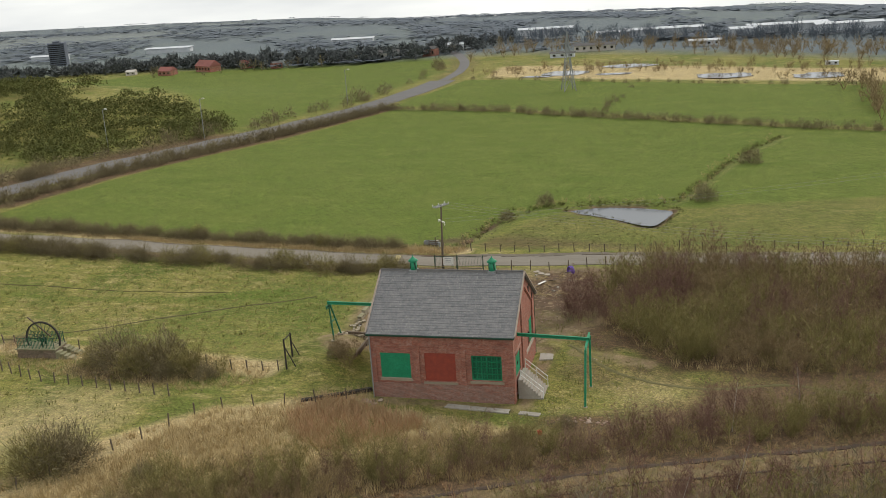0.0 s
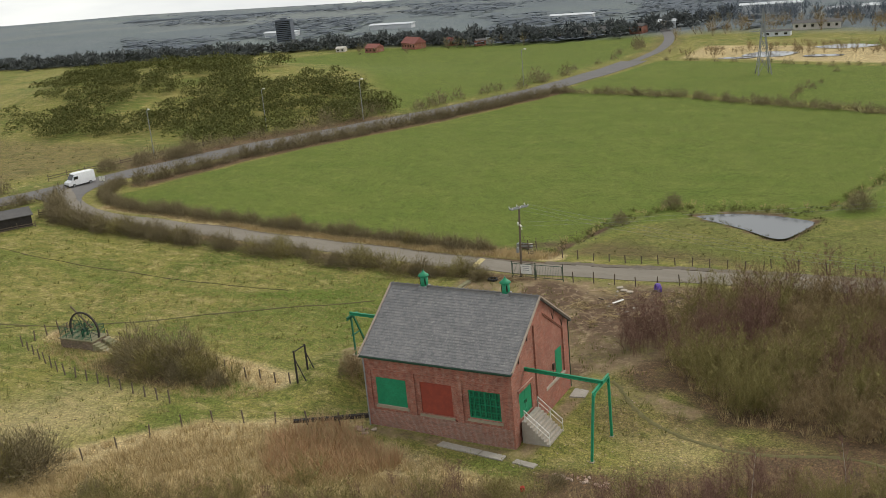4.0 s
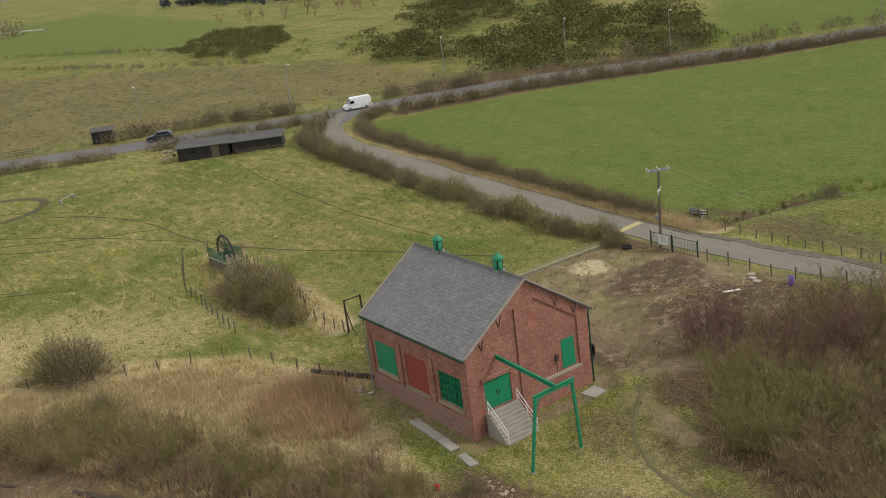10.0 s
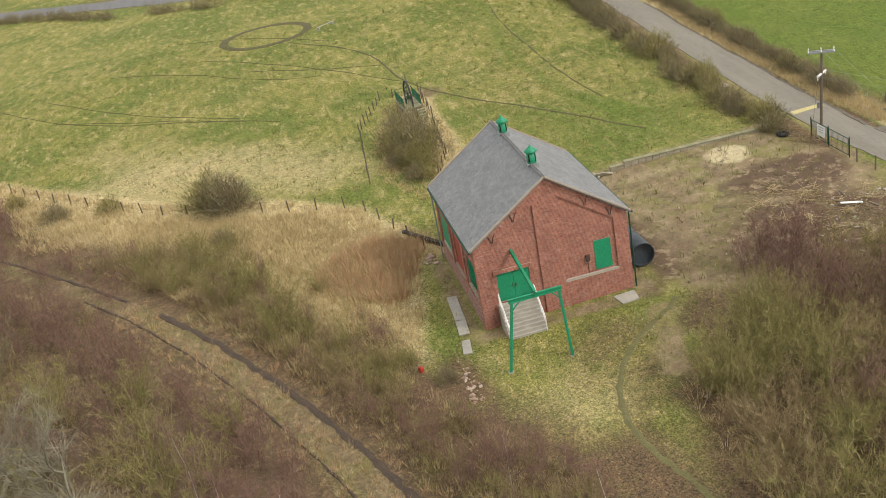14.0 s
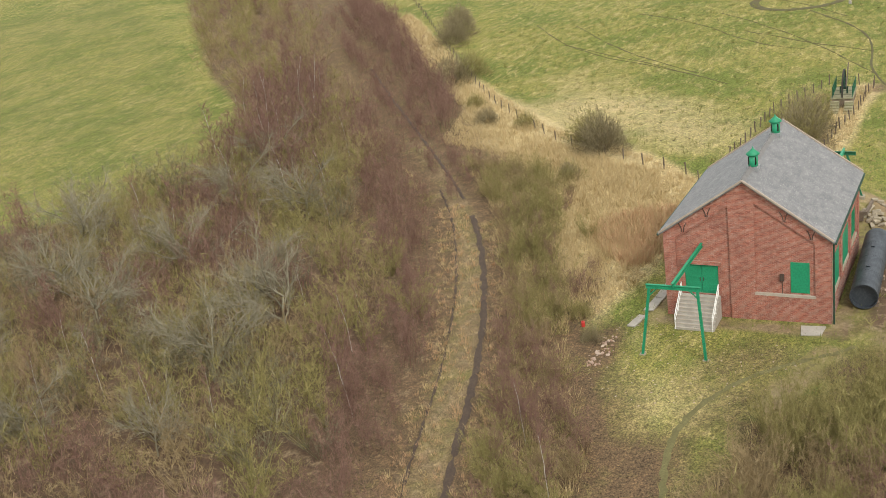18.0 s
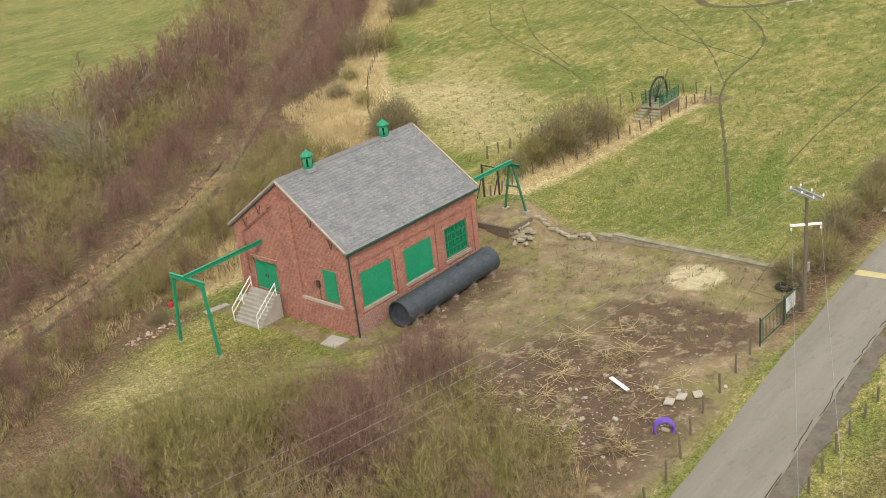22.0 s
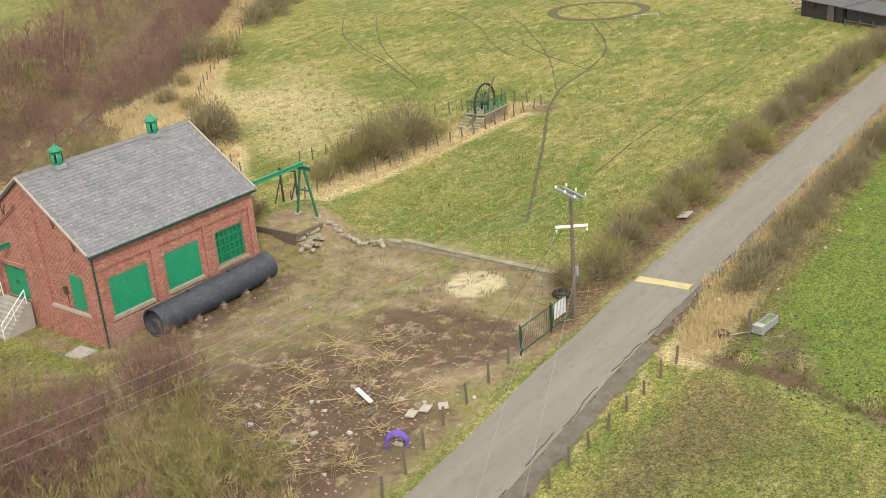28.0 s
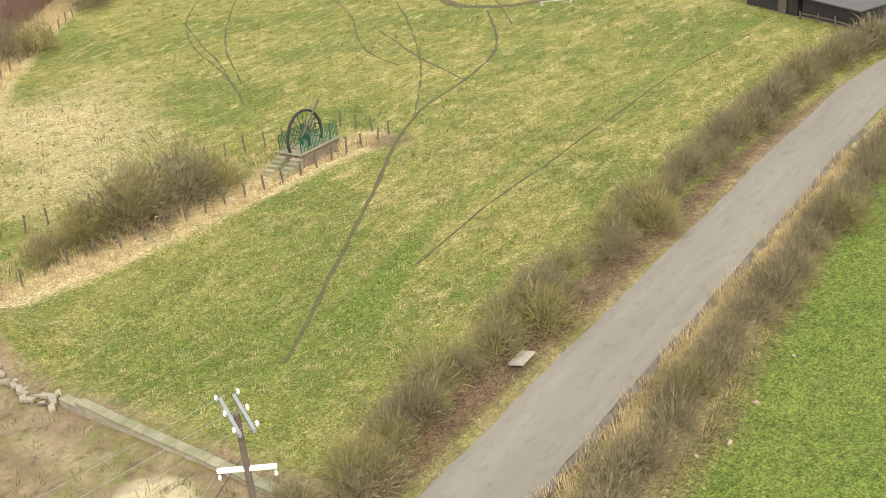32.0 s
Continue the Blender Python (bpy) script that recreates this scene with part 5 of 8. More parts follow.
rod(bm, HUB + Vector((0, -0.22, 0)), HUB + Vector((0, 0.22, 0)), 0.22, 0.22, 16)
part("hub", bm, GREEN_DARK, rim)
for s in (-1, 1):
    bm = bmesh.new()
    beam(bm, (0.8, s * 0.32, 1.12), (0.8, s * 0.32, 1.85), 0.14)
    part("bearing_post", bm, GREEN_DARK, wheel)
bm = bmesh.new()
beam(bm, (0.1, -0.3, 1.9), (2.3, -0.3, 3.9), 0.11)
part("inclined_strut", bm, WOOD, wheel, "weathered inclined timber strut")
for s in (-1, 1):
    for k in range(6):
        x = -0.8 + k * 0.78
        part("railing_post", rods(((x, s * 0.92, 1.1), (x, s * 0.92, 2.25), 0.02, 0.02), n=6), GREEN_DARK, wheel)
    for z in (1.45, 1.85, 2.22):
        part("rail", rods(((-0.8, s * 0.92, z), (3.1, s * 0.92, z), 0.015, 0.015), n=6), GREEN_DARK, wheel)
    for k in range(26):
        x = -0.75 + k * 0.15
        part("mesh_wire", rods(((x, s * 0.92, 1.15), (x, s * 0.92, 2.2), 0.022, 0.022), n=4), GREEN_DULL, wheel)
    for k in range(6):
        x = -0.9 - 0.4 * (6 - k)
        part("step", bevelled(boxes((x, 0.66 * s - 0.42, -0.5, x + 0.398, 0.66 * s + 0.42, -0.02 + 0.175 * k)), 0.03), COPING, wheel, "worn mossy stone step")
for x in (-0.8, 3.1):
    for z in (1.45, 1.85, 2.22):
        part("rail", rods(((x, -0.92, z), (x, 0.92, z), 0.015, 0.015), n=6), GREEN_DARK, wheel)

# ==== posts, fences, pole, gate ====
bm = bevelled(boxes((-0.05, -0.05, -0.3, 0.05, 0.05, 1.1)), 0.01)
post_mesh = bpy.data.meshes.new("post")
bm.to_mesh(post_mesh)
bm.free()
post_mesh.materials.append(WOOD)


def fence(name, line, step, label, wires=2, height=1.0, rails=0, mat=WOOD):
    top = thing(name, label, "fence", (0, 0, 0))
    pts = along(line, step)
    for x, y, a in pts:
        ob = new("post", post_mesh)
        ob.parent = top
        ob.matrix_basis = pose(x, y, float(land(x, y)), rs.uniform(-5, 5), rs.uniform(-5, 5), math.degrees(a)) @ Matrix.Diagonal((1, 1, height * rs.uniform(0.85, 1.1), 1))
    for k in range(wires):
        z = height * (0.45 + 0.5 * k)
        bm = bmesh.new()
        for (x0, y0, _), (x1, y1, _) in zip(pts, pts[1:]):
            rod(bm, (x0, y0, float(land(x0, y0)) + z), (x1, y1, float(land(x1, y1)) + z), 0.006, 0.006, 3, False)
        part("wire", bm, IRON, top)
    for k in range(rails):
        z = height * (0.35 + 0.32 * k)
        for (x0, y0, _), (x1, y1, _) in zip(pts, pts[1:]):
            bm = bmesh.new()
            beam(bm, (x0, y0, float(land(x0, y0)) + z), (x1, y1, float(land(x1, y1)) + z), 0.04, 0.1)
            part("rail", bm, mat, top)
    return top


fence("fence", WFENCE, 2.6, "grey timber post and wire fence along rough grass")
fence("fence", [(-22.5, 3.6), (-28.3, 3.3), (-32, 5), (-37.6, 5.3), (-44.5, 6.3), (-50, 6.4), (-53.3, 6.9), (-53.3, 2.2), (-44, -1.5), (-30, -2.8)], 1.5, "timber posts round the wheel enclosure", 1)
fence("fence", [(8.4, 40.2), (4, 39.9), (-3, 39.5), (-13.4, 39.5)], 1.75, "post and wire fence on the lane verge", 2, 0.85)
fence("fence", [(9, 40.8), (40, 41.5), (75, 43)], 2.6, "post and wire fence beside the lane")
fence("fence", [(-8.5, 32.3), (-5.5, 32.6), (-1.5, 32.9), (3, 34.2), (8, 34.6)], 2.1, "leaning timber posts along the yard edge", 1)
fence("fence", [(-104.5, 52), (-98.5, 66), (-89.5, 88)], 3.0, "low timber rail fence beside the main road", 0, 1.1, 2)
fence("fence", [(-123, 16), (-116, 32), (-108, 46)], 3.0, "pale timber rail fence beside the main road", 0, 1.1, 3)
fence("fence", [(-86, 33.8), (-83.5, 35.8)], 1.5, "dark rail fence beside the sheds", 0, 1.0, 2, DARKWOOD)
frame_posts = thing("post_pair", "two tall dark posts with a crossbar by the enclosure", "post", (-21.7, 4.4, float(land(-21.7, 4.4))))
for y in (-0.8, 0.75):
    part("post", rods(((0, y, -0.3), (0, y, 2.6), 0.09, 0.08)), DARKWOOD, frame_posts)
    part("brace", rods(((0, y, 1.9), (0.9, y, 0.0), 0.05, 0.05)), DARKWOOD, frame_posts)
part("crossbar", rods(((0, -0.8, 2.5), (0, 0.75, 2.5), 0.05, 0.05)), DARKWOOD, frame_posts)

PX, PY = -14.4, 32.75
pz = float(land(PX, PY))
pole = thing("utility_pole", "weathered timber power pole with pale crossarms and insulators", "utility pole", (PX, PY, pz))
part("pole_shaft", rods(((0, 0, -0.5), (0.25, 0.1, 7.45), 0.13, 0.09), n=12), WOOD, pole)


def insulators(parent, places):
    for p in places:
        bm = bmesh.new()
        lathe(bm, [(0.02, -0.01), (0.03, 0.04), (0.06, 0.06), (0.035, 0.1), (0.055, 0.13), (0.03, 0.17), (0.02, 0.19)], p, 10)
        part("insulator", bm, WHITE, parent, "white porcelain insulator")


for dy, z in ((-0.2, 7.3), (0.2, 7.3)):
    arm = part("crossarm", boxes((dy - 0.05, -1.05, z, dy + 0.05, 1.05, z + 0.12)), GREYPAINT, pole, "pale grey twin crossarm")
    arm.matrix_basis = pose(0.22, 0.08, 0, 0, 0, -29)
    insulators(arm, [(dy * 1.6, y, z + 0.12) for y in (-0.95, 0, 0.95)])
low = part("crossarm", boxes((-0.06, -0.85, 5.5, 0.06, 0.85, 5.62)), WHITE, pole, "white lower crossarm")
low.matrix_basis = pose(0.2, 0.08, 0, 0, 0, 38)
insulators(low, [(0, y, 5.24) for y in (-0.8, 0.8)])
part("stay_wire", rods(((0.1, 0, 6.0), (3.5, -3.2, 0.0), 0.012, 0.012), n=4), IRON, pole)
part("service_box", boxes((-0.28, -0.15, 2.6, -0.1, 0.15, 3.1)), GREYPAINT, pole)


def cable(a, b, sag, label):
    bm = bmesh.new()
    a, b = Vector(a), Vector(b)
    side = (b - a).cross(Vector((0, 0, 1))).normalized() * 0.007
    rows = []
    for k in range(17):
        c = a.lerp(b, k / 16) - Vector((0, 0, sag * 4 * (k / 16) * (1 - k / 16)))
        rows.append([bm.verts.new(c + o) for o in (side, Vector((0, 0, 0.007)), -side, Vector((0, 0, -0.007)))])
    for m, n in zip(rows, rows[1:]):
        for k in range(4):
            bm.faces.new([m[k], m[(k + 1) % 4], n[(k + 1) % 4], n[k]])
    tagged(part("power_cable", bm, GREYPAINT), label, "cable", "overhead power cables")


for y in (-0.95, 0.0, 0.95):
    cable((PX + 0.22 + 0.48 * y, PY + 0.08 + 0.87 * y, pz + 7.55), (46 + 0.5 * y, 20 + y * 1.2, 7.6), 1.0, "thin overhead power cable crossing the scrub")
for y in (-0.8, 0.8):
    cable((PX + 0.2 - 0.6 * y, PY + 0.08 + 0.78 * y, pz + 5.6), (48, 61 + y, 6.5), 0.5, "thin overhead service cable crossing the lane")
copy_thing(pole, pose(46.3, 20, float(land(46, 20)), 0, 0, -15))

gate = thing("yard_gate", "dark green metal mesh gate with a blank white sign", "gate", (-15.2, 32.35, float(land(-13, 32.4))))
for x in (0.0, 2.6, 5.6):
    part("gate_post", rods(((x, 0, -0.3), (x, 0, 1.75), 0.045, 0.045)), GREEN_DARK, gate)
for x0, x1 in ((0.1, 2.5), (2.7, 5.5)):
    leaf = part("gate_frame", rods(((x0, 0, 0.2), (x1, 0, 0.2), 0.03, 0.03), ((x0, 0, 1.55), (x1, 0, 1.55), 0.03, 0.03), ((x0, 0, 0.2), (x0, 0, 1.55), 0.03, 0.03), ((x1, 0, 0.2), (x1, 0, 1.55), 0.03, 0.03)), GREEN_DARK, gate)
    for k in range(1, 16):
        x = x0 + (x1 - x0) * k / 16
        part("gate_bar", rods(((x, 0, 0.2), (x, 0, 1.55), 0.008, 0.008), n=4), GREEN_DARK, leaf)
part("sign_panel", bevelled(boxes((1.0, -0.06, 0.55, 2.2, -0.035, 1.5)), 0.008), WHITE, gate, "blank white sign panel")
for k, w in enumerate((0.8, 0.6, 0.7)):
    part("sign_bar", boxes((1.6 - w / 2, -0.066, 1.3 - 0.2 * k, 1.6 + w / 2, -0.062, 1.36 - 0.2 * k)), GREYPAINT, gate)
bm = bmesh.new()
for k in range(20):
    a, b = k * math.pi / 10, (k + 1) * math.pi / 10
    rod(bm, (0.42 * math.cos(a), 0.42 * math.sin(a), 0), (0.42 * math.cos(b), 0.42 * math.sin(b), 0), 0.13, 0.13, 8, False)
TYRE = worn("black_rubber", (0.025, 0.025, 0.026), (0.05, 0.048, 0.045), 3, 30, 0.8)
tyre = tagged(part("old_tyre", bm, TYRE, None, "", True), "old black tyre lying on the ground", "tyre")
tyre.matrix_basis = pose(-16.6, 30.6, float(land(-16.6, 30.6)) + 0.13)
tagged(copy_thing(tyre, pose(-16.5, 40.2, float(land(-16.5, 40.2)) + 0.1) @ Matrix.Diagonal((0.75, 0.75, 0.75, 1))), "old black tyre lying on the verge")

# loose things on the cleared ground
PURPLE = worn("purple_plastic", (0.14, 0.07, 0.42), (0.22, 0.13, 0.55), 3, 20, 0.45)
coil = thing("cable_drum_ring", "purple plastic coil half sunk in dark soil", "plastic ring", (0.25, 32.1, float(land(0.25, 32.1)) + 0.02), -53)
for off, r in ((-0.16, 0.47), (-0.05, 0.5), (0.07, 0.49), (0.18, 0.46)):
    bm = bmesh.new()
    for k in range(24):
        a, b = k * math.pi / 18 - 0.5, (k + 1) * math.pi / 18 - 0.5
        rod(bm, (r * math.cos(a), off, 0.22 + r * math.sin(a)), (r * math.cos(b), off, 0.22 + r * math.sin(b)), 0.05, 0.05, 8, False)
    part("ring", bm, PURPLE, coil, "", True)
bm = bmesh.new()
hexa(bm, [(-0.75, -0.12, 0), (0.75, -0.12, 0), (0.75, 0.12, 0), (-0.75, 0.12, 0), (-0.75, -0.12, 0.05), (0.75, -0.12, 0.05), (0.75, 0.12, 0.05), (-0.75, 0.12, 0.05)])
plank = tagged(part("plank", bevelled(bm, 0.01), WHITE), "white painted plank on rubble", "plank")
plank.matrix_basis = pose(-2.3, 28.0, float(land(-2.3, 28)) + 0.16, 4, 3, 68)
for i, (x, y, r) in enumerate(((-2.9, 31.3, 10), (-3.5, 31.9, 40), (-2.2, 31.0, 15))):
    s = tagged(part("paving_flag", bevelled(boxes((-0.3, -0.24, 0, 0.3, 0.24, 0.09)), 0.015), PALE), "pale square paving flag on bare soil", "paving flag", "paving flags")
    s.matrix_basis = pose(x, y, float(land(x, y)) + 0.06, rs.uniform(-6, 6), rs.uniform(-6, 6), r)
flag = tagged(part("paving_flag", bevelled(boxes((-0.6, -0.35, 0, 0.6, 0.35, 0.1)), 0.015), PALE), "pale flat slab in the hedge bottom", "paving flag")
flag.matrix_basis = pose(-30.2, 31.9, float(land(-30, 31.9)) + 0.12, 10, 0, 5)
can = tagged(part("plastic_can", bevelled(boxes((-0.15, -0.12, 0, 0.15, 0.12, 0.35), (-0.05, -0.05, 0.35, 0.05, 0.05, 0.42)), 0.02), worn("red_plastic", (0.5, 0.04, 0.03), (0.4, 0.05, 0.04), 3, 20, 0.5)), "small red plastic can in dead grass", "can")
can.matrix_basis = pose(2.6, -4.9, float(land(2.6, -4.9)), 0, 0, 25)
sack = new("sack", STONES[2])
sack.matrix_basis = pose(-0.4, -10.1, 0.15, 0, 0, 20) @ Matrix.Diagonal((0.8, 0.6, 0.6, 1))
tagged(sack, "pale rubble sack dumped in the scrub", "sack")

trough = thing("water_trough", "grey metal water trough on the pasture edge", "trough", (-18.1, 41.9, float(land(-18.1, 41.9))), -6)
trough.scale = (0.95, 0.8, 0.8)
part("trough_body", boxes((-0.95, -0.33, 0.1, 0.95, -0.28, 0.62), (-0.95, 0.28, 0.1, 0.95, 0.33, 0.62), (-0.95, -0.28, 0.1, -0.9, 0.28, 0.62), (0.9, -0.28, 0.1, 0.95, 0.28, 0.62), (-0.9, -0.28, 0.1, 0.9, 0.28, 0.14)), GREYPAINT, trough)
part("water", boxes((-0.895, -0.275, 0.4, 0.895, 0.275, 0.44)), worn("algae_water", (0.16, 0.22, 0.07), (0.12, 0.16, 0.06), 2, 9, 0.15), trough)
part("float_cover", boxes((0.55, -0.34, 0.621, 0.96, 0.34, 0.68)), CONCRETE, trough)
for x in (-0.7, 0.7):
    part("leg", boxes((x - 0.05, -0.3, -0.15, x + 0.05, 0.3, 0.1)), CONCRETE, trough)
part("supply_pipe", rods(((1.0, -0.2, 0.3), (1.9, -1.5, 0.05), 0.035, 0.035)), PALE, trough, "pale water pipe")
fence("fence", [(-18.2, 41.0), (-16.9, 41.4), (-16.2, 41.9)], 0.9, "short timber rail fence beside the trough", 0, 1.0, 2)

jump = thing("jump_pole", "pale pole resting on two low stands", "jump", (-87.4, 0.7, float(land(-87.4, 0.7))), 130)
for x in (-1.4, 1.4):
    part("stand", bevelled(boxes((x - 0.1, -0.25, -0.1, x + 0.1, 0.25, 0.35)), 0.03), CONCRETE, jump)
part("pole", rods(((-1.6, 0, 0.4), (1.6, 0, 0.4), 0.05, 0.05)), CONCRETE, jump)

# broken slabs and bricks among the soil
SLABS = []
for k_, (a_, b_, c_) in enumerate(((0.2, 0.11, 0.06), (0.12, 0.06, 0.04), (0.42, 0.07, 0.04), (0.13, 0.1, 0.06))):
    bm = bevelled(boxes((-a_, -b_, -c_, a_, b_, c_)), 0.015)
    me = bpy.data.meshes.new("block")
    bm.to_mesh(me)
    bm.free()
    me.materials.append((STONE, OLD_BRICK, WOOD, CONCRETE)[k_])
    SLABS.append(me)
for i in range(46):
    x, y = (rs.gauss(0.5, 3.4), rs.gauss(28.2, 2.4)) if i < 34 else (rs.uniform(-19.6, -18.4), rs.uniform(11, 16.5))
    ob = new("broken_block", SLABS[rs.randrange(4)])
    ob.matrix_basis = pose(x, y, float(land(x, y)) + 0.05, rs.uniform(-20, 20), rs.uniform(-20, 20), rs.uniform(0, 360))
    tagged(ob, "broken block or brick lying on bare soil", "rubble", "broken blocks")

# ==== plants ====


def prisms(a, b, r0, r1):
    """Three-sided tapered twigs from arrays of ends and radii: vertices and triangles."""
    a, b, r0, r1 = np.asarray(a, float), np.asarray(b, float), np.asarray(r0, float), np.asarray(r1, float)
    d = b - a
    d /= np.maximum(np.linalg.norm(d, axis=1, keepdims=True), 1e-6)
    ref = np.where(np.abs(d[:, 2:3]) < 0.9, np.array([[0, 0, 1.0]]), np.array([[1.0, 0, 0]]))
    s = np.cross(d, ref)
    s /= np.linalg.norm(s, axis=1, keepdims=True)
    u = np.cross(d, s)
    n = len(a)
    v = np.empty((n, 6, 3))
    for k in range(3):
        c, q = math.cos(2.0944 * k), math.sin(2.0944 * k)
        v[:, k] = a + (s * c + u * q) * r0[:, None]
        v[:, 3 + k] = b + (s * c + u * q) * r1[:, None]
    base = np.array([[0, 1, 4], [0, 4, 3], [1, 2, 5], [1, 5, 4], [2, 0, 3], [2, 3, 5]])
    t = (np.arange(n)[:, None, None] * 6 + base[None]).reshape(-1, 3)
    return v.reshape(-1, 3), t


class Twigs:
    """Gathers tapered segments of one plant."""

    def __init__(self, seed):
        self.rnd = np.random.default_rng(seed)
        self.a, self.b, self.r, self.q = [], [], [], []

    def limb(self, at, way, length, r0, r1, parts=3, bend=0.12, lift=0.0):
        p, pts = np.array(at, float), []
        way = np.array(way, float) / np.linalg.norm(way)
        for k in range(parts):
            q = p + way * length / parts
            self.a.append(p)
            self.b.append(q)
            self.r.append(r0 + (r1 - r0) * k / parts)
            self.q.append(r0 + (r1 - r0) * (k + 1) / parts)
            pts.append((q, way.copy()))
            way = way + self.rnd.normal(0, bend, 3) + np.array([0, 0, lift])
            way /= np.linalg.norm(way)
            p = q
        return pts

    def arrays(self):
        return prisms(self.a, self.b, self.r, self.q)


def slivers(a, b, w, rnd):
    """One thin tapering twig tip, a single triangle, for each pair of ends."""
    a, b = np.asarray(a, float), np.asarray(b, float)
    s = np.cross(b - a, rnd.normal(0, 1, a.shape))
    s *= (np.asarray(w, float) / np.maximum(np.linalg.norm(s, axis=1), 1e-6))[:, None]
    v = np.stack([a - s, a + s, b], 1).reshape(-1, 3)
    return v, np.arange(len(v)).reshape(-1, 3)


def both(m, n):
    return np.concatenate([m[0], n[0]]), np.concatenate([m[1], n[1] + len(m[0])])


def shrub(seed, height, stems, spread, twigs, thick, lift=0.06, twig_len=0.28, upright=1.0, fine=6, tip=0.0095, parts=4, foot=None):
    """A bare bush: stems, side shoots and a haze of fine twig tips."""
    k = Twigs(seed)
    rnd = k.rnd
    fa, fb, fw = [], [], []
    for _ in range(stems):
        az = rnd.uniform(0, 2 * math.pi)
        lean = spread * math.sqrt(rnd.uniform(0, 1))
        way = (math.cos(az) * lean, math.sin(az) * lean, upright)
        h = height * rnd.uniform(0.65, 1.05)
        base = 0.3 * spread * np.array([math.cos(az), math.sin(az)]) * rnd.uniform(0, 1, 2) if foot is None else rnd.normal(0, foot * 0.6, 2)
        pts = k.limb((base[0], base[1], -0.1), way, h, thick, thick * 0.35, parts, 0.14, lift)
        for n, (p, w) in enumerate(pts):
            for _ in range(twigs):
                side = rnd.normal(0, 1, 3)
                side[2] = abs(side[2]) * 0.5 + 0.1
                w2 = w * 0.8 + side * 0.6
                w2 /= np.linalg.norm(w2)
                tl = height * twig_len * rnd.uniform(0.6, 1.2) * (1.1 - 0.6 / parts * n)
                q = p + w2 * tl
                fa.append(p)
                fb.append(q)
                fw.append(thick * 0.3)
                for _ in range(fine):
                    s = p + w2 * tl * rnd.uniform(0.1, 1.0)
                    d = w2 * 0.7 + rnd.normal(0, 0.55, 3) + np.array([0, 0, 0.15])
                    fa.append(s)
                    fb.append(s + d * tl * rnd.uniform(0.45, 0.95))
                    fw.append(tip * rnd.uniform(0.7, 1.3))
    return both(k.arrays(), slivers(fa, fb, fw, rnd))


def dome(seed, radius, height, twigs, length, tip, stems=7, shell=0.55):
    """A rounded dense bush: short twigs filling a dome, over leaning stems."""
    k = Twigs(seed)
    rnd = k.rnd
    for _ in range(stems):
        az = rnd.uniform(0, 6.28)
        k.limb((0.12 * radius * math.cos(az), 0.12 * radius * math.sin(az), -0.1), (math.cos(az) * radius * 0.7, math.sin(az) * radius * 0.7, height * 0.7), math.hypot(radius, height) * 0.62, 0.03, 0.012, 3, 0.15)
    d = rnd.normal(0, 1, (twigs, 3))
    d /= np.linalg.norm(d, axis=1, keepdims=True)
    d[:, 2] = np.abs(d[:, 2]) * 1.05 - 0.12
    lobe = 1 + 0.16 * np.sin(3.1 * np.arctan2(d[:, 1], d[:, 0]) + seed) + 0.13 * np.sin(5.3 * np.arctan2(d[:, 1], d[:, 0]) + 4 * d[:, 2] + 2 * seed)
    r = (shell + (1 - shell) * rnd.uniform(0, 1, twigs) ** 0.6) * lobe
    p = d * r[:, None] * np.array([radius, radius, height * 0.92]) + np.array([0, 0, 0.06 * height])
    p[:, 2] = np.maximum(p[:, 2], 0.0)
    way = d * 0.8 + rnd.normal(0, 0.5, (twigs, 3)) + np.array([0, 0, 0.35])
    q = p + way * length * rnd.uniform(0.5, 1.2, (twigs, 1))
    return both(k.arrays(), slivers(p, q, tip * rnd.uniform(0.7, 1.3, twigs), rnd))


def birch(seed, height):
    """White stem and fine twigs, apart."""
    k, f = Twigs(seed), Twigs(seed + 1)
    fa, fb = [], []
    rnd = k.rnd
    pts = k.limb((0, 0, -0.1), (rnd.normal(0, 0.06), rnd.normal(0, 0.06), 1), height, 0.05, 0.015, 8, 0.05, 0.01)
    for n, (p, w) in enumerate(pts[1:]):
        for _ in range(5):
            az = rnd.uniform(0, 6.28)
            way = (math.cos(az) * 0.6, math.sin(az) * 0.6, 0.9)
            tl = height * 0.26 * rnd.uniform(0.6, 1.1) * (1.15 - 0.1 * n)
            for q, w3 in f.limb(p, way, tl, 0.022, 0.012, 2, 0.12, 0.03):
                for _ in range(6):
                    d = w3 + rnd.normal(0, 0.45, 3)
                    fa.append(q)
                    fb.append(q + d * tl * rnd.uniform(0.35, 0.7))
    return k.arrays(), both(f.arrays(), slivers(fa, fb, np.full(len(fa), 0.012), rnd))


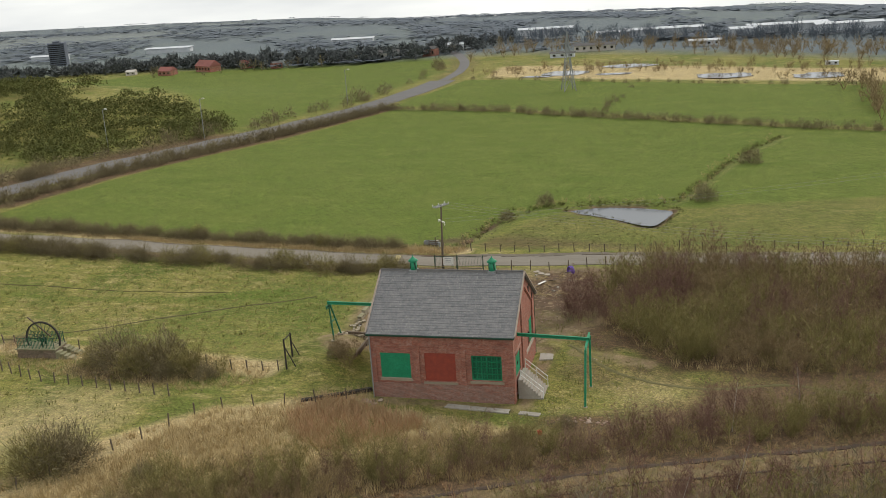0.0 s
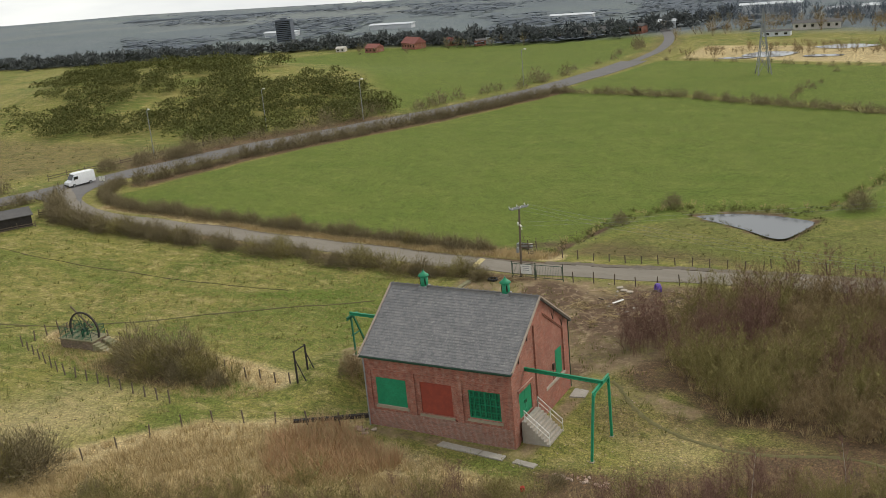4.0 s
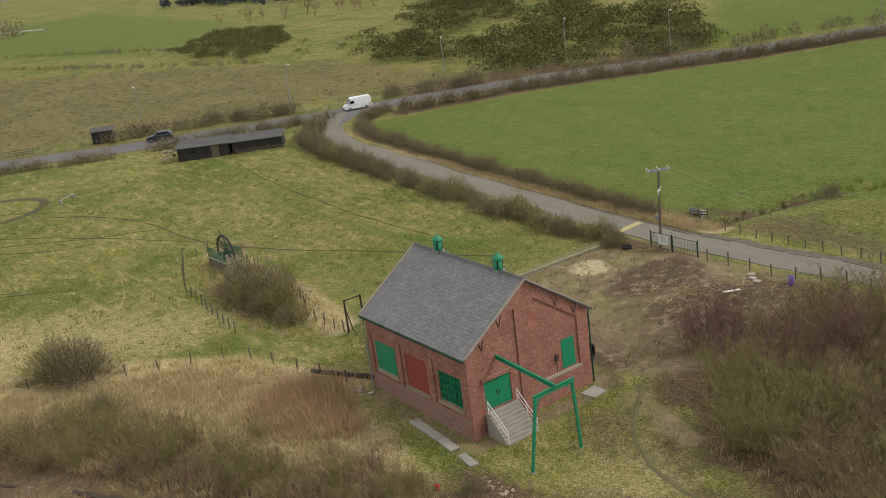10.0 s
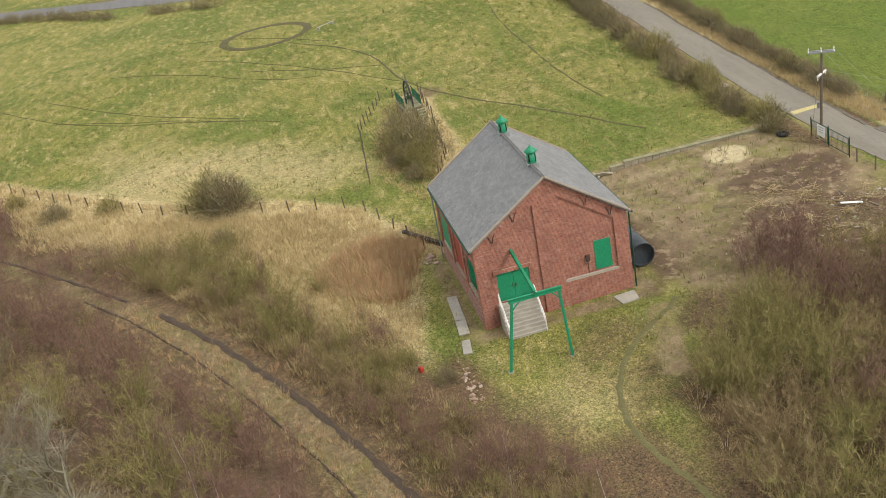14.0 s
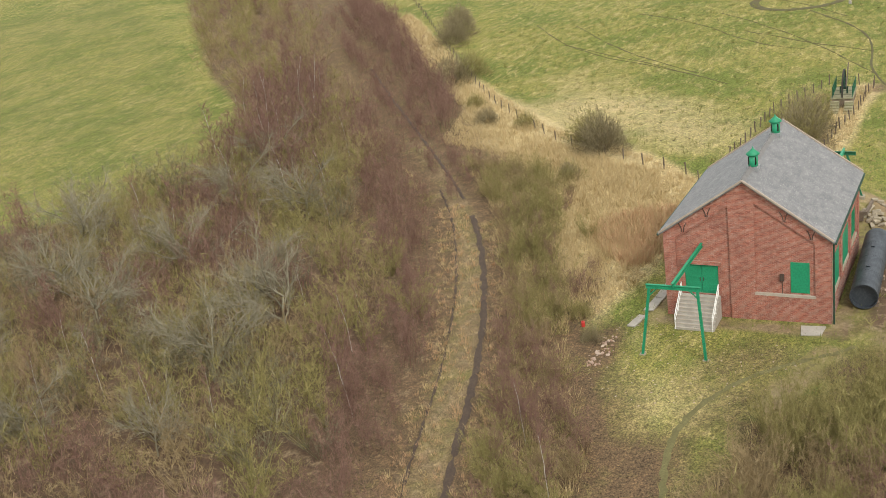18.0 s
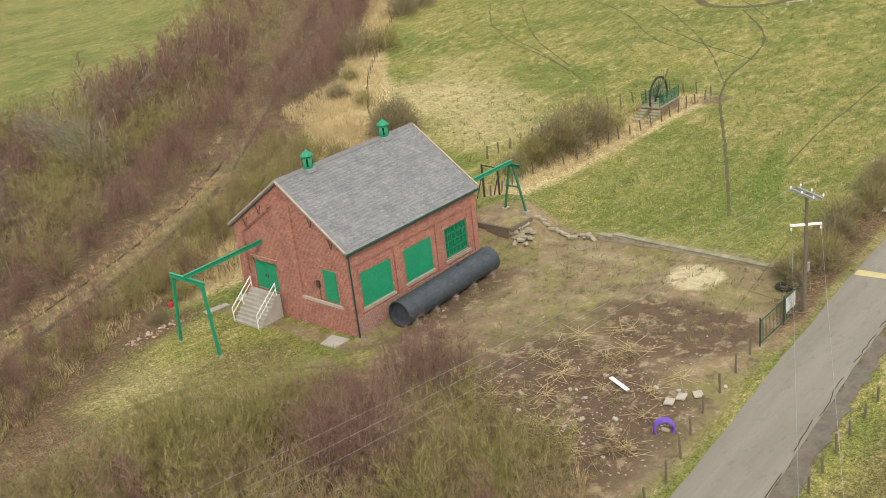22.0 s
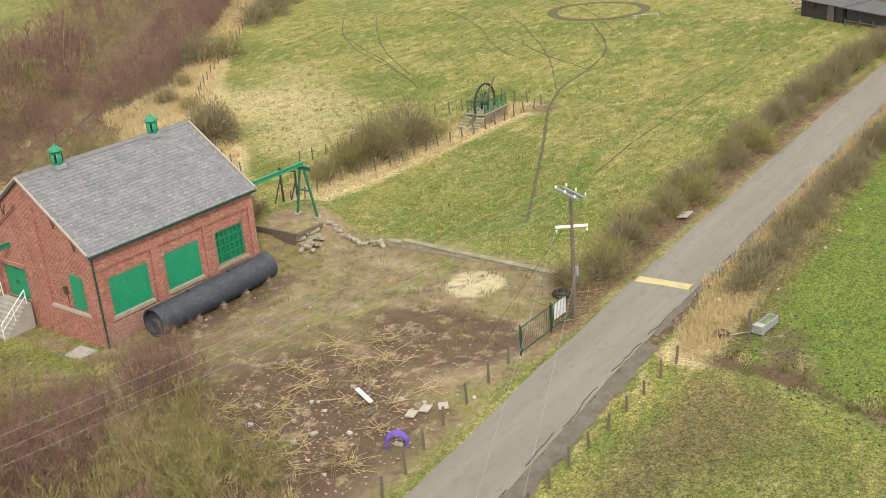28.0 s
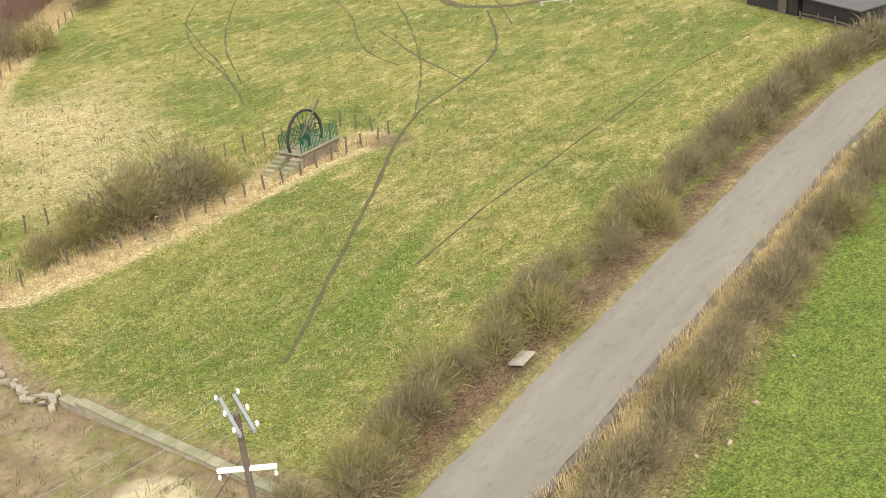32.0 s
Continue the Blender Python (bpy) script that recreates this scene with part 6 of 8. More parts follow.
def tree(seed, height, width):
    """A bare round-headed tree: trunk and limbs, and its twigs, apart."""
    k = Twigs(seed)
    fa, fb = [], []
    rnd = k.rnd
    trunk = k.limb((0, 0, -0.1), (rnd.normal(0, 0.1), rnd.normal(0, 0.1), 1), height * 0.35, 0.13, 0.1, 3, 0.1)
    for _ in range(8):
        p, w = trunk[rnd.integers(0, 3)]
        az = rnd.uniform(0, 6.28)
        way = (math.cos(az) * width, math.sin(az) * width, rnd.uniform(0.5, 1.3))
        for q, w2 in k.limb(p, way, height * rnd.uniform(0.45, 0.7), 0.075, 0.028, 5, 0.2, 0.05):
            for _ in range(4):
                tl = height * 0.2 * rnd.uniform(0.6, 1.2)
                for r, w3 in k.limb(q, w2 + rnd.normal(0, 0.5, 3), tl, 0.03, 0.016, 2, 0.25, 0.05):
                    for _ in range(7):
                        fa.append(r)
                        fb.append(r + (w3 + rnd.normal(0, 0.6, 3)) * tl * rnd.uniform(0.4, 0.8))
    return k.arrays(), slivers(fa, fb, np.full(len(fa), 0.008), rnd)


def leafy(seed, radius, height, clumps, leaves, size):
    """Dense evergreen bush: many small leaf triangles on uneven lobes over a core of stems."""
    rnd = np.random.default_rng(seed)
    vs = []
    for _ in range(clumps):
        az, r = rnd.uniform(0, 6.28), radius * math.sqrt(rnd.uniform(0, 1))
        c = np.array([r * math.cos(az), r * math.sin(az), height * (0.25 + 0.5 * rnd.uniform(0, 1) * (1 - 0.5 * (r / radius) ** 2))])
        s = radius * rnd.uniform(0.38, 0.6)
        d = rnd.normal(0, 1, (leaves, 3))
        d /= np.linalg.norm(d, axis=1, keepdims=True)
        d[:, 2] = np.abs(d[:, 2]) * 1.1 - 0.25
        p = c + d * s * rnd.uniform(0.75, 1.12, (leaves, 1)) * np.array([1, 1, 0.9 * height / radius])
        p[:, 2] = np.maximum(p[:, 2], 0.02)
        e1, e2 = rnd.normal(0, 1, (leaves, 3)), rnd.normal(0, 1, (leaves, 3))
        k = size * rnd.uniform(0.6, 1.3, (leaves, 1))
        vs.append(np.stack([p - e1 * k * 0.4, p + e1 * k * 0.4, p + e2 * k * 0.6 + d * k * 0.7], 1).reshape(-1, 3))
    v = np.concatenate(vs)
    return v, np.arange(len(v)).reshape(-1, 3)


def tuft(seed, blades, height, width, thick):
    rnd = np.random.default_rng(seed)
    az = rnd.uniform(0, 6.28, blades)
    r = width * np.sqrt(rnd.uniform(0, 1, blades)) * 0.5
    p = np.stack([r * np.cos(az), r * np.sin(az), np.zeros(blades) - 0.03], 1)
    h = height * rnd.uniform(0.5, 1.1, blades)
    tip = p + np.stack([np.cos(az) * h * rnd.uniform(0.1, 0.7, blades), np.sin(az) * h * rnd.uniform(0.1, 0.7, blades), h], 1)
    s = np.stack([-np.sin(az + rnd.normal(0, 0.8, blades)), np.cos(az), 0 * az], 1) * thick
    v = np.stack([p - s, p + s, tip], 1).reshape(-1, 3)
    return v, np.arange(len(v)).reshape(-1, 3)


def scatter(poly, spacing, seed, avoid=(), keep=None):
    """Uneven points in a polygon, on a jittered grid."""
    rnd = np.random.default_rng(seed)
    p = np.array(poly)
    gx, gy = np.meshgrid(np.arange(p[:, 0].min(), p[:, 0].max(), spacing), np.arange(p[:, 1].min(), p[:, 1].max(), spacing))
    x, y = gx.ravel() + rnd.uniform(-0.48, 0.48, gx.size) * spacing, gy.ravel() + rnd.uniform(-0.48, 0.48, gx.size) * spacing
    ok = inside(x, y, poly)
    for line, width in avoid:
        ok &= to_line(x, y, line) > width
    if keep is not None:
        ok &= keep(x, y, rnd)
    return np.stack([x[ok], y[ok]], 1)


def merged(name, templates, spots, material, label, category, seed, size=(0.8, 1.2), kind="stuff", flat=1.0, sink=0.0, parent=None):
    """Many copies of plant templates in one mesh; spots are rows of x, y."""
    rnd = np.random.default_rng(seed)
    vs, ts, n = [], [], 0
    z = land(spots[:, 0], spots[:, 1]) - sink
    for (x, y), h in zip(spots, z):
        v, t = templates[rnd.integers(len(templates))]
        a, s = rnd.uniform(0, 6.28), rnd.uniform(*size)
        c, q = math.cos(a) * s, math.sin(a) * s
        vs.append(np.stack([v[:, 0] * c - v[:, 1] * q + x, v[:, 0] * q + v[:, 1] * c + y, v[:, 2] * s * flat * rnd.uniform(0.85, 1.15) + h], 1))
        ts.append(t + n)
        n += len(v)
    ob = quick(name, np.concatenate(vs), np.concatenate(ts), material, parent)
    return ob if parent else tagged(ob, label, category, kind=kind)


CORRIDOR = [(x - 0.55, y - 1.3) for x, y in RUT]     # the open middle of the old trackbed
AV = [(CORRIDOR, 2.7)]
OLIVE = [shrub(40 + i, 3.7, 20, 0.75, 4, 0.017, 0.05, 0.17, fine=5, tip=0.010) for i in range(4)]
BROWN = [shrub(60 + i, 3.0, 15, 0.85, 4, 0.014, 0.05, 0.2, fine=5, tip=0.010, foot=0.5) for i in range(4)]
REDS = [shrub(80 + i, 4.2, 14, 0.3, 4, 0.013, 0.08, 0.16, fine=5, tip=0.009, foot=0.8) for i in range(4)]
LOW = [shrub(100 + i, 1.3, 8, 0.9, 3, 0.012, 0.05, 0.28, fine=2, tip=0.017, parts=2, foot=0.5) for i in range(4)]
CLUMP = [dome(150 + i, 1.5, 1.9, 430, 0.34, 0.016, 5, 0.25) for i in range(4)]
OLIVE_FAR = [shrub(45 + i, 3.7, 13, 0.75, 3, 0.020, 0.05, 0.2, fine=4, tip=0.016, parts=3) for i in range(3)]
BROWN_FAR = [shrub(65 + i, 3.0, 11, 0.85, 3, 0.018, 0.05, 0.21, fine=4, tip=0.016, parts=3, foot=0.6) for i in range(3)]
REDS_FAR = [shrub(85 + i, 4.0, 12, 0.28, 3, 0.017, 0.08, 0.17, fine=4, tip=0.014, parts=4, foot=0.9) for i in range(3)]
mesh_of = {}
for key, temps, m in (("olive", OLIVE, TWIG_OLIVE), ("brown", BROWN, TWIG_BROWN), ("red", REDS, TWIG_RED)):
    mesh_of[key] = [quick(None, v, t, m) for v, t in temps]
LABEL = {"olive": "bare olive-green willow shrub in the scrub", "brown": "bare brown thorn shrub in the scrub", "red": "bare reddish birch sapling in the scrub"}


def plant(key, x, y, size, rnd):
    ob = new("shrub", mesh_of[key][rnd.integers(4)])
    ob.matrix_basis = pose(x, y, float(land(x, y)), 0, 0, rnd.uniform(0, 360)) @ Matrix.Diagonal((size, size, size * rnd.uniform(0.85, 1.15), 1))
    tagged(ob, LABEL[key], "shrub", "shrubs in the scrub")


rnd = np.random.default_rng(5)
HOLLOW = [(-25, -20), (-16, -14), (-9, -11), (-2, -7.4), (5, -6.3), (6, -8.6), (-2, -12.0), (-8, -15.2), (-17, -20.4), (-26, -27)]
for x, y in scatter(HOLLOW, 1.75, 29, [(RUT, 1.6)]):
    plant("olive" if rnd.uniform() < 0.5 else "brown", x, y, rnd.uniform(0.45, 0.85), rnd)
for x, y, s in ((-16.2, 4.6, 1.0), (-17.0, 5.4, 0.8), (-30.4, 2.4, 1.0), (-33.8, 3.2, 1.15), (-27.6, 2.6, 0.75)):
    plant("olive" if x < -20 else "brown", x, y, s, rnd)
east = scatter(EAST_WOOD, 1.9, 21, [(FOOT, 0.8)])
rest = {"red": [], "olive": [], "brown": []}
for x, y in east:
    n = noise.noise(Vector((x * 0.13, y * 0.13, 3.1)))
    key = "red" if n > 0.3 or rnd.uniform() < 0.08 else "olive" if n < -0.25 or rnd.uniform() < 0.15 else "brown"
    if math.hypot((x - 12) / 5.0, (y - 12.5) / 5.0) < rnd.uniform(0.7, 1.1):
        key = "olive"
    elif x < 5.0 and y < 24 and rnd.uniform() < 0.4:
        key = "red"
    if x < 24:
        plant(key, x, y, rnd.uniform(0.85, 1.25) * (1.0 if x > 8 else 0.85), rnd)
    elif x < 42 or rnd.uniform() < 0.4:
        rest[key].append((x, y))
for key, temps, m in (("red", REDS_FAR, TWIG_RED), ("olive", OLIVE_FAR, TWIG_OLIVE), ("brown", BROWN_FAR, TWIG_BROWN)):
    if rest[key]:
        merged("scrub_thicket", temps, np.array(rest[key]), m, LABEL[key].replace("shrub in the scrub", "thicket along the lane").replace("sapling in the scrub", "thicket along the lane"), "scrub", 5, (0.8, 1.2))
for x, y, s in ((3.0, 20.5, 1.0), (3.6, 18.9, 0.95), (2.4, 19.2, 0.95), (4.3, 20.2, 0.9), (2.0, 21.6, 0.8), (3.4, 22.2, 0.8), (2.3, 17.8, 0.85), (1.5, 18.8, 0.8), (3.1, 17.4, 0.8)):
    plant("red", x, y, s, rnd)
south = scatter(SOUTH_WOOD, 2.0, 22, AV + [(FOOT, 0.7)])
south = south[np.argsort(np.hypot(south[:, 0] - 2, south[:, 1] + 6))]
for x, y in south[:110]:
    n = noise.noise(Vector((x * 0.11, y * 0.11, 9.4)))
    if x < -3 and y > -13 and rnd.uniform() < 0.85:
        continue
    plant("red" if n > 0.02 else "olive" if n < -0.2 else "brown", x, y, rnd.uniform(0.45, 0.85) * (0.75 if x < -3 else 1.0), rnd)
if len(south) > 110:
    merged("scrub_thicket", BROWN_FAR, south[110:], TWIG_BROWN, "bare brown scrub thicket beside the track", "scrub", 6, (0.5, 0.9))

close = lambda x, y: (x > -42) & (x < 52) & (y > -64)
big = scatter(BIG_WOOD, 2.5, 23, AV, lambda x, y, r: close(x, y))
tone = np.array([noise.noise(Vector((x * 0.075, y * 0.075, 1.7))) for x, y in big])
pick = rnd.uniform(0, 1, len(big))
by_track = to_line(big[:, 0], big[:, 1], CORRIDOR) < 6.2
kind_of = np.where(by_track, np.where(pick < 0.74, 0, np.where(pick < 0.88, 2, 1)), np.where(tone > 0.22, np.where(pick < 0.6, 0, 2), np.where(tone > -0.1, np.where(pick < 0.62, 1, np.where(pick < 0.9, 2, 3)), np.where(pick < 0.5, 2, np.where(pick < 0.62, 3, 1)))))
for n_, (nm, temps, m, lab) in enumerate((("red_birch_thicket", REDS_FAR, TWIG_RED, "dense thicket of bare reddish birch saplings"), ("willow_thicket", OLIVE_FAR, TWIG_OLIVE, "dense thicket of bare olive willows"),
                                          ("thorn_thicket", BROWN_FAR, TWIG_BROWN, "dense thicket of bare brown thorn"), ("pale_thicket", OLIVE_FAR, TWIG_PALE, "thicket of pale grey bare saplings"))):
    merged(nm, temps, big[kind_of == n_], m, lab, "woodland", 7 + 70 * n_, (0.8, 1.35))
distant = scatter(BIG_WOOD, 5.0, 24, AV, lambda x, y, r: ~close(x, y))
pick = rnd.uniform(0, 1, len(distant))
merged("red_birch_thicket", REDS_FAR, distant[pick < 0.3], TWIG_RED, "bare reddish birch saplings in the wood", "woodland", 8, (0.9, 1.5))
merged("willow_thicket", OLIVE_FAR, distant[(pick >= 0.3) & (pick < 0.65)], TWIG_OLIVE, "bare olive willows in the wood", "woodland", 9, (1.0, 1.6))
merged("thorn_thicket", BROWN_FAR, distant[pick >= 0.65], TWIG_BROWN, "bare brown thorn in the wood", "woodland", 11, (1.1, 1.8))
plant("olive", 3.9, -16.9, 1.1, rnd)
plant("olive", -8.6, -13.0, 1.1, rnd)
plant("olive", -2.5, -23.0, 1.0, rnd)
GROVE = [(-18, -42), (-38, -51), (-54, -64), (-47, -70), (-33, -60), (-22, -58)]
merged("red_birch_thicket", REDS_FAR, scatter(GROVE, 2.3, 44, AV), TWIG_RED, "tall bare birch grove with purplish twigs", "woodland", 45, (1.0, 1.5))
BANK = [(30, -1), (14, -6.5), (2, -11.5), (-8, -16), (-8, -13), (3, -8.6), (15, -3.6), (30, 1.8)]
merged("birch_thicket", REDS_FAR, scatter(BANK, 1.9, 48, AV + [(FOOT, 0.8)]), TWIG_RED, "young reddish saplings on the track bank", "scrub", 49, (0.35, 0.75))
lane_side = np.random.default_rng(67)
merged("birch_thicket", REDS_FAR, np.array([(x + lane_side.choice((-1, 1)) * lane_side.uniform(1.1, 2.6), y + lane_side.normal(0, 0.4)) for x, y, _ in along([q for q in RUT if -100 < q[0] < -19], 1.1)]), TWIG_RED, "small saplings closing in on the old trackbed", "scrub", 68, (0.3, 0.75))
strip_n = scatter(NORTH_STRIP, 2.2, 24, AV)
merged("red_birch_strip", REDS_FAR, strip_n, TWIG_RED, "line of bare reddish saplings by the track", "woodland", 10, (0.6, 1.15))
open_slope = lambda x, y, r: ~((x < 0) & (y > -15) & (r.uniform(0, 1, x.shape) < 0.9))
for poly, gap, seed in ((EAST_WOOD, 2.4, 31), (SOUTH_WOOD, 2.2, 32), (BIG_WOOD, 6.5, 33)):
    spots = scatter(poly, gap, seed, AV + [(FOOT, 0.8)], open_slope)
    merged("bramble_undergrowth", LOW, spots, TWIG_BROWN, "low brown bramble undergrowth", "undergrowth", seed, (0.6, 1.2))

for poly, gap, seed in ((EAST_WOOD, 4.2, 36), (SOUTH_WOOD, 2.6, 37), (BIG_WOOD, 6.2, 38)):
    spots = scatter(poly, gap, seed, AV + [(FOOT, 1.2)], open_slope)
    merged("willow_undergrowth", CLUMP, spots, TWIG_OLIVE, "soft olive willow undergrowth", "undergrowth", seed, (0.6, 1.15))

STRIP_S = [(36, -5), (24, -8.5), (12, -12), (2, -17), (-12, -24.5), (-30, -38), (-33, -42), (-17, -35), (-6, -26), (3, -20), (13, -16.5), (30, -11), (42, -8)]
merged("birch_thicket", REDS_FAR, scatter(STRIP_S, 1.9, 42, AV), TWIG_RED, "dense young reddish saplings beside the track", "scrub", 43, (0.5, 1.0))
stem_f = [birch(200 + i, 7.0) for i in range(3)]
birch_sets = [(quick(None, a[0], a[1], BARK_WHITE), quick(None, b[0], b[1], TWIG_RED)) for a, b in stem_f]


def plant_birch(x, y, s):
    i = rnd.integers(3)
    top = thing("birch_tree", "slender bare birch with white stem and reddish twigs", "tree", (x, y, float(land(x, y))), rnd.uniform(0, 360), "birches in the wood")
    top.scale = (s, s, s)
    for nm, me in zip(("trunk", "crown"), birch_sets[i]):
        ob = new(nm, me)
        ob.parent = top


for x, y in scatter([(40, -12), (13, -18), (-6, -28), (-33, -44), (-55, -62), (-46, -70), (-25, -60), (0, -60), (35, -45)], 9.0, 41, AV):
    plant_birch(x, y, rnd.uniform(0.5, 0.85))
for x, y in scatter(GROVE, 4.6, 50, AV):
    plant_birch(x, y, rnd.uniform(0.7, 1.0))
for x, y in ((22, 0.5), (9.4, -19.3), (13.5, -17.4), (17, -14.5), (-13, -38), (26, -31), (6, -20.5), (17, -3), (33, 18), (25, 22)):
    plant_birch(x, y, rnd.uniform(0.5, 0.8))
tree_f = [tree(300 + i, 7.5, 1.1) for i in range(3)]
tree_sets = [(quick(None, a[0], a[1], TWIG_GREY), quick(None, b[0], b[1], TWIG_GREY)) for a, b in tree_f]


def plant_tree(x, y, s):
    i = rnd.integers(3)
    top = thing("bare_tree", "pale grey bare tree with spreading branches", "tree", (x, y, float(land(x, y))), rnd.uniform(0, 360), "bare trees in the wood")
    top.scale = (s, s, s)
    for nm, me in zip(("trunk", "crown"), tree_sets[i]):
        ob = new(nm, me)
        ob.parent = top


for x, y, s in ((15.3, -26.7, 1.0), (7.8, -25.9, 1.05), (4.4, -30.8, 0.85), (7.4, -47.9, 1.1), (25.5, -33.6, 0.8), (23.9, -24.2, 0.65), (-12.3, -37.7, 1.0), (0, -41, 0.95), (12, -40, 1.0), (-2, -56, 1.1), (-24, -50, 0.85), (-14, -47, 0.9), (20, -45, 0.9)):
    plant_tree(x, y, s)

# hedges and single bushes
HEDGEROW = [dome(120 + i, 1.05, 1.6, 600, 0.31, 0.0145, 5, 0.25) for i in range(5)]
HEDGEFAR = [dome(130 + i, 1.1, 1.7, 240, 0.27, 0.037, 3, 0.25) for i in range(4)]


def hedge(name, line, step, size, label, seed, gap=0.0, mat=HEDGE, wide=0.5, temps=HEDGEROW):
    r = np.random.default_rng(seed)
    spots = np.array([(x + r.normal(0, wide), y + r.normal(0, wide)) for x, y, _ in along(line, step) if r.uniform() > gap])
    merged(name, temps, spots, mat, label, "hedge", seed, size, kind="")


bush_meshes = {}


def hedge_of_bushes(line, step, size, label, seed, gap=0.0, mat=HEDGE, wide=0.5):
    """A hedge whose bushes can be told apart, each one a part."""
    r = np.random.default_rng(seed)
    if mat.name not in bush_meshes:
        bush_meshes[mat.name] = [quick(None, v, t, mat) for v, t in HEDGEROW]
    top = thing("hedge", label, "hedge")
    for x, y, _ in along(line, step):
        if r.uniform() < gap:
            continue
        x, y, s = x + r.normal(0, wide), y + r.normal(0, wide), r.uniform(*size)
        ob = new("hedge_bush", bush_meshes[mat.name][r.integers(5)])
        ob.parent = top
        ob.matrix_basis = pose(x, y, float(land(x, y)), 0, 0, r.uniform(0, 360)) @ Matrix.Diagonal((s, s, s * r.uniform(0.8, 1.2), 1))


hedge_of_bushes([(-17.2, 30.8), (-25, 30.5), (-36, 30.4), (-50, 30.3), (-59, 30.2), (-71, 30.8), (-81, 32.8), (-87, 37)], 0.5, (0.6, 1.3), "uneven bare hawthorn hedge beside the lane", 51, 0.15, HEDGE, 0.5)
hedge_of_bushes([(-18, 30.4), (-30, 30.3), (-52, 30.1), (-70, 30.6), (-83, 33.6)], 1.5, (0.9, 1.6), "taller greenish bushes in the lane hedge", 52, 0.3, TWIG_OLIVE, 0.5)
hedge_of_bushes([(-20.8, 39.5), (-30, 39.1), (-45, 38.9), (-60, 38.9), (-72, 39.6), (-80, 41.6), (-85.5, 45.4), (-87.5, 51)], 0.5, (0.75, 1.15), "low bare hedge along the green field", 53, 0.04, HEDGE, 0.3)
hedge_of_bushes([(-58, 30.3), (-66, 30.4), (-74, 31.4), (-81, 33.4), (-86, 36.6), (-90.5, 41.4)], 1.1, (1.1, 1.6), "tall bare hawthorn hedge by the lane junction", 63, 0.1, HEDGE, 0.35)
hedge("hedge", [(-86, 51.5), (-82.6, 61), (-74, 85.6), (-61.8, 115), (-51.5, 134)], 0.5, (0.85, 1.3), "bare hedge along the main road", 54, 0.03, HEDGE, 0.7, HEDGEFAR)
hedge("hedge", [(-98, 61), (-88, 86), (-76, 116), (-64, 140), (-54, 170), (-55, 200)], 2.2, (0.8, 1.9), "patchy bare bushes along the main road", 55, 0.35, HEDGE, 1.0, HEDGEFAR)
for n_, way in enumerate(([(-93, 43), (-97.5, 33), (-104, 18.5)], [(-106.5, 14), (-119.2, -8.5)], [(-120.6, -14), (-127, -25)], [(-130.5, -31.5), (-146, -46), (-190, -112)])):
    hedge("hedge", way, 0.75, (0.75, 1.2), "bare roadside hedge beyond the pasture", 56 + 100 * n_, 0.1, HEDGE, 0.5, HEDGEFAR)

hedge("hedge", [(-106, 43), (-114, 30), (-120, 17)], 0.9, (0.9, 1.7), "bare bushes along the road verge", 57, 0.3, HEDGE, 0.8, HEDGEFAR)
hedge("hedge", [(-52, 133.5), (-26.6, 127), (-5.8, 119), (22, 109), (34.6, 105), (60, 97)], 0.8, (0.7, 1.0), "dark low hedge between green fields", 58, 0.06, HEDGE, 0.4, HEDGEFAR)
hedge("hedge", [(-41.5, 168), (-5, 157), (40, 146), (60, 142)], 1.8, (0.5, 0.8), "thin hedge at the far field end", 59, 0.3, HEDGE, 0.5, HEDGEFAR)
hedge("hedge", [(-6.5, 120), (-4, 135), (-2, 152)], 2.0, (0.5, 0.9), "thin hedge between two green fields", 60, 0.3, HEDGE, 0.5, HEDGEFAR)
hedge("ditch_tussock", DITCH, 1.1, (0.3, 0.65), "rough straw tussocks along the field ditch", 61, 0.25, STRAWBLADE, 0.75, LOW)
hedge("verge_growth", [(-14, 39.2), (-38, 37.8), (-58, 37.8)], 0.6, (0.25, 0.5), "tall pale dead grass on the lane verge", 62, 0.6, STRAWBLADE, 0.5, LOW)
round_bush = [dome(140 + i, 1.55, 2.2, 2800, 0.28, 0.014, 16, 0.3) for i in range(2)]
rb = [quick(None, v, t, HEDGE) for v, t in round_bush]
rb2 = [quick(None, v, t, TWIG_OLIVE) for v, t in round_bush]
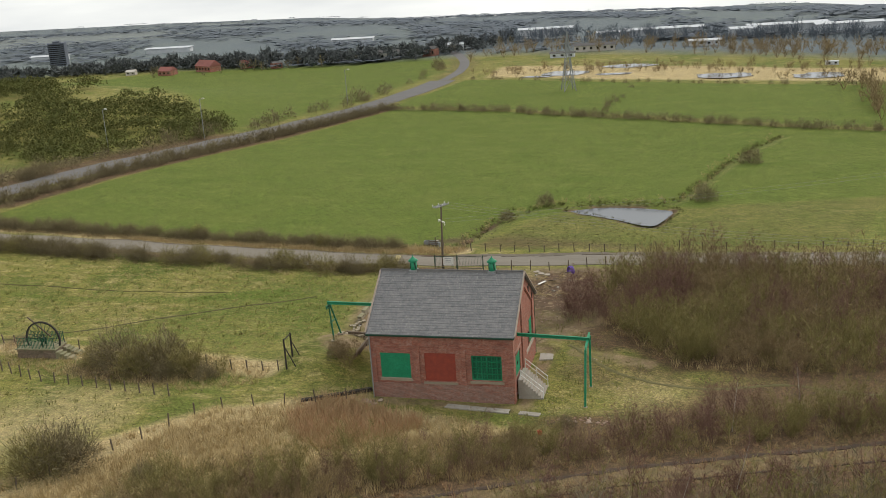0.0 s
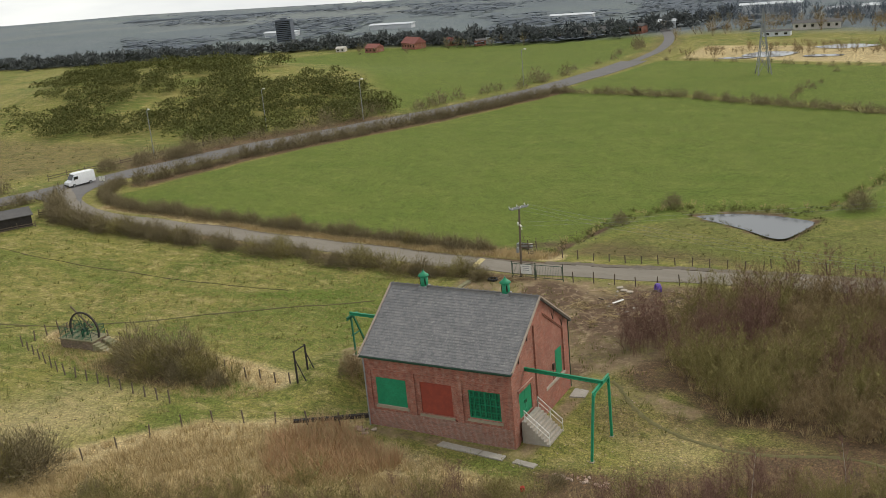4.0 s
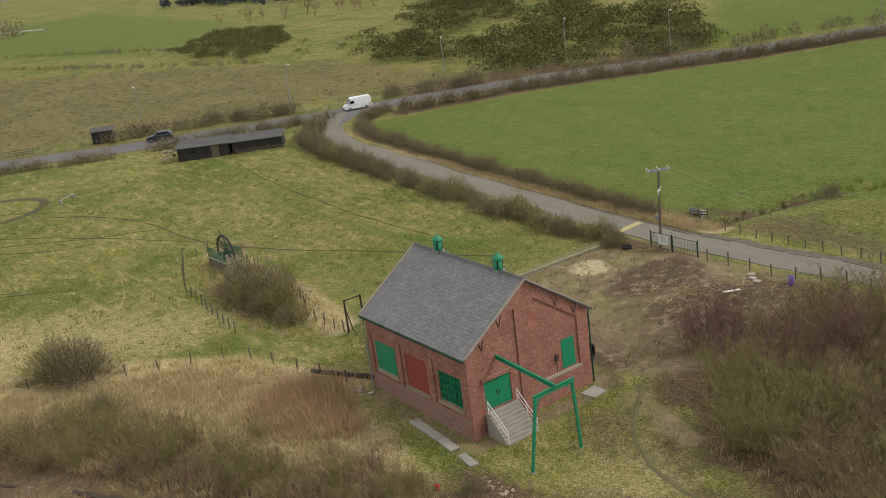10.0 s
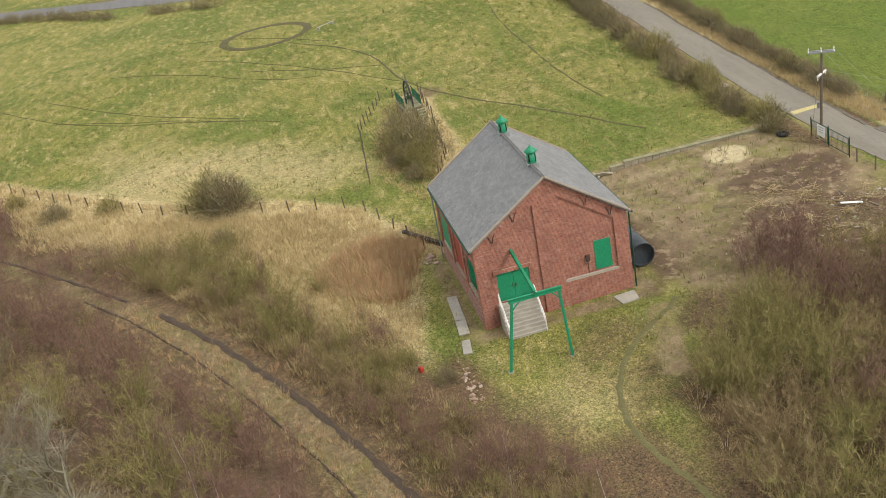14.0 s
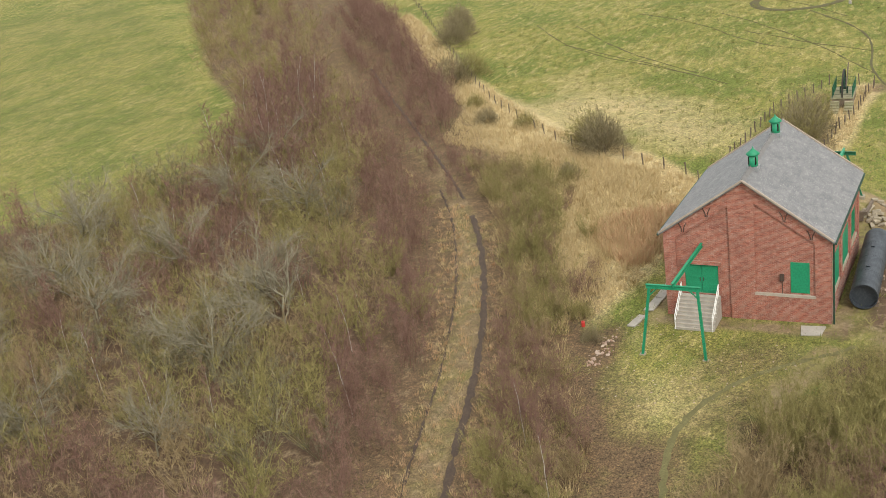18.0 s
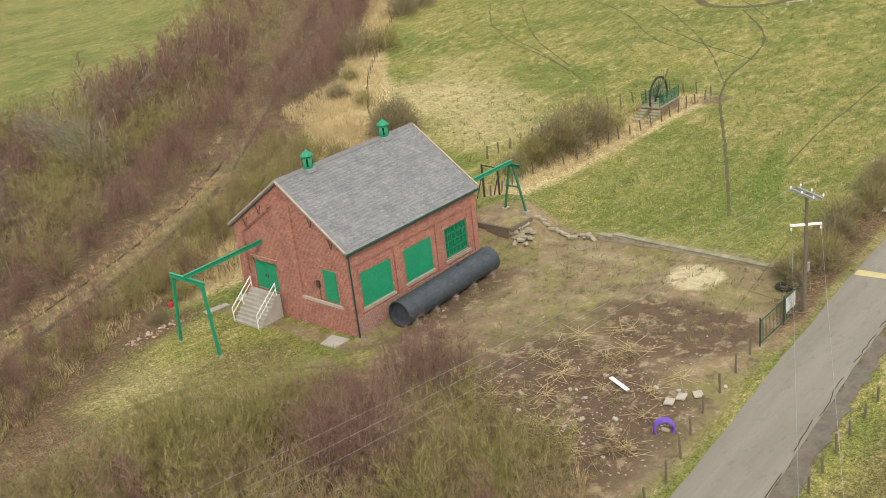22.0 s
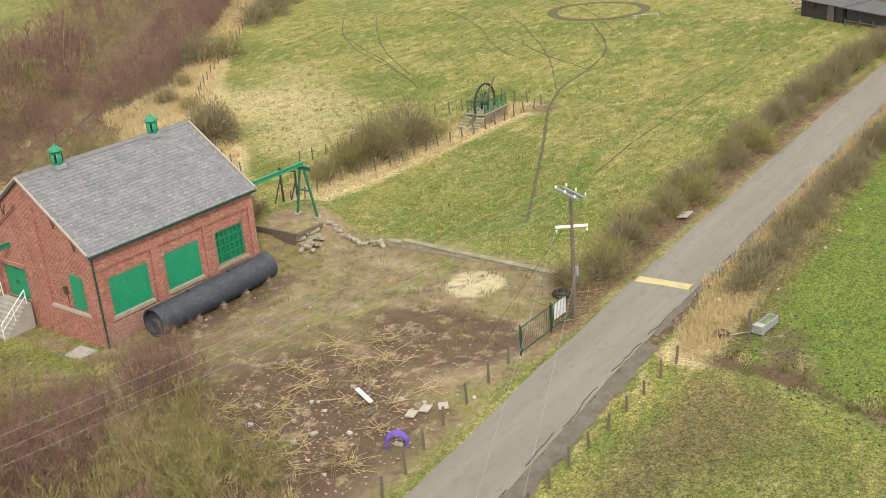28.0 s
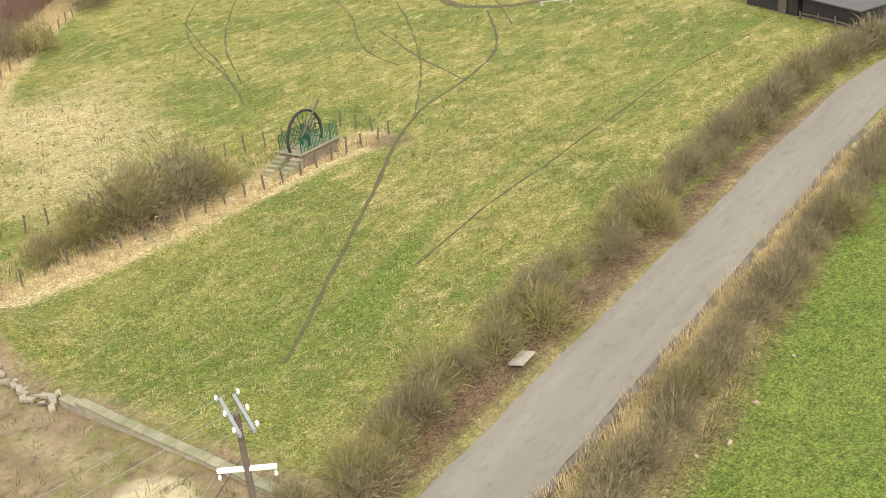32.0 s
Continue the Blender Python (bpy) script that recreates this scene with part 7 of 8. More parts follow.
for x, y, s, olive in ((-31.6, -15.4, 1.6, 0), (-33.6, -17.4, 1.65, 1), (-32.8, -16.2, 1.7, 0), (-24.9, -16.4, 0.75, 0), (-39.0, -26.8, 0.85, 1), (-40.2, -32.0, 0.95, 0), (-46.5, -36.5, 0.8, 1), (-56, -44.4, 2.0, 0), (-59.5, -43.0, 1.6, 1), (-74, -53, 1.7, 0), (-79, -54.5, 1.9, 0), (-86, -58, 1.5, 0),
                       (-28.6, 1.4, 0.75, 0), (-31.0, 2.0, 1.2, 1), (-33.4, 2.7, 1.8, 0), (-35.4, 1.6, 1.5, 1), (-37.8, 2.4, 1.9, 0), (-40.2, 2.9, 1.2, 1), (-32.2, 0.8, 0.9, 0),
                       (-98.6, 59, 1.2, 0), (-95.6, 63.5, 1.1, 0), (-92.6, 68, 1.0, 0), (-91.4, 70.4, 1.45, 0), (-106.5, 42.5, 1.2, 0), (-113.5, 33, 1.3, 0), (-110.5, 37, 1.1, 0), (-17.4, 5.2, 0.7, 0), (20.6, 83, 1.1, 0), (14.2, 62.4, 1.1, 0), (-6.8, 60.5, 0.8, 0), (-10.8, 53, 0.7, 0), (-31.0, 38.9, 0.75, 1), (4.5, -3.6, 0.5, 0), (1.2, -5.6, 0.6, 1), (-48, 39.6, 0.9, 1), (-20.5, 31.0, 1.0, 1), (-33, 31.4, 1.0, 1), (-44, 31.4, 1.05, 1)):
    ob = new("bush", (rb2 if olive else rb)[rnd.integers(2)])
    ob.matrix_basis = pose(x, y, float(land(x, y)), 0, 0, rnd.uniform(0, 360)) @ Matrix.Diagonal((s, s, s, 1))
    tagged(ob, "rounded bare olive-brown bush in rough grass" if olive else "rounded bare brown thorn bush in rough grass", "bush", "bushes in the pasture")

# gorse on the mound
gorse_t = [leafy(400 + i, 1.5, 1.5, 6, 52, 0.15) for i in range(5)]
MOUND = [(-166, 95), (-142, 81), (-127, 83), (-108, 83), (-97, 79), (-88, 79), (-80, 87), (-75, 97), (-80, 118), (-94, 130), (-113, 140), (-150, 152), (-190, 150), (-182, 120)]
MOUND_B = [(-226, 71), (-240, 84), (-264, 102), (-250, 117), (-199, 92), (-180, 73), (-201, 69)]
patchy = lambda x, y, r: np.array([noise.noise(Vector((a * 0.07, b * 0.09, 0.4))) for a, b in zip(x, y)]) > -0.25
merged("gorse_thicket", gorse_t, scatter(MOUND, 3.1, 71, [(MAIN_ROAD, 7)], patchy), GORSE, "dense dark green gorse over a grassy mound", "gorse", 71, (0.8, 2.2))
merged("gorse_thicket", gorse_t, scatter(MOUND_B, 3.2, 72), GORSE, "dark gorse patch on the rough hillside", "gorse", 72, (0.9, 1.5))
for x, y, s in ((-114, 93, 1.0), (-150, 84, 1.2), (-163, 88, 1.0), (-168, 94, 1.2), (-74, -61.5, 0.55), (-92, -77, 0.9), (-90, -79, 0.8), (-172, 82, 1.1), (-190, 92, 1.0)):
    v, t = gorse_t[0]
    ob = tagged(quick("gorse_bush", v, t, GORSE), "single dark green gorse bush", "gorse", "single gorse bushes")
    ob.matrix_basis = pose(x, y, float(land(x, y)), 0, 0, rnd.uniform(0, 360)) @ Matrix.Diagonal((s, s, s, 1))

# dead grass and green tufts
straw_t = [tuft(500 + i, 26, 0.75, 0.8, 0.018) for i in range(6)]
green_t = [tuft(520 + i, 16, 0.32, 0.8, 0.02) for i in range(6)]
merged("dead_grass", straw_t, scatter(STRAW_S, 0.62, 81, [(WFENCE, 0.3)]), STRAWBLADE, "tall straw-coloured dead grass", "grass", 81, (0.6, 1.2))
RED_G = [(-18.5, -4.5), (-15.5, -0.8), (-9, -3.2), (-6.5, -4.6), (-9, -7), (-12.5, -10), (-16, -9)]
merged("russet_grass", straw_t, scatter(RED_G, 0.45, 82), REDGRASS, "tall russet dead stems", "grass", 82, (0.8, 1.5))
merged("scrub_grass", straw_t, scatter(SOUTH_WOOD, 0.85, 83, AV), STRAWBLADE, "dead grass among the scrub", "grass", 83, (0.5, 1.1))
merged("scrub_grass", straw_t, scatter(EAST_WOOD, 1.1, 84, [(FOOT, 0.6)]), STRAWBLADE, "dead grass among the scrub", "grass", 84, (0.6, 1.2))
merged("slope_grass", straw_t, scatter(SLOPE, 0.6, 90), STRAWBLADE, "pale dead grass over the slope", "grass", 90, (0.6, 1.2))
merged("track_grass", straw_t, scatter([(34, 3), (24, -2.5), (12, -6.5), (0, -12), (-14, -19.5), (-18, -25), (-14, -26), (2, -18), (13, -13.5), (24, -9.5), (34, -5)], 1.15, 85, [(RUT, 0.42)], lambda x, y, r: to_line(x, y, CORRIDOR) < 2.6), STRAWBLADE, "flattened dead grass along the old trackbed", "grass", 85, (0.35, 0.75))
merged("track_grass", straw_t, scatter([(34, 3), (24, -2.5), (12, -6.5), (0, -12), (-14, -19.5), (-18, -25), (-14, -26), (2, -18), (13, -13.5), (24, -9.5), (34, -5)], 1.0, 185, [(RUT, 0.42)], lambda x, y, r: to_line(x, y, CORRIDOR) < 2.6), REDGRASS, "russet dead stems along the old trackbed", "grass", 185, (0.35, 0.75))
merged("verge_grass", straw_t, scatter([(-13, 38.6), (-30, 37.2), (-48, 37), (-62, 37.2), (-80, 39.4), (-80, 41), (-60, 39), (-48, 39.2), (-30, 40.4), (-13, 40.9)], 0.5, 86), STRAWBLADE, "pale dead grass on the lane verge", "grass", 86, (0.35, 0.75))
merged("verge_reeds", straw_t, scatter([(-21, 37.1), (-42, 36.9), (-56, 36.9), (-56, 38.0), (-42, 38.2), (-21, 38.7)], 0.42, 186), STRAWBLADE, "tan dead reeds between the lane and hedge", "grass", 186, (0.5, 0.95))
merged("verge_reeds", straw_t, scatter([(-22, 37.4), (-15.2, 38.0), (-14.2, 39.6), (-15.5, 40.6), (-18, 40.4), (-22, 39.4)], 0.4, 187), STRAWBLADE, "matted dead stems on the lane verge", "grass", 187, (0.5, 1.0))
merged("enclosure_grass", straw_t, scatter([(-23, 1), (-23, 4.5), (-31, 6.2), (-44, 7), (-53, 7), (-52, 2.6), (-44, 0), (-30, -2)], 0.6, 87), STRAWBLADE, "pale rough grass in the enclosure", "grass", 87, (0.4, 0.9))
merged("yard_grass", green_t, scatter([(-14, 12.5), (-19, 12), (-19, 30), (-10, 31.5), (-2, 22), (5, 14), (10, 9), (6, -4), (1, -5), (-13, -2), (-16, 4)], 1.15, 88, [([(0, 0), (0, 10.8), (-12.5, 10.8), (-12.5, 0), (0, 0)], 0.6)], lambda x, y, r: ~((x > -12.7) & (x < 0.2) & (y > -0.2) & (y < 11))), GREENBLADE, "rough green tufts round the house", "grass", 88, (0.6, 1.3))
merged("pasture_tufts", green_t, scatter([(-20, 11), (-20, 29.5), (-52, 30), (-70, 32), (-84, 36), (-88, 20), (-95, -20), (-80, -50), (-52, -36), (-30, -8), (-27, 3), (-54, 8.5)], 1.5, 89, [(p, 0.4) for p in PATHS]), GREENBLADE, "scattered coarse tufts across the pasture", "grass", 89, (0.6, 1.5))

# small rubble, sticks and brash on the cleared ground
chip_v = np.array([(0.5, 0, 0), (-0.5, 0.1, 0), (0, 0.4, 0.05), (0.05, -0.4, 0), (0, 0.05, 0.3), (0.1, 0, -0.25)])
chip_t = np.array([(0, 2, 4), (2, 1, 4), (1, 3, 4), (3, 0, 4), (2, 0, 5), (1, 2, 5), (3, 1, 5), (0, 3, 5)])
chips = [(chip_v * np.array([0.16 + 0.03 * i, 0.15, 0.15]), chip_t) for i in range(3)]
CLEARED = [(-9, 20), (-12, 26), (-9, 31), (-4, 33), (6, 33), (7, 27), (4, 21), (3, 15), (-4, 17)]
clear_keep = lambda x, y, r: r.uniform(0, 1, x.shape) < np.clip(1.15 - np.hypot((x - 1) / 7, (y - 28) / 6) * 0.8, 0.06, 1)
merged("small_rubble", chips, scatter(CLEARED, 0.36, 111, (), clear_keep), RUBBLE, "small pale rubble strewn over bare soil", "rubble", 111, (0.2, 1.2))
merged("small_rubble", chips, scatter([(-19, 36.8), (-42, 37.2), (-42, 38), (-18, 40)], 0.9, 112), RUBBLE, "small pale stones strewn in the verge", "rubble", 112, (0.5, 1.3))
merged("small_rubble", chips, scatter([(3, 11), (10, 8), (12, 2), (9, -3.5), (0.5, -3), (0.6, 0), (3, 4)], 0.8, 113), RUBBLE, "small pale stones strewn by the steps", "rubble", 113, (0.4, 1.0))
for x, y, a_ in ((-21.0, 37.6, 20), (-20.7, 38.4, 70), (-20.2, 38.0, 130), (-19.5, 38.7, 10), (-17.2, 38.8, 40)):
    bag = new("litter_scrap", STONES[int(a_) % 8])
    bag.matrix_basis = pose(x, y, float(land(x, y)) + 0.35, a_, 10, a_) @ Matrix.Diagonal((0.3, 0.22, 0.16, 1))
    tagged(bag, "pale scrap of rubbish caught in verge grass", "litter", "verge litter")
flat = [(v * np.array([1.3, 1.1, 0.5]), t) for v, t in chips]
merged("asphalt_fragments", flat, scatter([(-14, 36.9), (16, 38.7), (16, 39.6), (-14, 37.7)], 0.42, 114, (), lambda x, y, r: r.uniform(0, 1, x.shape) < 0.6), WORNEDGE, "broken asphalt fragments in the muddy verge", "rubble", 114, (0.6, 1.9))
TRODDEN = [(-20.5, 41.3), (-15, 40.8), (-12.6, 44), (-10, 49), (-8.6, 54), (-11, 55.5), (-14, 51), (-17.5, 46.5), (-21, 45.5)]
merged("mud_clods", chips, scatter(TRODDEN, 0.42, 115, (), lambda x, y, r: r.uniform(0, 1, x.shape) < 0.7), MUDDARK, "dark mud clods trodden up by the ditch", "soil", 115, (0.5, 1.3))
merged("soil_casts", chips, scatter(ROUGH_S, 1.25, 116, (), lambda x, y, r: r.uniform(0, 1, x.shape) < 0.5), MUDDARK, "small dark soil casts in tussocky grass", "soil", 116, (0.6, 1.5))
stick = Twigs(77)
for _ in range(26):
    a_ = stick.rnd.uniform(0, 6.28)
    stick.limb((stick.rnd.normal(0, 0.35), stick.rnd.normal(0, 0.35), stick.rnd.uniform(0.03, 0.25)), (math.cos(a_), math.sin(a_), stick.rnd.normal(0, 0.12)), stick.rnd.uniform(0.5, 1.4), 0.02, 0.008, 2, 0.1)
brash = [stick.arrays()]
merged("brash", brash, np.array([(-5.8, 26.4), (-4.6, 25.8), (-3.4, 27.2), (-1.8, 24.6), (0.5, 25.2), (-6, 23), (2.8, 26.5), (-2.6, 29.6), (-4.4, 30.4), (-0.4, 30.5), (-3, 22.8), (1.8, 22.6), (4, 29.5), (-7.6, 24.8), (1.6, 29.8), (3.4, 28.2), (-1.6, 27.4), (2.4, 31.2)]), STRAWBLADE, "cut sticks and brash on the cleared ground", "brash", 78, (0.6, 1.2))
merged("brash", brash, np.array([(-5.2, 27), (-4, 26.6), (-2.4, 26.0), (1.5, 24), (-1, 28.6), (3, 31), (-14.6, 31.2), (-17, 31.4)]), TWIG_BROWN, "dark cut brash on the cleared ground", "brash", 79, (0.7, 1.4))
merged("pasture_tufts", green_t, scatter([(-21, 11), (-20, 29.5), (-52, 30), (-60, 20), (-55, 10), (-30, 7)], 0.8, 121, [(p, 0.3) for p in PATHS]), STRAWBLADE, "small pale dead tufts across the pasture", "grass", 121, (0.35, 0.8))
merged("pasture_tufts", green_t, scatter([(-13, 41.5), (-9, 50), (2, 57), (14, 50), (30, 47), (30, 42.5), (-10, 41.2)], 1.0, 122, [(POND + POND[:1], 0.6)], lambda x, y, r: ~inside(x, y, POND)), RUSH, "small dark coarse tufts in the rough field", "grass", 122, (0.4, 0.8))

lip = np.random.default_rng(66)
merged("ditch_rushes", straw_t, np.array([(x + lip.normal(0, 0.55), y + lip.normal(0, 0.55)) for x, y, _ in along(DITCH, 0.24) if lip.uniform() < 0.75]), RUSH, "dark rushes filling the wet field ditch", "grass", 126, (0.35, 0.85))
merged("ditch_rushes", straw_t, np.array([(x + lip.normal(0, 0.25), y + lip.normal(0, 0.25)) for x, y, _ in along([(3.3 + (x - 3.3) * 1.12, 55.6 + (y - 55.6) * 1.14) for x, y in POND + POND[:1]], 0.3) if lip.uniform() < 0.6]), RUSH, "dark rushes round the pond", "grass", 127, (0.3, 0.7))
merged("rush_tufts", green_t, scatter([(-22, 11), (-22, 28), (-52, 29), (-70, 31), (-84, 34), (-92, 10), (-110, -10), (-100, -40), (-80, -50), (-52, -36), (-34, -12), (-30, -2), (-54, 1)], 1.9, 123, [(p, 0.4) for p in PATHS], lambda x, y, r: np.sin(x * 0.21 + np.sin(y * 0.17) * 2) + r.normal(0, 0.7, x.shape) > 0.1), RUSH, "small dark rush tufts across the pasture", "grass", 123, (0.4, 1.0))
merged("rush_tufts", green_t, scatter([(-122, 12), (-108, 45), (-105, 75), (-140, 78), (-200, 60), (-280, 20), (-230, -40), (-150, -30)], 3.2, 124), RUSH, "dark rush tufts in the rough hill pasture", "grass", 124, (0.7, 1.6))

# ==== sheds, vehicles and lamps by the main road ====
ROOFING = worn("weathered_felt_roof", (0.115, 0.108, 0.104), (0.07, 0.067, 0.064), 0.7, 8, 0.9)


def shed(name, at, turn, lx, ly, h, rise, label):
    top = thing(name, label, "shed", at, turn)
    for sx, sy, a, b in ((0, -1, lx, 0), (0, 1, lx, 0)):
        n = int(lx / 0.6)
        for k in range(n):
            x0 = -lx / 2 + k * lx / n
            part("wall_board", boxes((x0 + 0.01, sy * ly / 2 - 0.04, -0.3, x0 + lx / n - 0.01, sy * ly / 2 + 0.04, h + (rise if sy > 0 else 0))), DARKWOOD, top)
    for s in (-1, 1):
        bm = bmesh.new()
        x = s * lx / 2
        hexa(bm, [(x - 0.05, -ly / 2, -0.3), (x + 0.05, -ly / 2, -0.3), (x + 0.05, ly / 2, -0.3), (x - 0.05, ly / 2, -0.3), (x - 0.05, -ly / 2, h), (x + 0.05, -ly / 2, h), (x + 0.05, ly / 2, h + rise), (x - 0.05, ly / 2, h + rise)])
        part("end_wall", bm, DARKWOOD, top)
    bm = bmesh.new()
    hexa(bm, [(-lx / 2 - 0.3, -ly / 2 - 0.4, h - 0.05), (lx / 2 + 0.3, -ly / 2 - 0.4, h - 0.05), (lx / 2 + 0.3, ly / 2 + 0.3, h + rise + 0.04), (-lx / 2 - 0.3, ly / 2 + 0.3, h + rise + 0.04),
              (-lx / 2 - 0.3, -ly / 2 - 0.4, h + 0.05), (lx / 2 + 0.3, -ly / 2 - 0.4, h + 0.05), (lx / 2 + 0.3, ly / 2 + 0.3, h + rise + 0.14), (-lx / 2 - 0.3, ly / 2 + 0.3, h + rise + 0.14)])
    part("roof", bm, ROOFING, top, "weathered grey felt roof")
    return top


gz = float(land(-89, 26))
a_shed = shed("stable_shed", (-90.8, 21.9, gz), 55, 7.2, 3.2, 1.7, 0.35, "long dark timber stable shed with felt roof")
part("window", boxes((-2.0, -1.76, 0.9, -1.1, -1.72, 1.5)), GLASS_DARK, a_shed)
part("door", boxes((1.2, -1.77, -0.1, 2.3, -1.72, 1.75)), WOOD, a_shed)
shed("stable_shed", (-86.5, 28.2, gz), 56, 7.0, 3.0, 1.65, 0.3, "dark timber lean-to shed beside the lane")
rs2 = random.Random(8)
for i in range(16):
    ob = new("scrap_lump", STONES[i % 8])
    s = rs2.uniform(0.4, 1.0)
    ob.matrix_basis = pose(-94.0 + rs2.gauss(0, 0.7), 17.2 + rs2.gauss(0, 0.8), gz + rs2.uniform(0.1, 1.2), rs2.uniform(0, 90), 0, rs2.uniform(0, 360)) @ Matrix.Diagonal((s, s, s, 1))
    tagged(ob, "pale scrap lump in a heap by the shed", "scrap", "scrap heap")
shelter = shed("bus_shelter", (-121, 17.2, float(land(-121, 17.2))), 62, 3.2, 1.5, 2.0, 0.25, "small dark roadside shelter")


def wheels(parent, places, r=0.33, w=0.22):
    for x, y in places:
        bm = bmesh.new()
        rod(bm, (x, y - w / 2, r), (x, y + w / 2, r), r, r, 18)
        tyre_ = part("wheel", bm, TYRE, parent)
        bm = bmesh.new()
        rod(bm, (x, y - w / 2 - 0.01, r), (x, y + w / 2 + 0.01, r), r * 0.58, r * 0.58, 14)
        part("rim", bm, GREYPAINT, tyre_)


VANPAINT = worn("white_van_paint", (0.80, 0.81, 0.82), (0.7, 0.71, 0.72), 2, 12, 0.35, bump=0.02, spec=0.5)
CARPAINT = worn("dark_blue_car_paint", (0.02, 0.028, 0.045), (0.03, 0.035, 0.05), 2, 12, 0.3, bump=0.02, spec=0.5)


def loft(sections):
    """A closed body from sections (x, half width, floor, shoulder, roof, roof half width)."""
    bm = bmesh.new()
    rings = []
    for x, w, z0, z1, z2, wr in sections:
        rings.append([bm.verts.new(p) for p in ((x, -w, z0), (x, -w, z1), (x, -wr, z2), (x, wr, z2), (x, w, z1), (x, w, z0))])
    for a, b in zip(rings, rings[1:]):
        for k in range(6):
            bm.faces.new([a[k], a[(k + 1) % 6], b[(k + 1) % 6], b[k]])
    bm.faces.new(rings[0][::-1])
    bm.faces.new(rings[-1])
    bmesh.ops.recalc_face_normals(bm, faces=list(bm.faces))
    return bevelled(bm, 0.04)


vz = float(land(-95.5, 50.2)) + 0.06
van = thing("delivery_van", "white panel van on the main road", "van", (-95.5, 50.2, vz), 255)
van.scale = (0.8, 0.8, 0.8)
part("body", loft([(-2.75, 0.95, 0.35, 1.3, 2.45, 0.85), (0.9, 0.98, 0.35, 1.3, 2.5, 0.88), (1.35, 0.98, 0.35, 1.3, 2.4, 0.86), (2.05, 0.97, 0.35, 1.25, 1.32, 0.9), (2.7, 0.92, 0.35, 0.95, 1.05, 0.85), (2.8, 0.85, 0.4, 0.8, 0.9, 0.78)]), VANPAINT, van)
bm = bmesh.new()
hexa(bm, [(1.42, -0.8, 2.28), (1.42, 0.8, 2.28), (2.02, 0.84, 1.4), (2.02, -0.84, 1.4), (1.47, -0.8, 2.32), (1.47, 0.8, 2.32), (2.08, 0.84, 1.42), (2.08, -0.84, 1.42)])
part("windscreen", bm, GLASS_DARK, van)
for s in (-1, 1):
    part("side_window", boxes((0.75, s * 0.955 - 0.03, 1.42, 1.6, s * 0.955 + 0.03, 1.95)), GLASS_DARK, van)
    part("headlight", boxes((2.62, s * 0.68 - 0.14, 0.82, 2.79, s * 0.68 + 0.14, 0.98)), GREYPAINT, van)
    part("mirror", boxes((1.55, s * 1.08 - 0.08, 1.35, 1.68, s * 1.08 + 0.08, 1.65)), TYRE, van)
part("bumper", boxes((2.7, -0.88, 0.32, 2.86, 0.88, 0.58)), TYRE, van)
wheels(van, [(1.75, -0.9), (1.75, 0.9), (-1.6, -0.9), (-1.6, 0.9)])
car = thing("parked_car", "dark blue hatchback on the main road", "car", (-110.6, 22.8, float(land(-110.6, 22.8)) + 0.06), 242)
part("body", loft([(-2.0, 0.8, 0.3, 0.85, 0.95, 0.72), (-1.85, 0.86, 0.28, 0.95, 1.1, 0.75), (-1.45, 0.87, 0.28, 0.95, 1.42, 0.62), (0.3, 0.87, 0.28, 0.93, 1.44, 0.62), (0.95, 0.87, 0.28, 0.92, 0.98, 0.75), (1.9, 0.82, 0.28, 0.75, 0.82, 0.7), (2.05, 0.75, 0.32, 0.62, 0.7, 0.65)]), CARPAINT, car)
for s in (-1, 1):
    part("side_window", boxes((-1.3, s * 0.755 - 0.05, 0.98, 0.35, s * 0.755 + 0.05, 1.32)), GLASS_DARK, car)
    part("headlight", boxes((1.85, s * 0.55 - 0.14, 0.58, 2.04, s * 0.55 + 0.14, 0.7)), GREYPAINT, car)
wheels(car, [(1.25, -0.8), (1.25, 0.8), (-1.25, -0.8), (-1.25, 0.8)], 0.31, 0.2)

lamp = thing("street_lamp", "slim grey street lamp beside the main road", "street lamp", (-108, 45, float(land(-108, 45))), 0, "street lamps")
part("post", rods(((0, 0, -0.2), (0, 0, 7.6), 0.08, 0.055)), GREYPAINT, lamp)
part("arm", rods(((0, 0, 7.5), (1.0, 0, 7.8), 0.04, 0.035)), GREYPAINT, lamp)
part("lantern", bevelled(boxes((0.85, -0.13, 7.72, 1.5, 0.13, 7.88)), 0.03), WHITE, lamp)
for x, y in ((-100, 71), (-92, 92), (-79, 104.5), (-121, 24), (-140, -4), (-63, 142)):
    copy_thing(lamp, pose(x, y, float(land(x, y)), 0, 0, -30))
fence("roadside_fence", [(-146, -24), (-137, -13), (-128.5, -2), (-123.6, 9)], 2.7, "brown timber rail fence beside the main road", 0, 1.1, 3)
gate = thing("field_gate", "white-topped field gate beside the main road", "gate", (-130.4, -8, float(land(-130.4, -8))), 52)
part("top_rail", boxes((-1.2, -0.05, 1.0, 1.2, 0.05, 1.2)), WHITE, gate)
for x in (-1.15, 1.15):
    part("gate_post", boxes((x - 0.07, -0.07, -0.3, x + 0.07, 0.07, 1.0)), DARKWOOD, gate)
part("lower_rail", boxes((-1.08, -0.03, 0.4, 1.08, 0.03, 0.5)), WOOD, gate)
fence("paddock_rail", [(-86.2, 24.6), (-83.6, 28.4), (-81.6, 31.2)], 2.2, "low pale timber rail in front of the shed", 0, 0.8, 2)
sg = thing("road_sign", "small white road sign on a grey post", "road sign", (-90, 49.5, float(land(-90, 49.5))), 20)
part("post", rods(((0, 0, -0.2), (0, 0, 1.7), 0.04, 0.04)), GREYPAINT, sg)
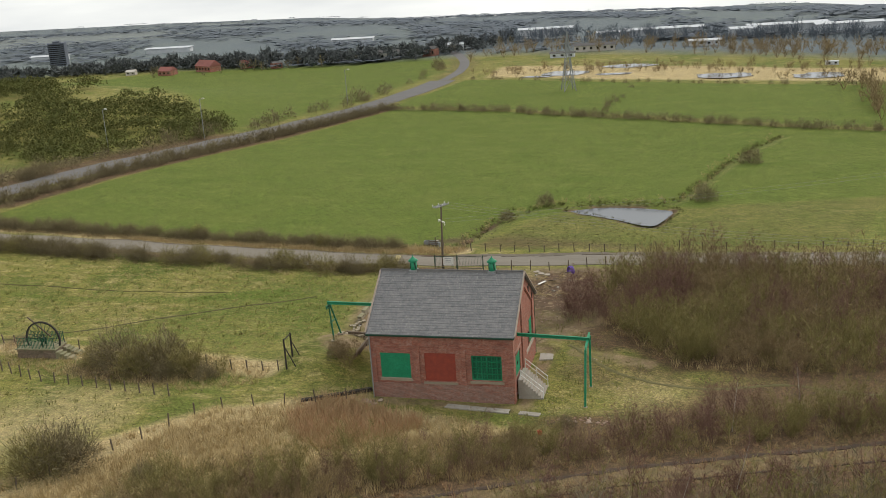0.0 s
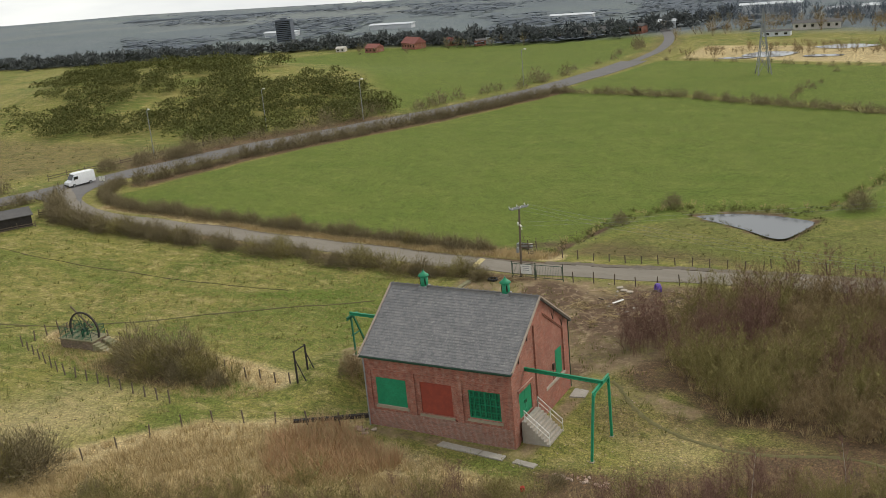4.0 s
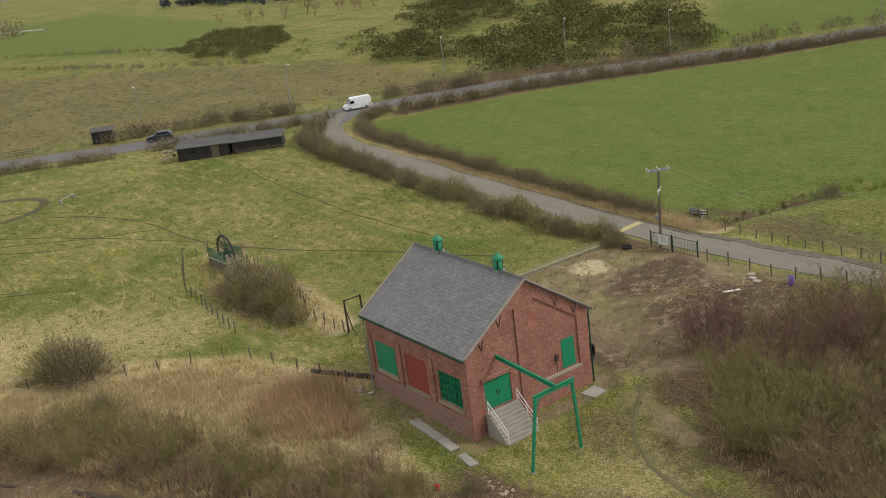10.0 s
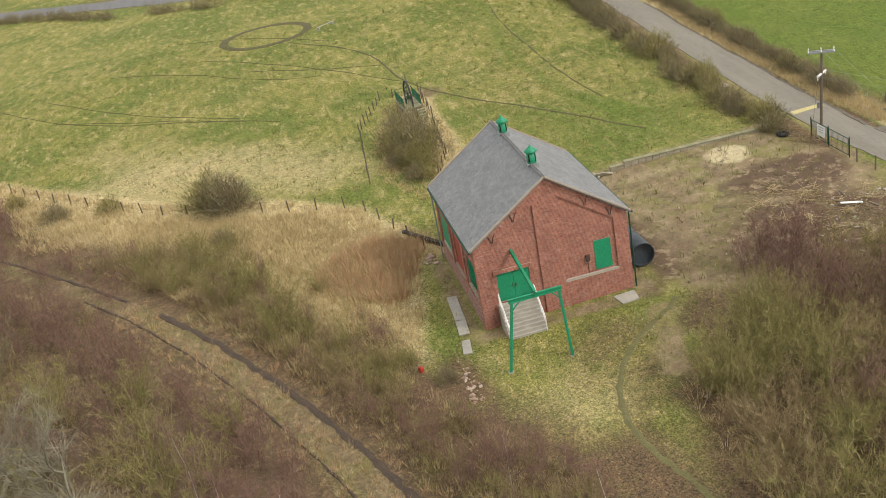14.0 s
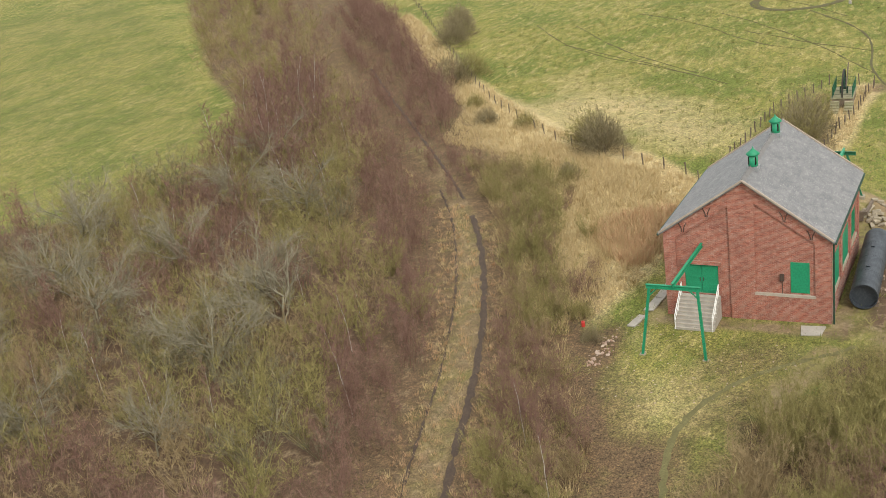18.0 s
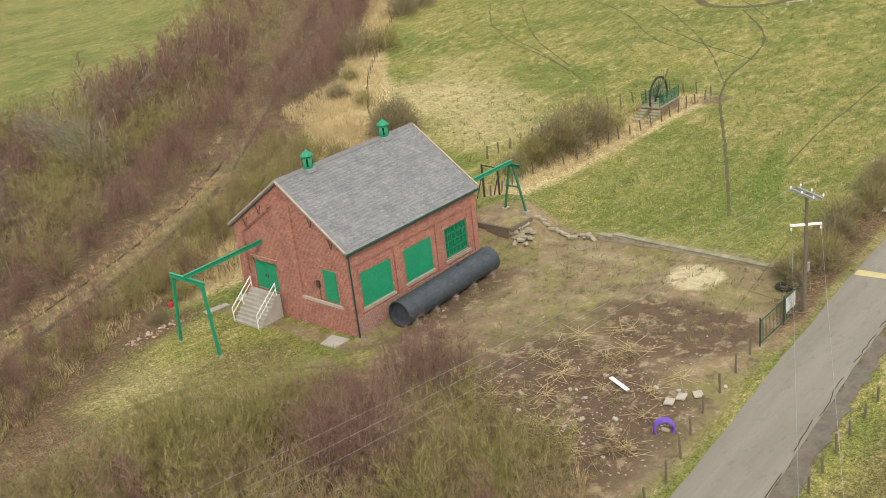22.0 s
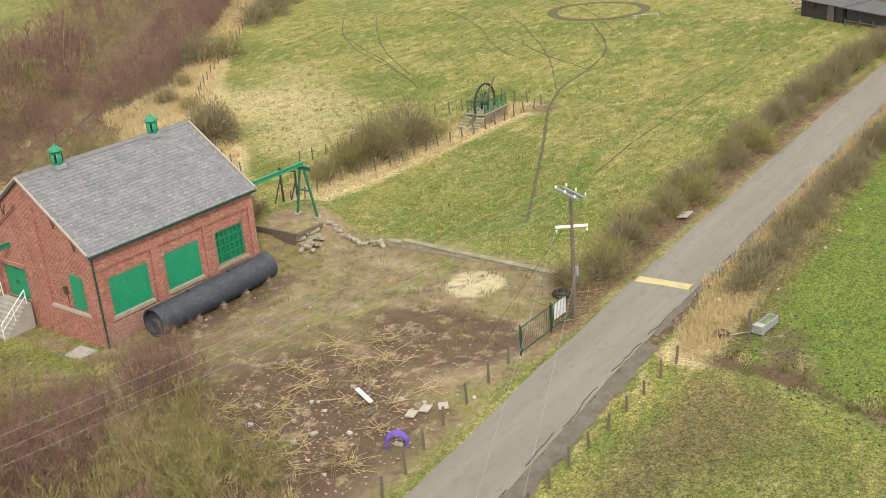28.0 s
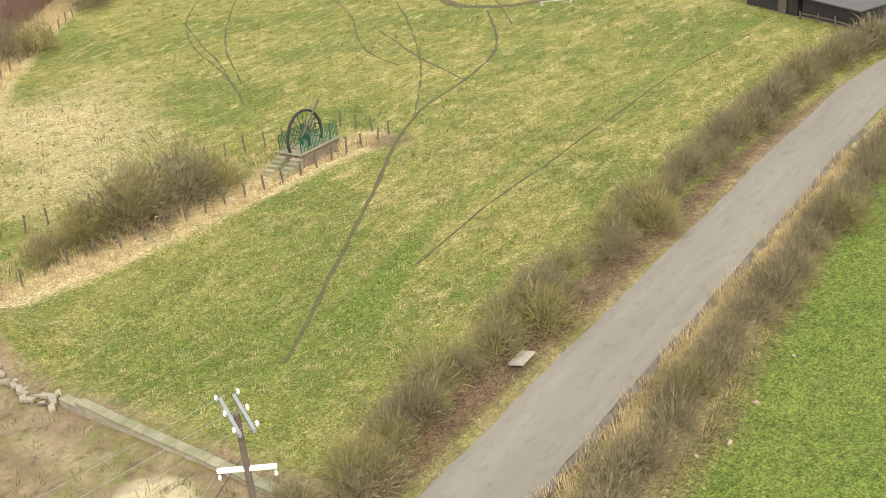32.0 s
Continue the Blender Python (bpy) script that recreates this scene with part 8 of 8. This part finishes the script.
part("sign_panel", boxes((-0.45, -0.02, 0.9, 0.45, 0.02, 1.6)), WHITE, sg)

# ==== distance: pylon, ponds, buildings, woods ====


def pylon(x, y, h, w):
    top = thing("pylon", "grey steel lattice pylon in a green field", "pylon", (x, y, float(land(x, y))), 25)
    lv = [(0, w), (0.3, w * 0.6), (0.55, w * 0.36), (0.75, w * 0.22), (1.0, w * 0.06)]
    cs = [(-1, -1), (1, -1), (1, 1), (-1, 1)]
    for cx, cy in cs:
        for (a, wa), (b, wb) in zip(lv, lv[1:]):
            part("leg", rods(((cx * wa, cy * wa, a * h), (cx * wb, cy * wb, b * h), 0.09, 0.08), n=4), GREYPAINT, top)
    for (a, wa), (b, wb) in zip(lv, lv[1:]):
        for k in range(4):
            (x0, y0), (x1, y1) = cs[k], cs[(k + 1) % 4]
            part("brace", rods(((x0 * wa, y0 * wa, a * h), (x1 * wb, y1 * wb, b * h), 0.05, 0.05), n=4), GREYPAINT, top)
            part("brace", rods(((x1 * wa, y1 * wa, a * h), (x0 * wb, y0 * wb, b * h), 0.05, 0.05), n=4), GREYPAINT, top)
    for z, s in ((0.66, 2.6), (0.8, 3.2), (0.92, 2.2)):
        part("cross_arm", rods(((-s, 0, z * h), (s, 0, z * h), 0.08, 0.08), n=4), GREYPAINT, top)


pylon(-15.2, 148, 12.5, 1.3)


def sheet(name, pts, lift, mat, label):
    bm = bmesh.new()
    zs = sum(float(land(x, y)) for x, y in pts) / len(pts) + lift
    f = bm.faces.new([bm.verts.new((x, y, zs)) for x, y in pts])
    bm.normal_update()
    if f.normal.z < 0:
        f.normal_flip()
    tagged(part(name, bm, mat), label, "pond", kind="structure")


for x, y, rx, ry in ((-19, 171.5, 5.6, 4.2), (-5, 181, 6.2, 3.4), (-7.5, 168.2, 4.4, 1.6), (17, 161.5, 6.4, 4.0), (36, 158, 5.6, 4.2), (-25, 167.6, 4.0, 1.3)):
    sheet("water_pond", [(x + rx * math.cos(a * 0.5236) * (1 + 0.15 * math.sin(a * 2.1 + x)), y + ry * math.sin(a * 0.5236)) for a in range(12)], 0.1, WATER, "pale fishing pond among rough grass")

ROOF_RED = worn("red_tiled_roof", (0.30, 0.115, 0.095), (0.22, 0.09, 0.075), 0.6, 6, 0.85)
WALL_PALE = worn("pale_rendered_wall", (0.58, 0.54, 0.48), (0.45, 0.41, 0.36), 0.5, 5, 0.9)
SHEETING = worn("pale_metal_cladding", (0.62, 0.64, 0.66), (0.5, 0.52, 0.54), 0.4, 5, 0.6)
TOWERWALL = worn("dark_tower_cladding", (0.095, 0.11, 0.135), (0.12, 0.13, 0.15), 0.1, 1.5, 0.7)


def hall(x, y, lx, ly, h, rise, turn, wall, roof, label, n=5, name="far_building", cat="building", z=None):
    top = thing(name, label, cat, (x, y, float(land(x, y)) if z is None else z), turn)
    lx, ly, h, rise = 0.58 * lx, 0.58 * ly, 0.52 * h, 0.52 * rise
    w = part("wall", boxes((-lx / 2, -ly / 2, -1.5, lx / 2, ly / 2, h)), wall, top)
    bm = bmesh.new()
    o = 0.03 * lx
    v = [bm.verts.new(p) for p in ((-lx / 2 - o, -ly / 2 - o, h), (lx / 2 + o, -ly / 2 - o, h), (lx / 2 + o, ly / 2 + o, h), (-lx / 2 - o, ly / 2 + o, h), (-lx / 2 - o, 0, h + rise), (lx / 2 + o, 0, h + rise))]
    for f in ((0, 1, 5, 4), (2, 3, 4, 5), (1, 2, 5), (3, 0, 4), (3, 2, 1, 0)):
        bm.faces.new([v[i] for i in f])
    part("roof", bm, roof, top)
    for s in (-1, 1):
        for k in range(n):
            u = -lx / 2 + lx * (k + 0.5) / n
            part("window", boxes((u - 0.18 * lx / n, s * ly / 2 - 0.06, h * 0.35, u + 0.18 * lx / n, s * ly / 2 + 0.06, h * 0.75)), GLASS_DARK, top)
    return top


hall(-135, 221, 12, 7, 3.4, 3.2, -25, BRICK, ROOF_RED, "large red tiled roadside house", 5, "house", "house")
hall(-146, 216, 8, 6, 2.6, 2.2, -10, BRICK, ROOF_RED, "lower red roofed house beside a bigger one", 3, "house", "house")
hall(-124, 226, 7, 5, 2.6, 2.0, 20, BRICK, ROOF_RED, "small red roofed house in a roadside group", 3, "house", "house")
hall(-108, 231, 6, 6, 2.6, 1.0, 5, WALL_PALE, ROOFING, "grey flat-roofed roadside workshop building", 2)
hall(-97, 235, 12, 6, 2.8, 1.2, 12, SHEETING, SHEETING, "pale metal clad roadside workshop", 4)
hall(-160, 219, 5, 4, 2.2, 1.0, 12, WALL_PALE, WALL_PALE, "small white roadside building", 2)
hall(-113, 222, 5, 5, 3.0, 0.8, 40, BRICK, ROOFING, "small flat-roofed red brick building", 2)
hall(-17, 215, 19, 6, 3.0, 1.0, 8, WALL_PALE, ROOFING, "long dark-roofed building behind the fishing ponds", 6)
hall(-24, 203, 11, 4, 2.2, 0.8, 3, SHEETING, ROOFING, "low shed beside the fishing ponds", 3)
hall(12, 218, 14, 5, 2.6, 0.8, 8, SHEETING, SHEETING, "pale shed behind the fishing ponds", 4)
hall(-60, 232, 9, 4, 4.0, 1.2, 12, SHEETING, SHEETING, "white roadside building at a far bend", 3)
hall(-66, 226, 7, 5, 4.0, 1.4, -10, BRICK, ROOFING, "brick house among far trees", 3)
hall(-78, 224, 10, 5, 4.0, 1.4, 12, WALL_PALE, ROOFING, "pale house among far trees", 3)
hall(40, 172, 4.5, 2, 1.6, 0.3, 4, SHEETING, SHEETING, "white caravan beside a pond", 2)
for x, y, lx, h in ((-36, 253, 28, 6.0), (-16, 244, 12, 3.6), (0, 246, 38, 4.4), (34, 238, 36, 5.6), (22, 234, 12, 5.0), (50, 236, 30, 5.2), (-115, 300, 26, 3), (-190, 300, 30, 3.6), (-236, 290, 24, 3.6)):
    hall(x, y, lx, 7, h, 0.8, 8, SHEETING, SHEETING, "long white distribution warehouse in the distance", 0)
for x, y, lx, h in ((-402, 196, 40, 5), (-440, 190, 20, 5)):
    hall(x, y, lx, 8, h, 2.0, 75, SHEETING, SHEETING, "long white shed in the distance", 4)

# farmstead and hamlet beyond the rough pasture
GREENCLAD = worn("faded_green_cladding", (0.045, 0.11, 0.08), (0.06, 0.10, 0.08), 0.3, 4, 0.7)
RED_SHEET = worn("faded_red_cladding", (0.30, 0.05, 0.045), (0.22, 0.05, 0.045), 0.4, 5, 0.7)
hall(-416, -30, 128, 18, 6.0, 2.4, 26.6, GREENCLAD, SHEETING, "long green clad farm shed with a pale roof", 0, "farm_shed", "shed")
hall(-470, -50, 60, 22, 8.0, 4.0, 20, WALL_PALE, SHEETING, "pale roofed farm building beside a green shed", 3, "farm_building")
hall(-455, -30, 34, 16, 9.0, 5.0, 12, WALL_PALE, SHEETING, "broad pale barn in the farmyard", 2, "farm_building")
hall(-383, -2, 12, 7, 5.5, 1.6, 30, RED_SHEET, RED_SHEET, "small faded red farm shed", 0, "farm_shed", "shed")
for x, y, lx, h, turn in ((-345, 4, 12, 4.6, 20), (-366, 1, 9, 3.8, 35), (-356, 14, 14, 4.0, 10), (-400, 2, 15, 4.4, 25)):
    hall(x, y, lx, 5, h, 0.5, turn, SHEETING, SHEETING, "white static caravan in a farmyard", 3, "caravan", "caravan")
hall(-338, 19, 20, 12, 2.6, 5.0, 24, SHEETING, SHEETING, "pale rounded store beside the paddock fence", 0, "farm_shed", "shed")
for x, y, lx, h, turn in ((-694, -14, 46, 14, 10), (-664, 5, 30, 16, 20), (-735, -30, 24, 10, 0), (-600, 40, 16, 9, 15)):
    hall(x, y, lx, 20, h, 9.0, turn, WALL_PALE, ROOFING, "pale stone house in a hamlet", 4, "house", "house")
strip("road_hamlet", [(-735, -36), (-650, -6), (-570, 16), (-494, 37)], 1.6, 0.3, WALL_PALE, "pale walled lane past a hamlet", "road", step=12)
strip("road_hamlet_upper", [(-655, 18), (-570, 48), (-500, 76), (-440, 100)], 1.6, 0.3, WALL_PALE, "pale lane climbing beyond a hamlet", "road", step=12)
paddock = thing("paddock_fence", "low timber paddock fence beside a farmyard", "fence", (-385, -13, 0), 0)
for k in range(24):
    x, y = 2.8 * k, 1.12 * k
    part("post", rods(((x, y, float(land(-385 + x, -13 + y)) - 0.2), (x, y, float(land(-385 + x, -13 + y)) + 1.9), 0.16, 0.16), n=5), WOOD, paddock)
for z in (0.7, 1.5):
    part("rail", rods(((0, 0, float(land(-385, -13)) + z), (64.4, 25.8, float(land(-320.6, 12.8)) + z), 0.1, 0.1), n=5), WOOD, paddock)
hedge("hedge", [(-283, 36), (-256, 41), (-234, 49), (-200, 61), (-172, 72)], 1.6, (0.5, 0.9), "thin dark hedge across the hillside", 64, 0.25, HEDGE, 0.6, HEDGEFAR)
hedge("hedge", [(-320, 42), (-280, 58), (-239, 74), (-205, 88)], 1.6, (0.5, 0.9), "dark hedge along a hillside field", 65, 0.2, HEDGE, 0.6, HEDGEFAR)

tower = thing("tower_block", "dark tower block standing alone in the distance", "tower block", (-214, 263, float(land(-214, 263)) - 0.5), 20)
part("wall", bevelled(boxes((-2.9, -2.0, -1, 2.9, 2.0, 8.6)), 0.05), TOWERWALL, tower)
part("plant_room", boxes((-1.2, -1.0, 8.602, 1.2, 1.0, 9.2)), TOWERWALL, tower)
for fl in range(12):
    for s in (-1, 1):
        part("window_band", boxes((-2.7, s * 2.0 - 0.04, 0.2 + fl * 0.69, 2.7, s * 2.0 + 0.04, 0.5 + fl * 0.69)), GLASS_DARK, tower)

pine_t = [leafy(600 + i, 1.6, 3.6, 6, 20, 0.72) for i in range(4)]
far_bare = [shrub(620 + i, 3.4, 6, 0.6, 2, 0.06, 0.05, 0.4, fine=5, tip=0.05, parts=2) for i in range(3)]


def belt(line, wide, step, seed, temps, mat, size, label, name="woodland"):
    r = np.random.default_rng(seed)
    spots = np.array([(x + r.normal(0, wide), y + r.normal(0, wide)) for x, y, _ in along(line, step)])
    merged(name, temps, spots, mat, label, "woodland", seed, size)


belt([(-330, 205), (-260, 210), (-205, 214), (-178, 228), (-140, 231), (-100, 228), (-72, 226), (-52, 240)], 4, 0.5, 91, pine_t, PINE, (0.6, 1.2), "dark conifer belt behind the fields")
# bare trees beyond the ponds, with haze painted into their tint
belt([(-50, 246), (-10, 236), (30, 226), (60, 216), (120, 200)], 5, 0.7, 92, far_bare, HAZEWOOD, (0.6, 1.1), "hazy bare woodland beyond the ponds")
belt([(-46, 212), (-25, 222), (-5, 220), (20, 214)], 4, 1.1, 101, far_bare, TWIG_BROWN, (0.4, 0.9), "bare trees behind the fishing ponds")
belt([(14, 205), (36, 194), (70, 184), (120, 170)], 7, 0.5, 93, far_bare, TWIG_BROWN, (0.4, 0.85), "bare brown woodland beyond the ponds")
belt([(-36, 176), (-14, 176), (6, 172), (28, 165), (60, 156), (90, 148)], 5.0, 0.55, 94, far_bare, TWIG_BROWN, (0.2, 0.5), "russet scrub round the fishing ponds", "pond_scrub")
belt([(42, 150), (44, 120), (45, 95), (43, 78), (47, 64), (55, 54)], 1.2, 1.7, 95, far_bare, TWIG_BROWN, (0.5, 1.0), "bare trees along the old railway strip", "tree_strip")
belt([(52, 150), (54, 120), (54, 92)], 1.6, 1.4, 96, far_bare, TWIG_BROWN, (0.5, 1.0), "bare trees beside the old railway strip", "tree_strip")
belt([(-150, 214), (-120, 218), (-90, 224), (-60, 235), (-42, 245)], 4, 3.6, 97, far_bare, HEDGE, (0.4, 0.75), "scattered bare trees by the roadside houses")
belt([(-730, -20), (-650, 12), (-580, 30), (-500, 50), (-430, 75)], 14, 5, 98, HEDGEFAR, HEDGE, (2.0, 5.0), "bare trees round a distant hamlet")
belt([(-460, -20), (-430, -5), (-385, 8), (-340, 25), (-311, 18), (-300, 30)], 5, 2.5, 102, HEDGEFAR, TWIG_BROWN, (1.2, 3.0), "bare trees round a farmstead")
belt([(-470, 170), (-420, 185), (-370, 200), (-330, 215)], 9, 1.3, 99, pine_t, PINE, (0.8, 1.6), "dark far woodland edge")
belt([(-300, 120), (-280, 150), (-260, 175)], 4, 6.0, 100, far_bare, TWIG_BROWN, (0.8, 1.6), "single bare trees on the hillside")
# far valley trees, the haze already in their colour
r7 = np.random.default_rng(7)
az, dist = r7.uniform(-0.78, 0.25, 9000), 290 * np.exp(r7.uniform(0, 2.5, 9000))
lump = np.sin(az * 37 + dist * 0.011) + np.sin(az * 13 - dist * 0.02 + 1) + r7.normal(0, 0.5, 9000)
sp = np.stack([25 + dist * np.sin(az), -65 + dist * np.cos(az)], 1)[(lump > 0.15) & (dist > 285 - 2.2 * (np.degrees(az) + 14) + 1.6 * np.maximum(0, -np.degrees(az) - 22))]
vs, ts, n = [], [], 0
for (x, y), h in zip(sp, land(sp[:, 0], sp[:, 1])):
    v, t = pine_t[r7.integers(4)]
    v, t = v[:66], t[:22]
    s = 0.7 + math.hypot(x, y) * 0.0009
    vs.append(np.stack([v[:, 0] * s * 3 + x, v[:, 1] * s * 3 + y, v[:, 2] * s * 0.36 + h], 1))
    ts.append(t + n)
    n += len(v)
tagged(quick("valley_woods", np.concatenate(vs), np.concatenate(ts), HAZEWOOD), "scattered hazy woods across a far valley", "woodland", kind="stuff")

# ==== slates, last ====
for nm, (deck, foot, d, out, n) in SL.items():
    rows = int(n / 0.25)
    rnd_s = random.Random(len(nm) * 7)
    me = None
    bm = bmesh.new()
    hexa(bm, [(-0.148, -0.02, 0.012), (0.148, -0.02, 0.012), (0.148, 0.30, -0.004), (-0.148, 0.30, -0.004), (-0.148, -0.02, 0.027), (0.148, -0.02, 0.027), (0.148, 0.30, 0.006), (-0.148, 0.30, 0.006)])
    base_v = np.array([v.co[:] for v in bm.verts])
    base_f = [(3, 2, 1, 0), (4, 5, 6, 7), (0, 1, 5, 4), (1, 2, 6, 5), (2, 3, 7, 6), (3, 0, 4, 7)]
    one = bpy.data.meshes.new("slate")
    bm.to_mesh(one)
    bm.free()
    one.materials.append(SLATE_ONE)
    rot = Matrix((Vector((1, 0, 0)), d, out)).transposed()
    if rot.determinant() < 0:
        rot = Matrix((Vector((-1, 0, 0)), d, out)).transposed()
    vs, fs, count = [], [], 0
    for r in range(rows + 1):
        shift = 0.15 if r % 2 else 0.0
        for c in range(42):
            x = -L + 0.12 + shift + c * 0.3
            if x > -0.05 or (r - rows) * 0.25 > 0:
                continue
            p = Vector((x, foot.y, foot.z)) + d * (r * 0.25 - 0.1) + out * (0.004 + rnd_s.uniform(0, 0.006))
            turn = Matrix.Rotation(rnd_s.uniform(-0.02, 0.02), 3, out) @ rot
            if nm == "north" and 8 <= r < 19 and c >= 16:
                ob = new("slate", one)
                ob.parent = deck
                ob.matrix_basis = Matrix.Translation(p) @ turn.to_4x4()
            else:
                tv = np.array(turn)
                vs.append(base_v @ tv.T + np.array(p))
                fs += [tuple(i + count for i in f) for f in base_f]
                count += 8
    tagged(soup("slate", np.concatenate(vs), fs, SLATE, deck), "", "", "", "stuff")
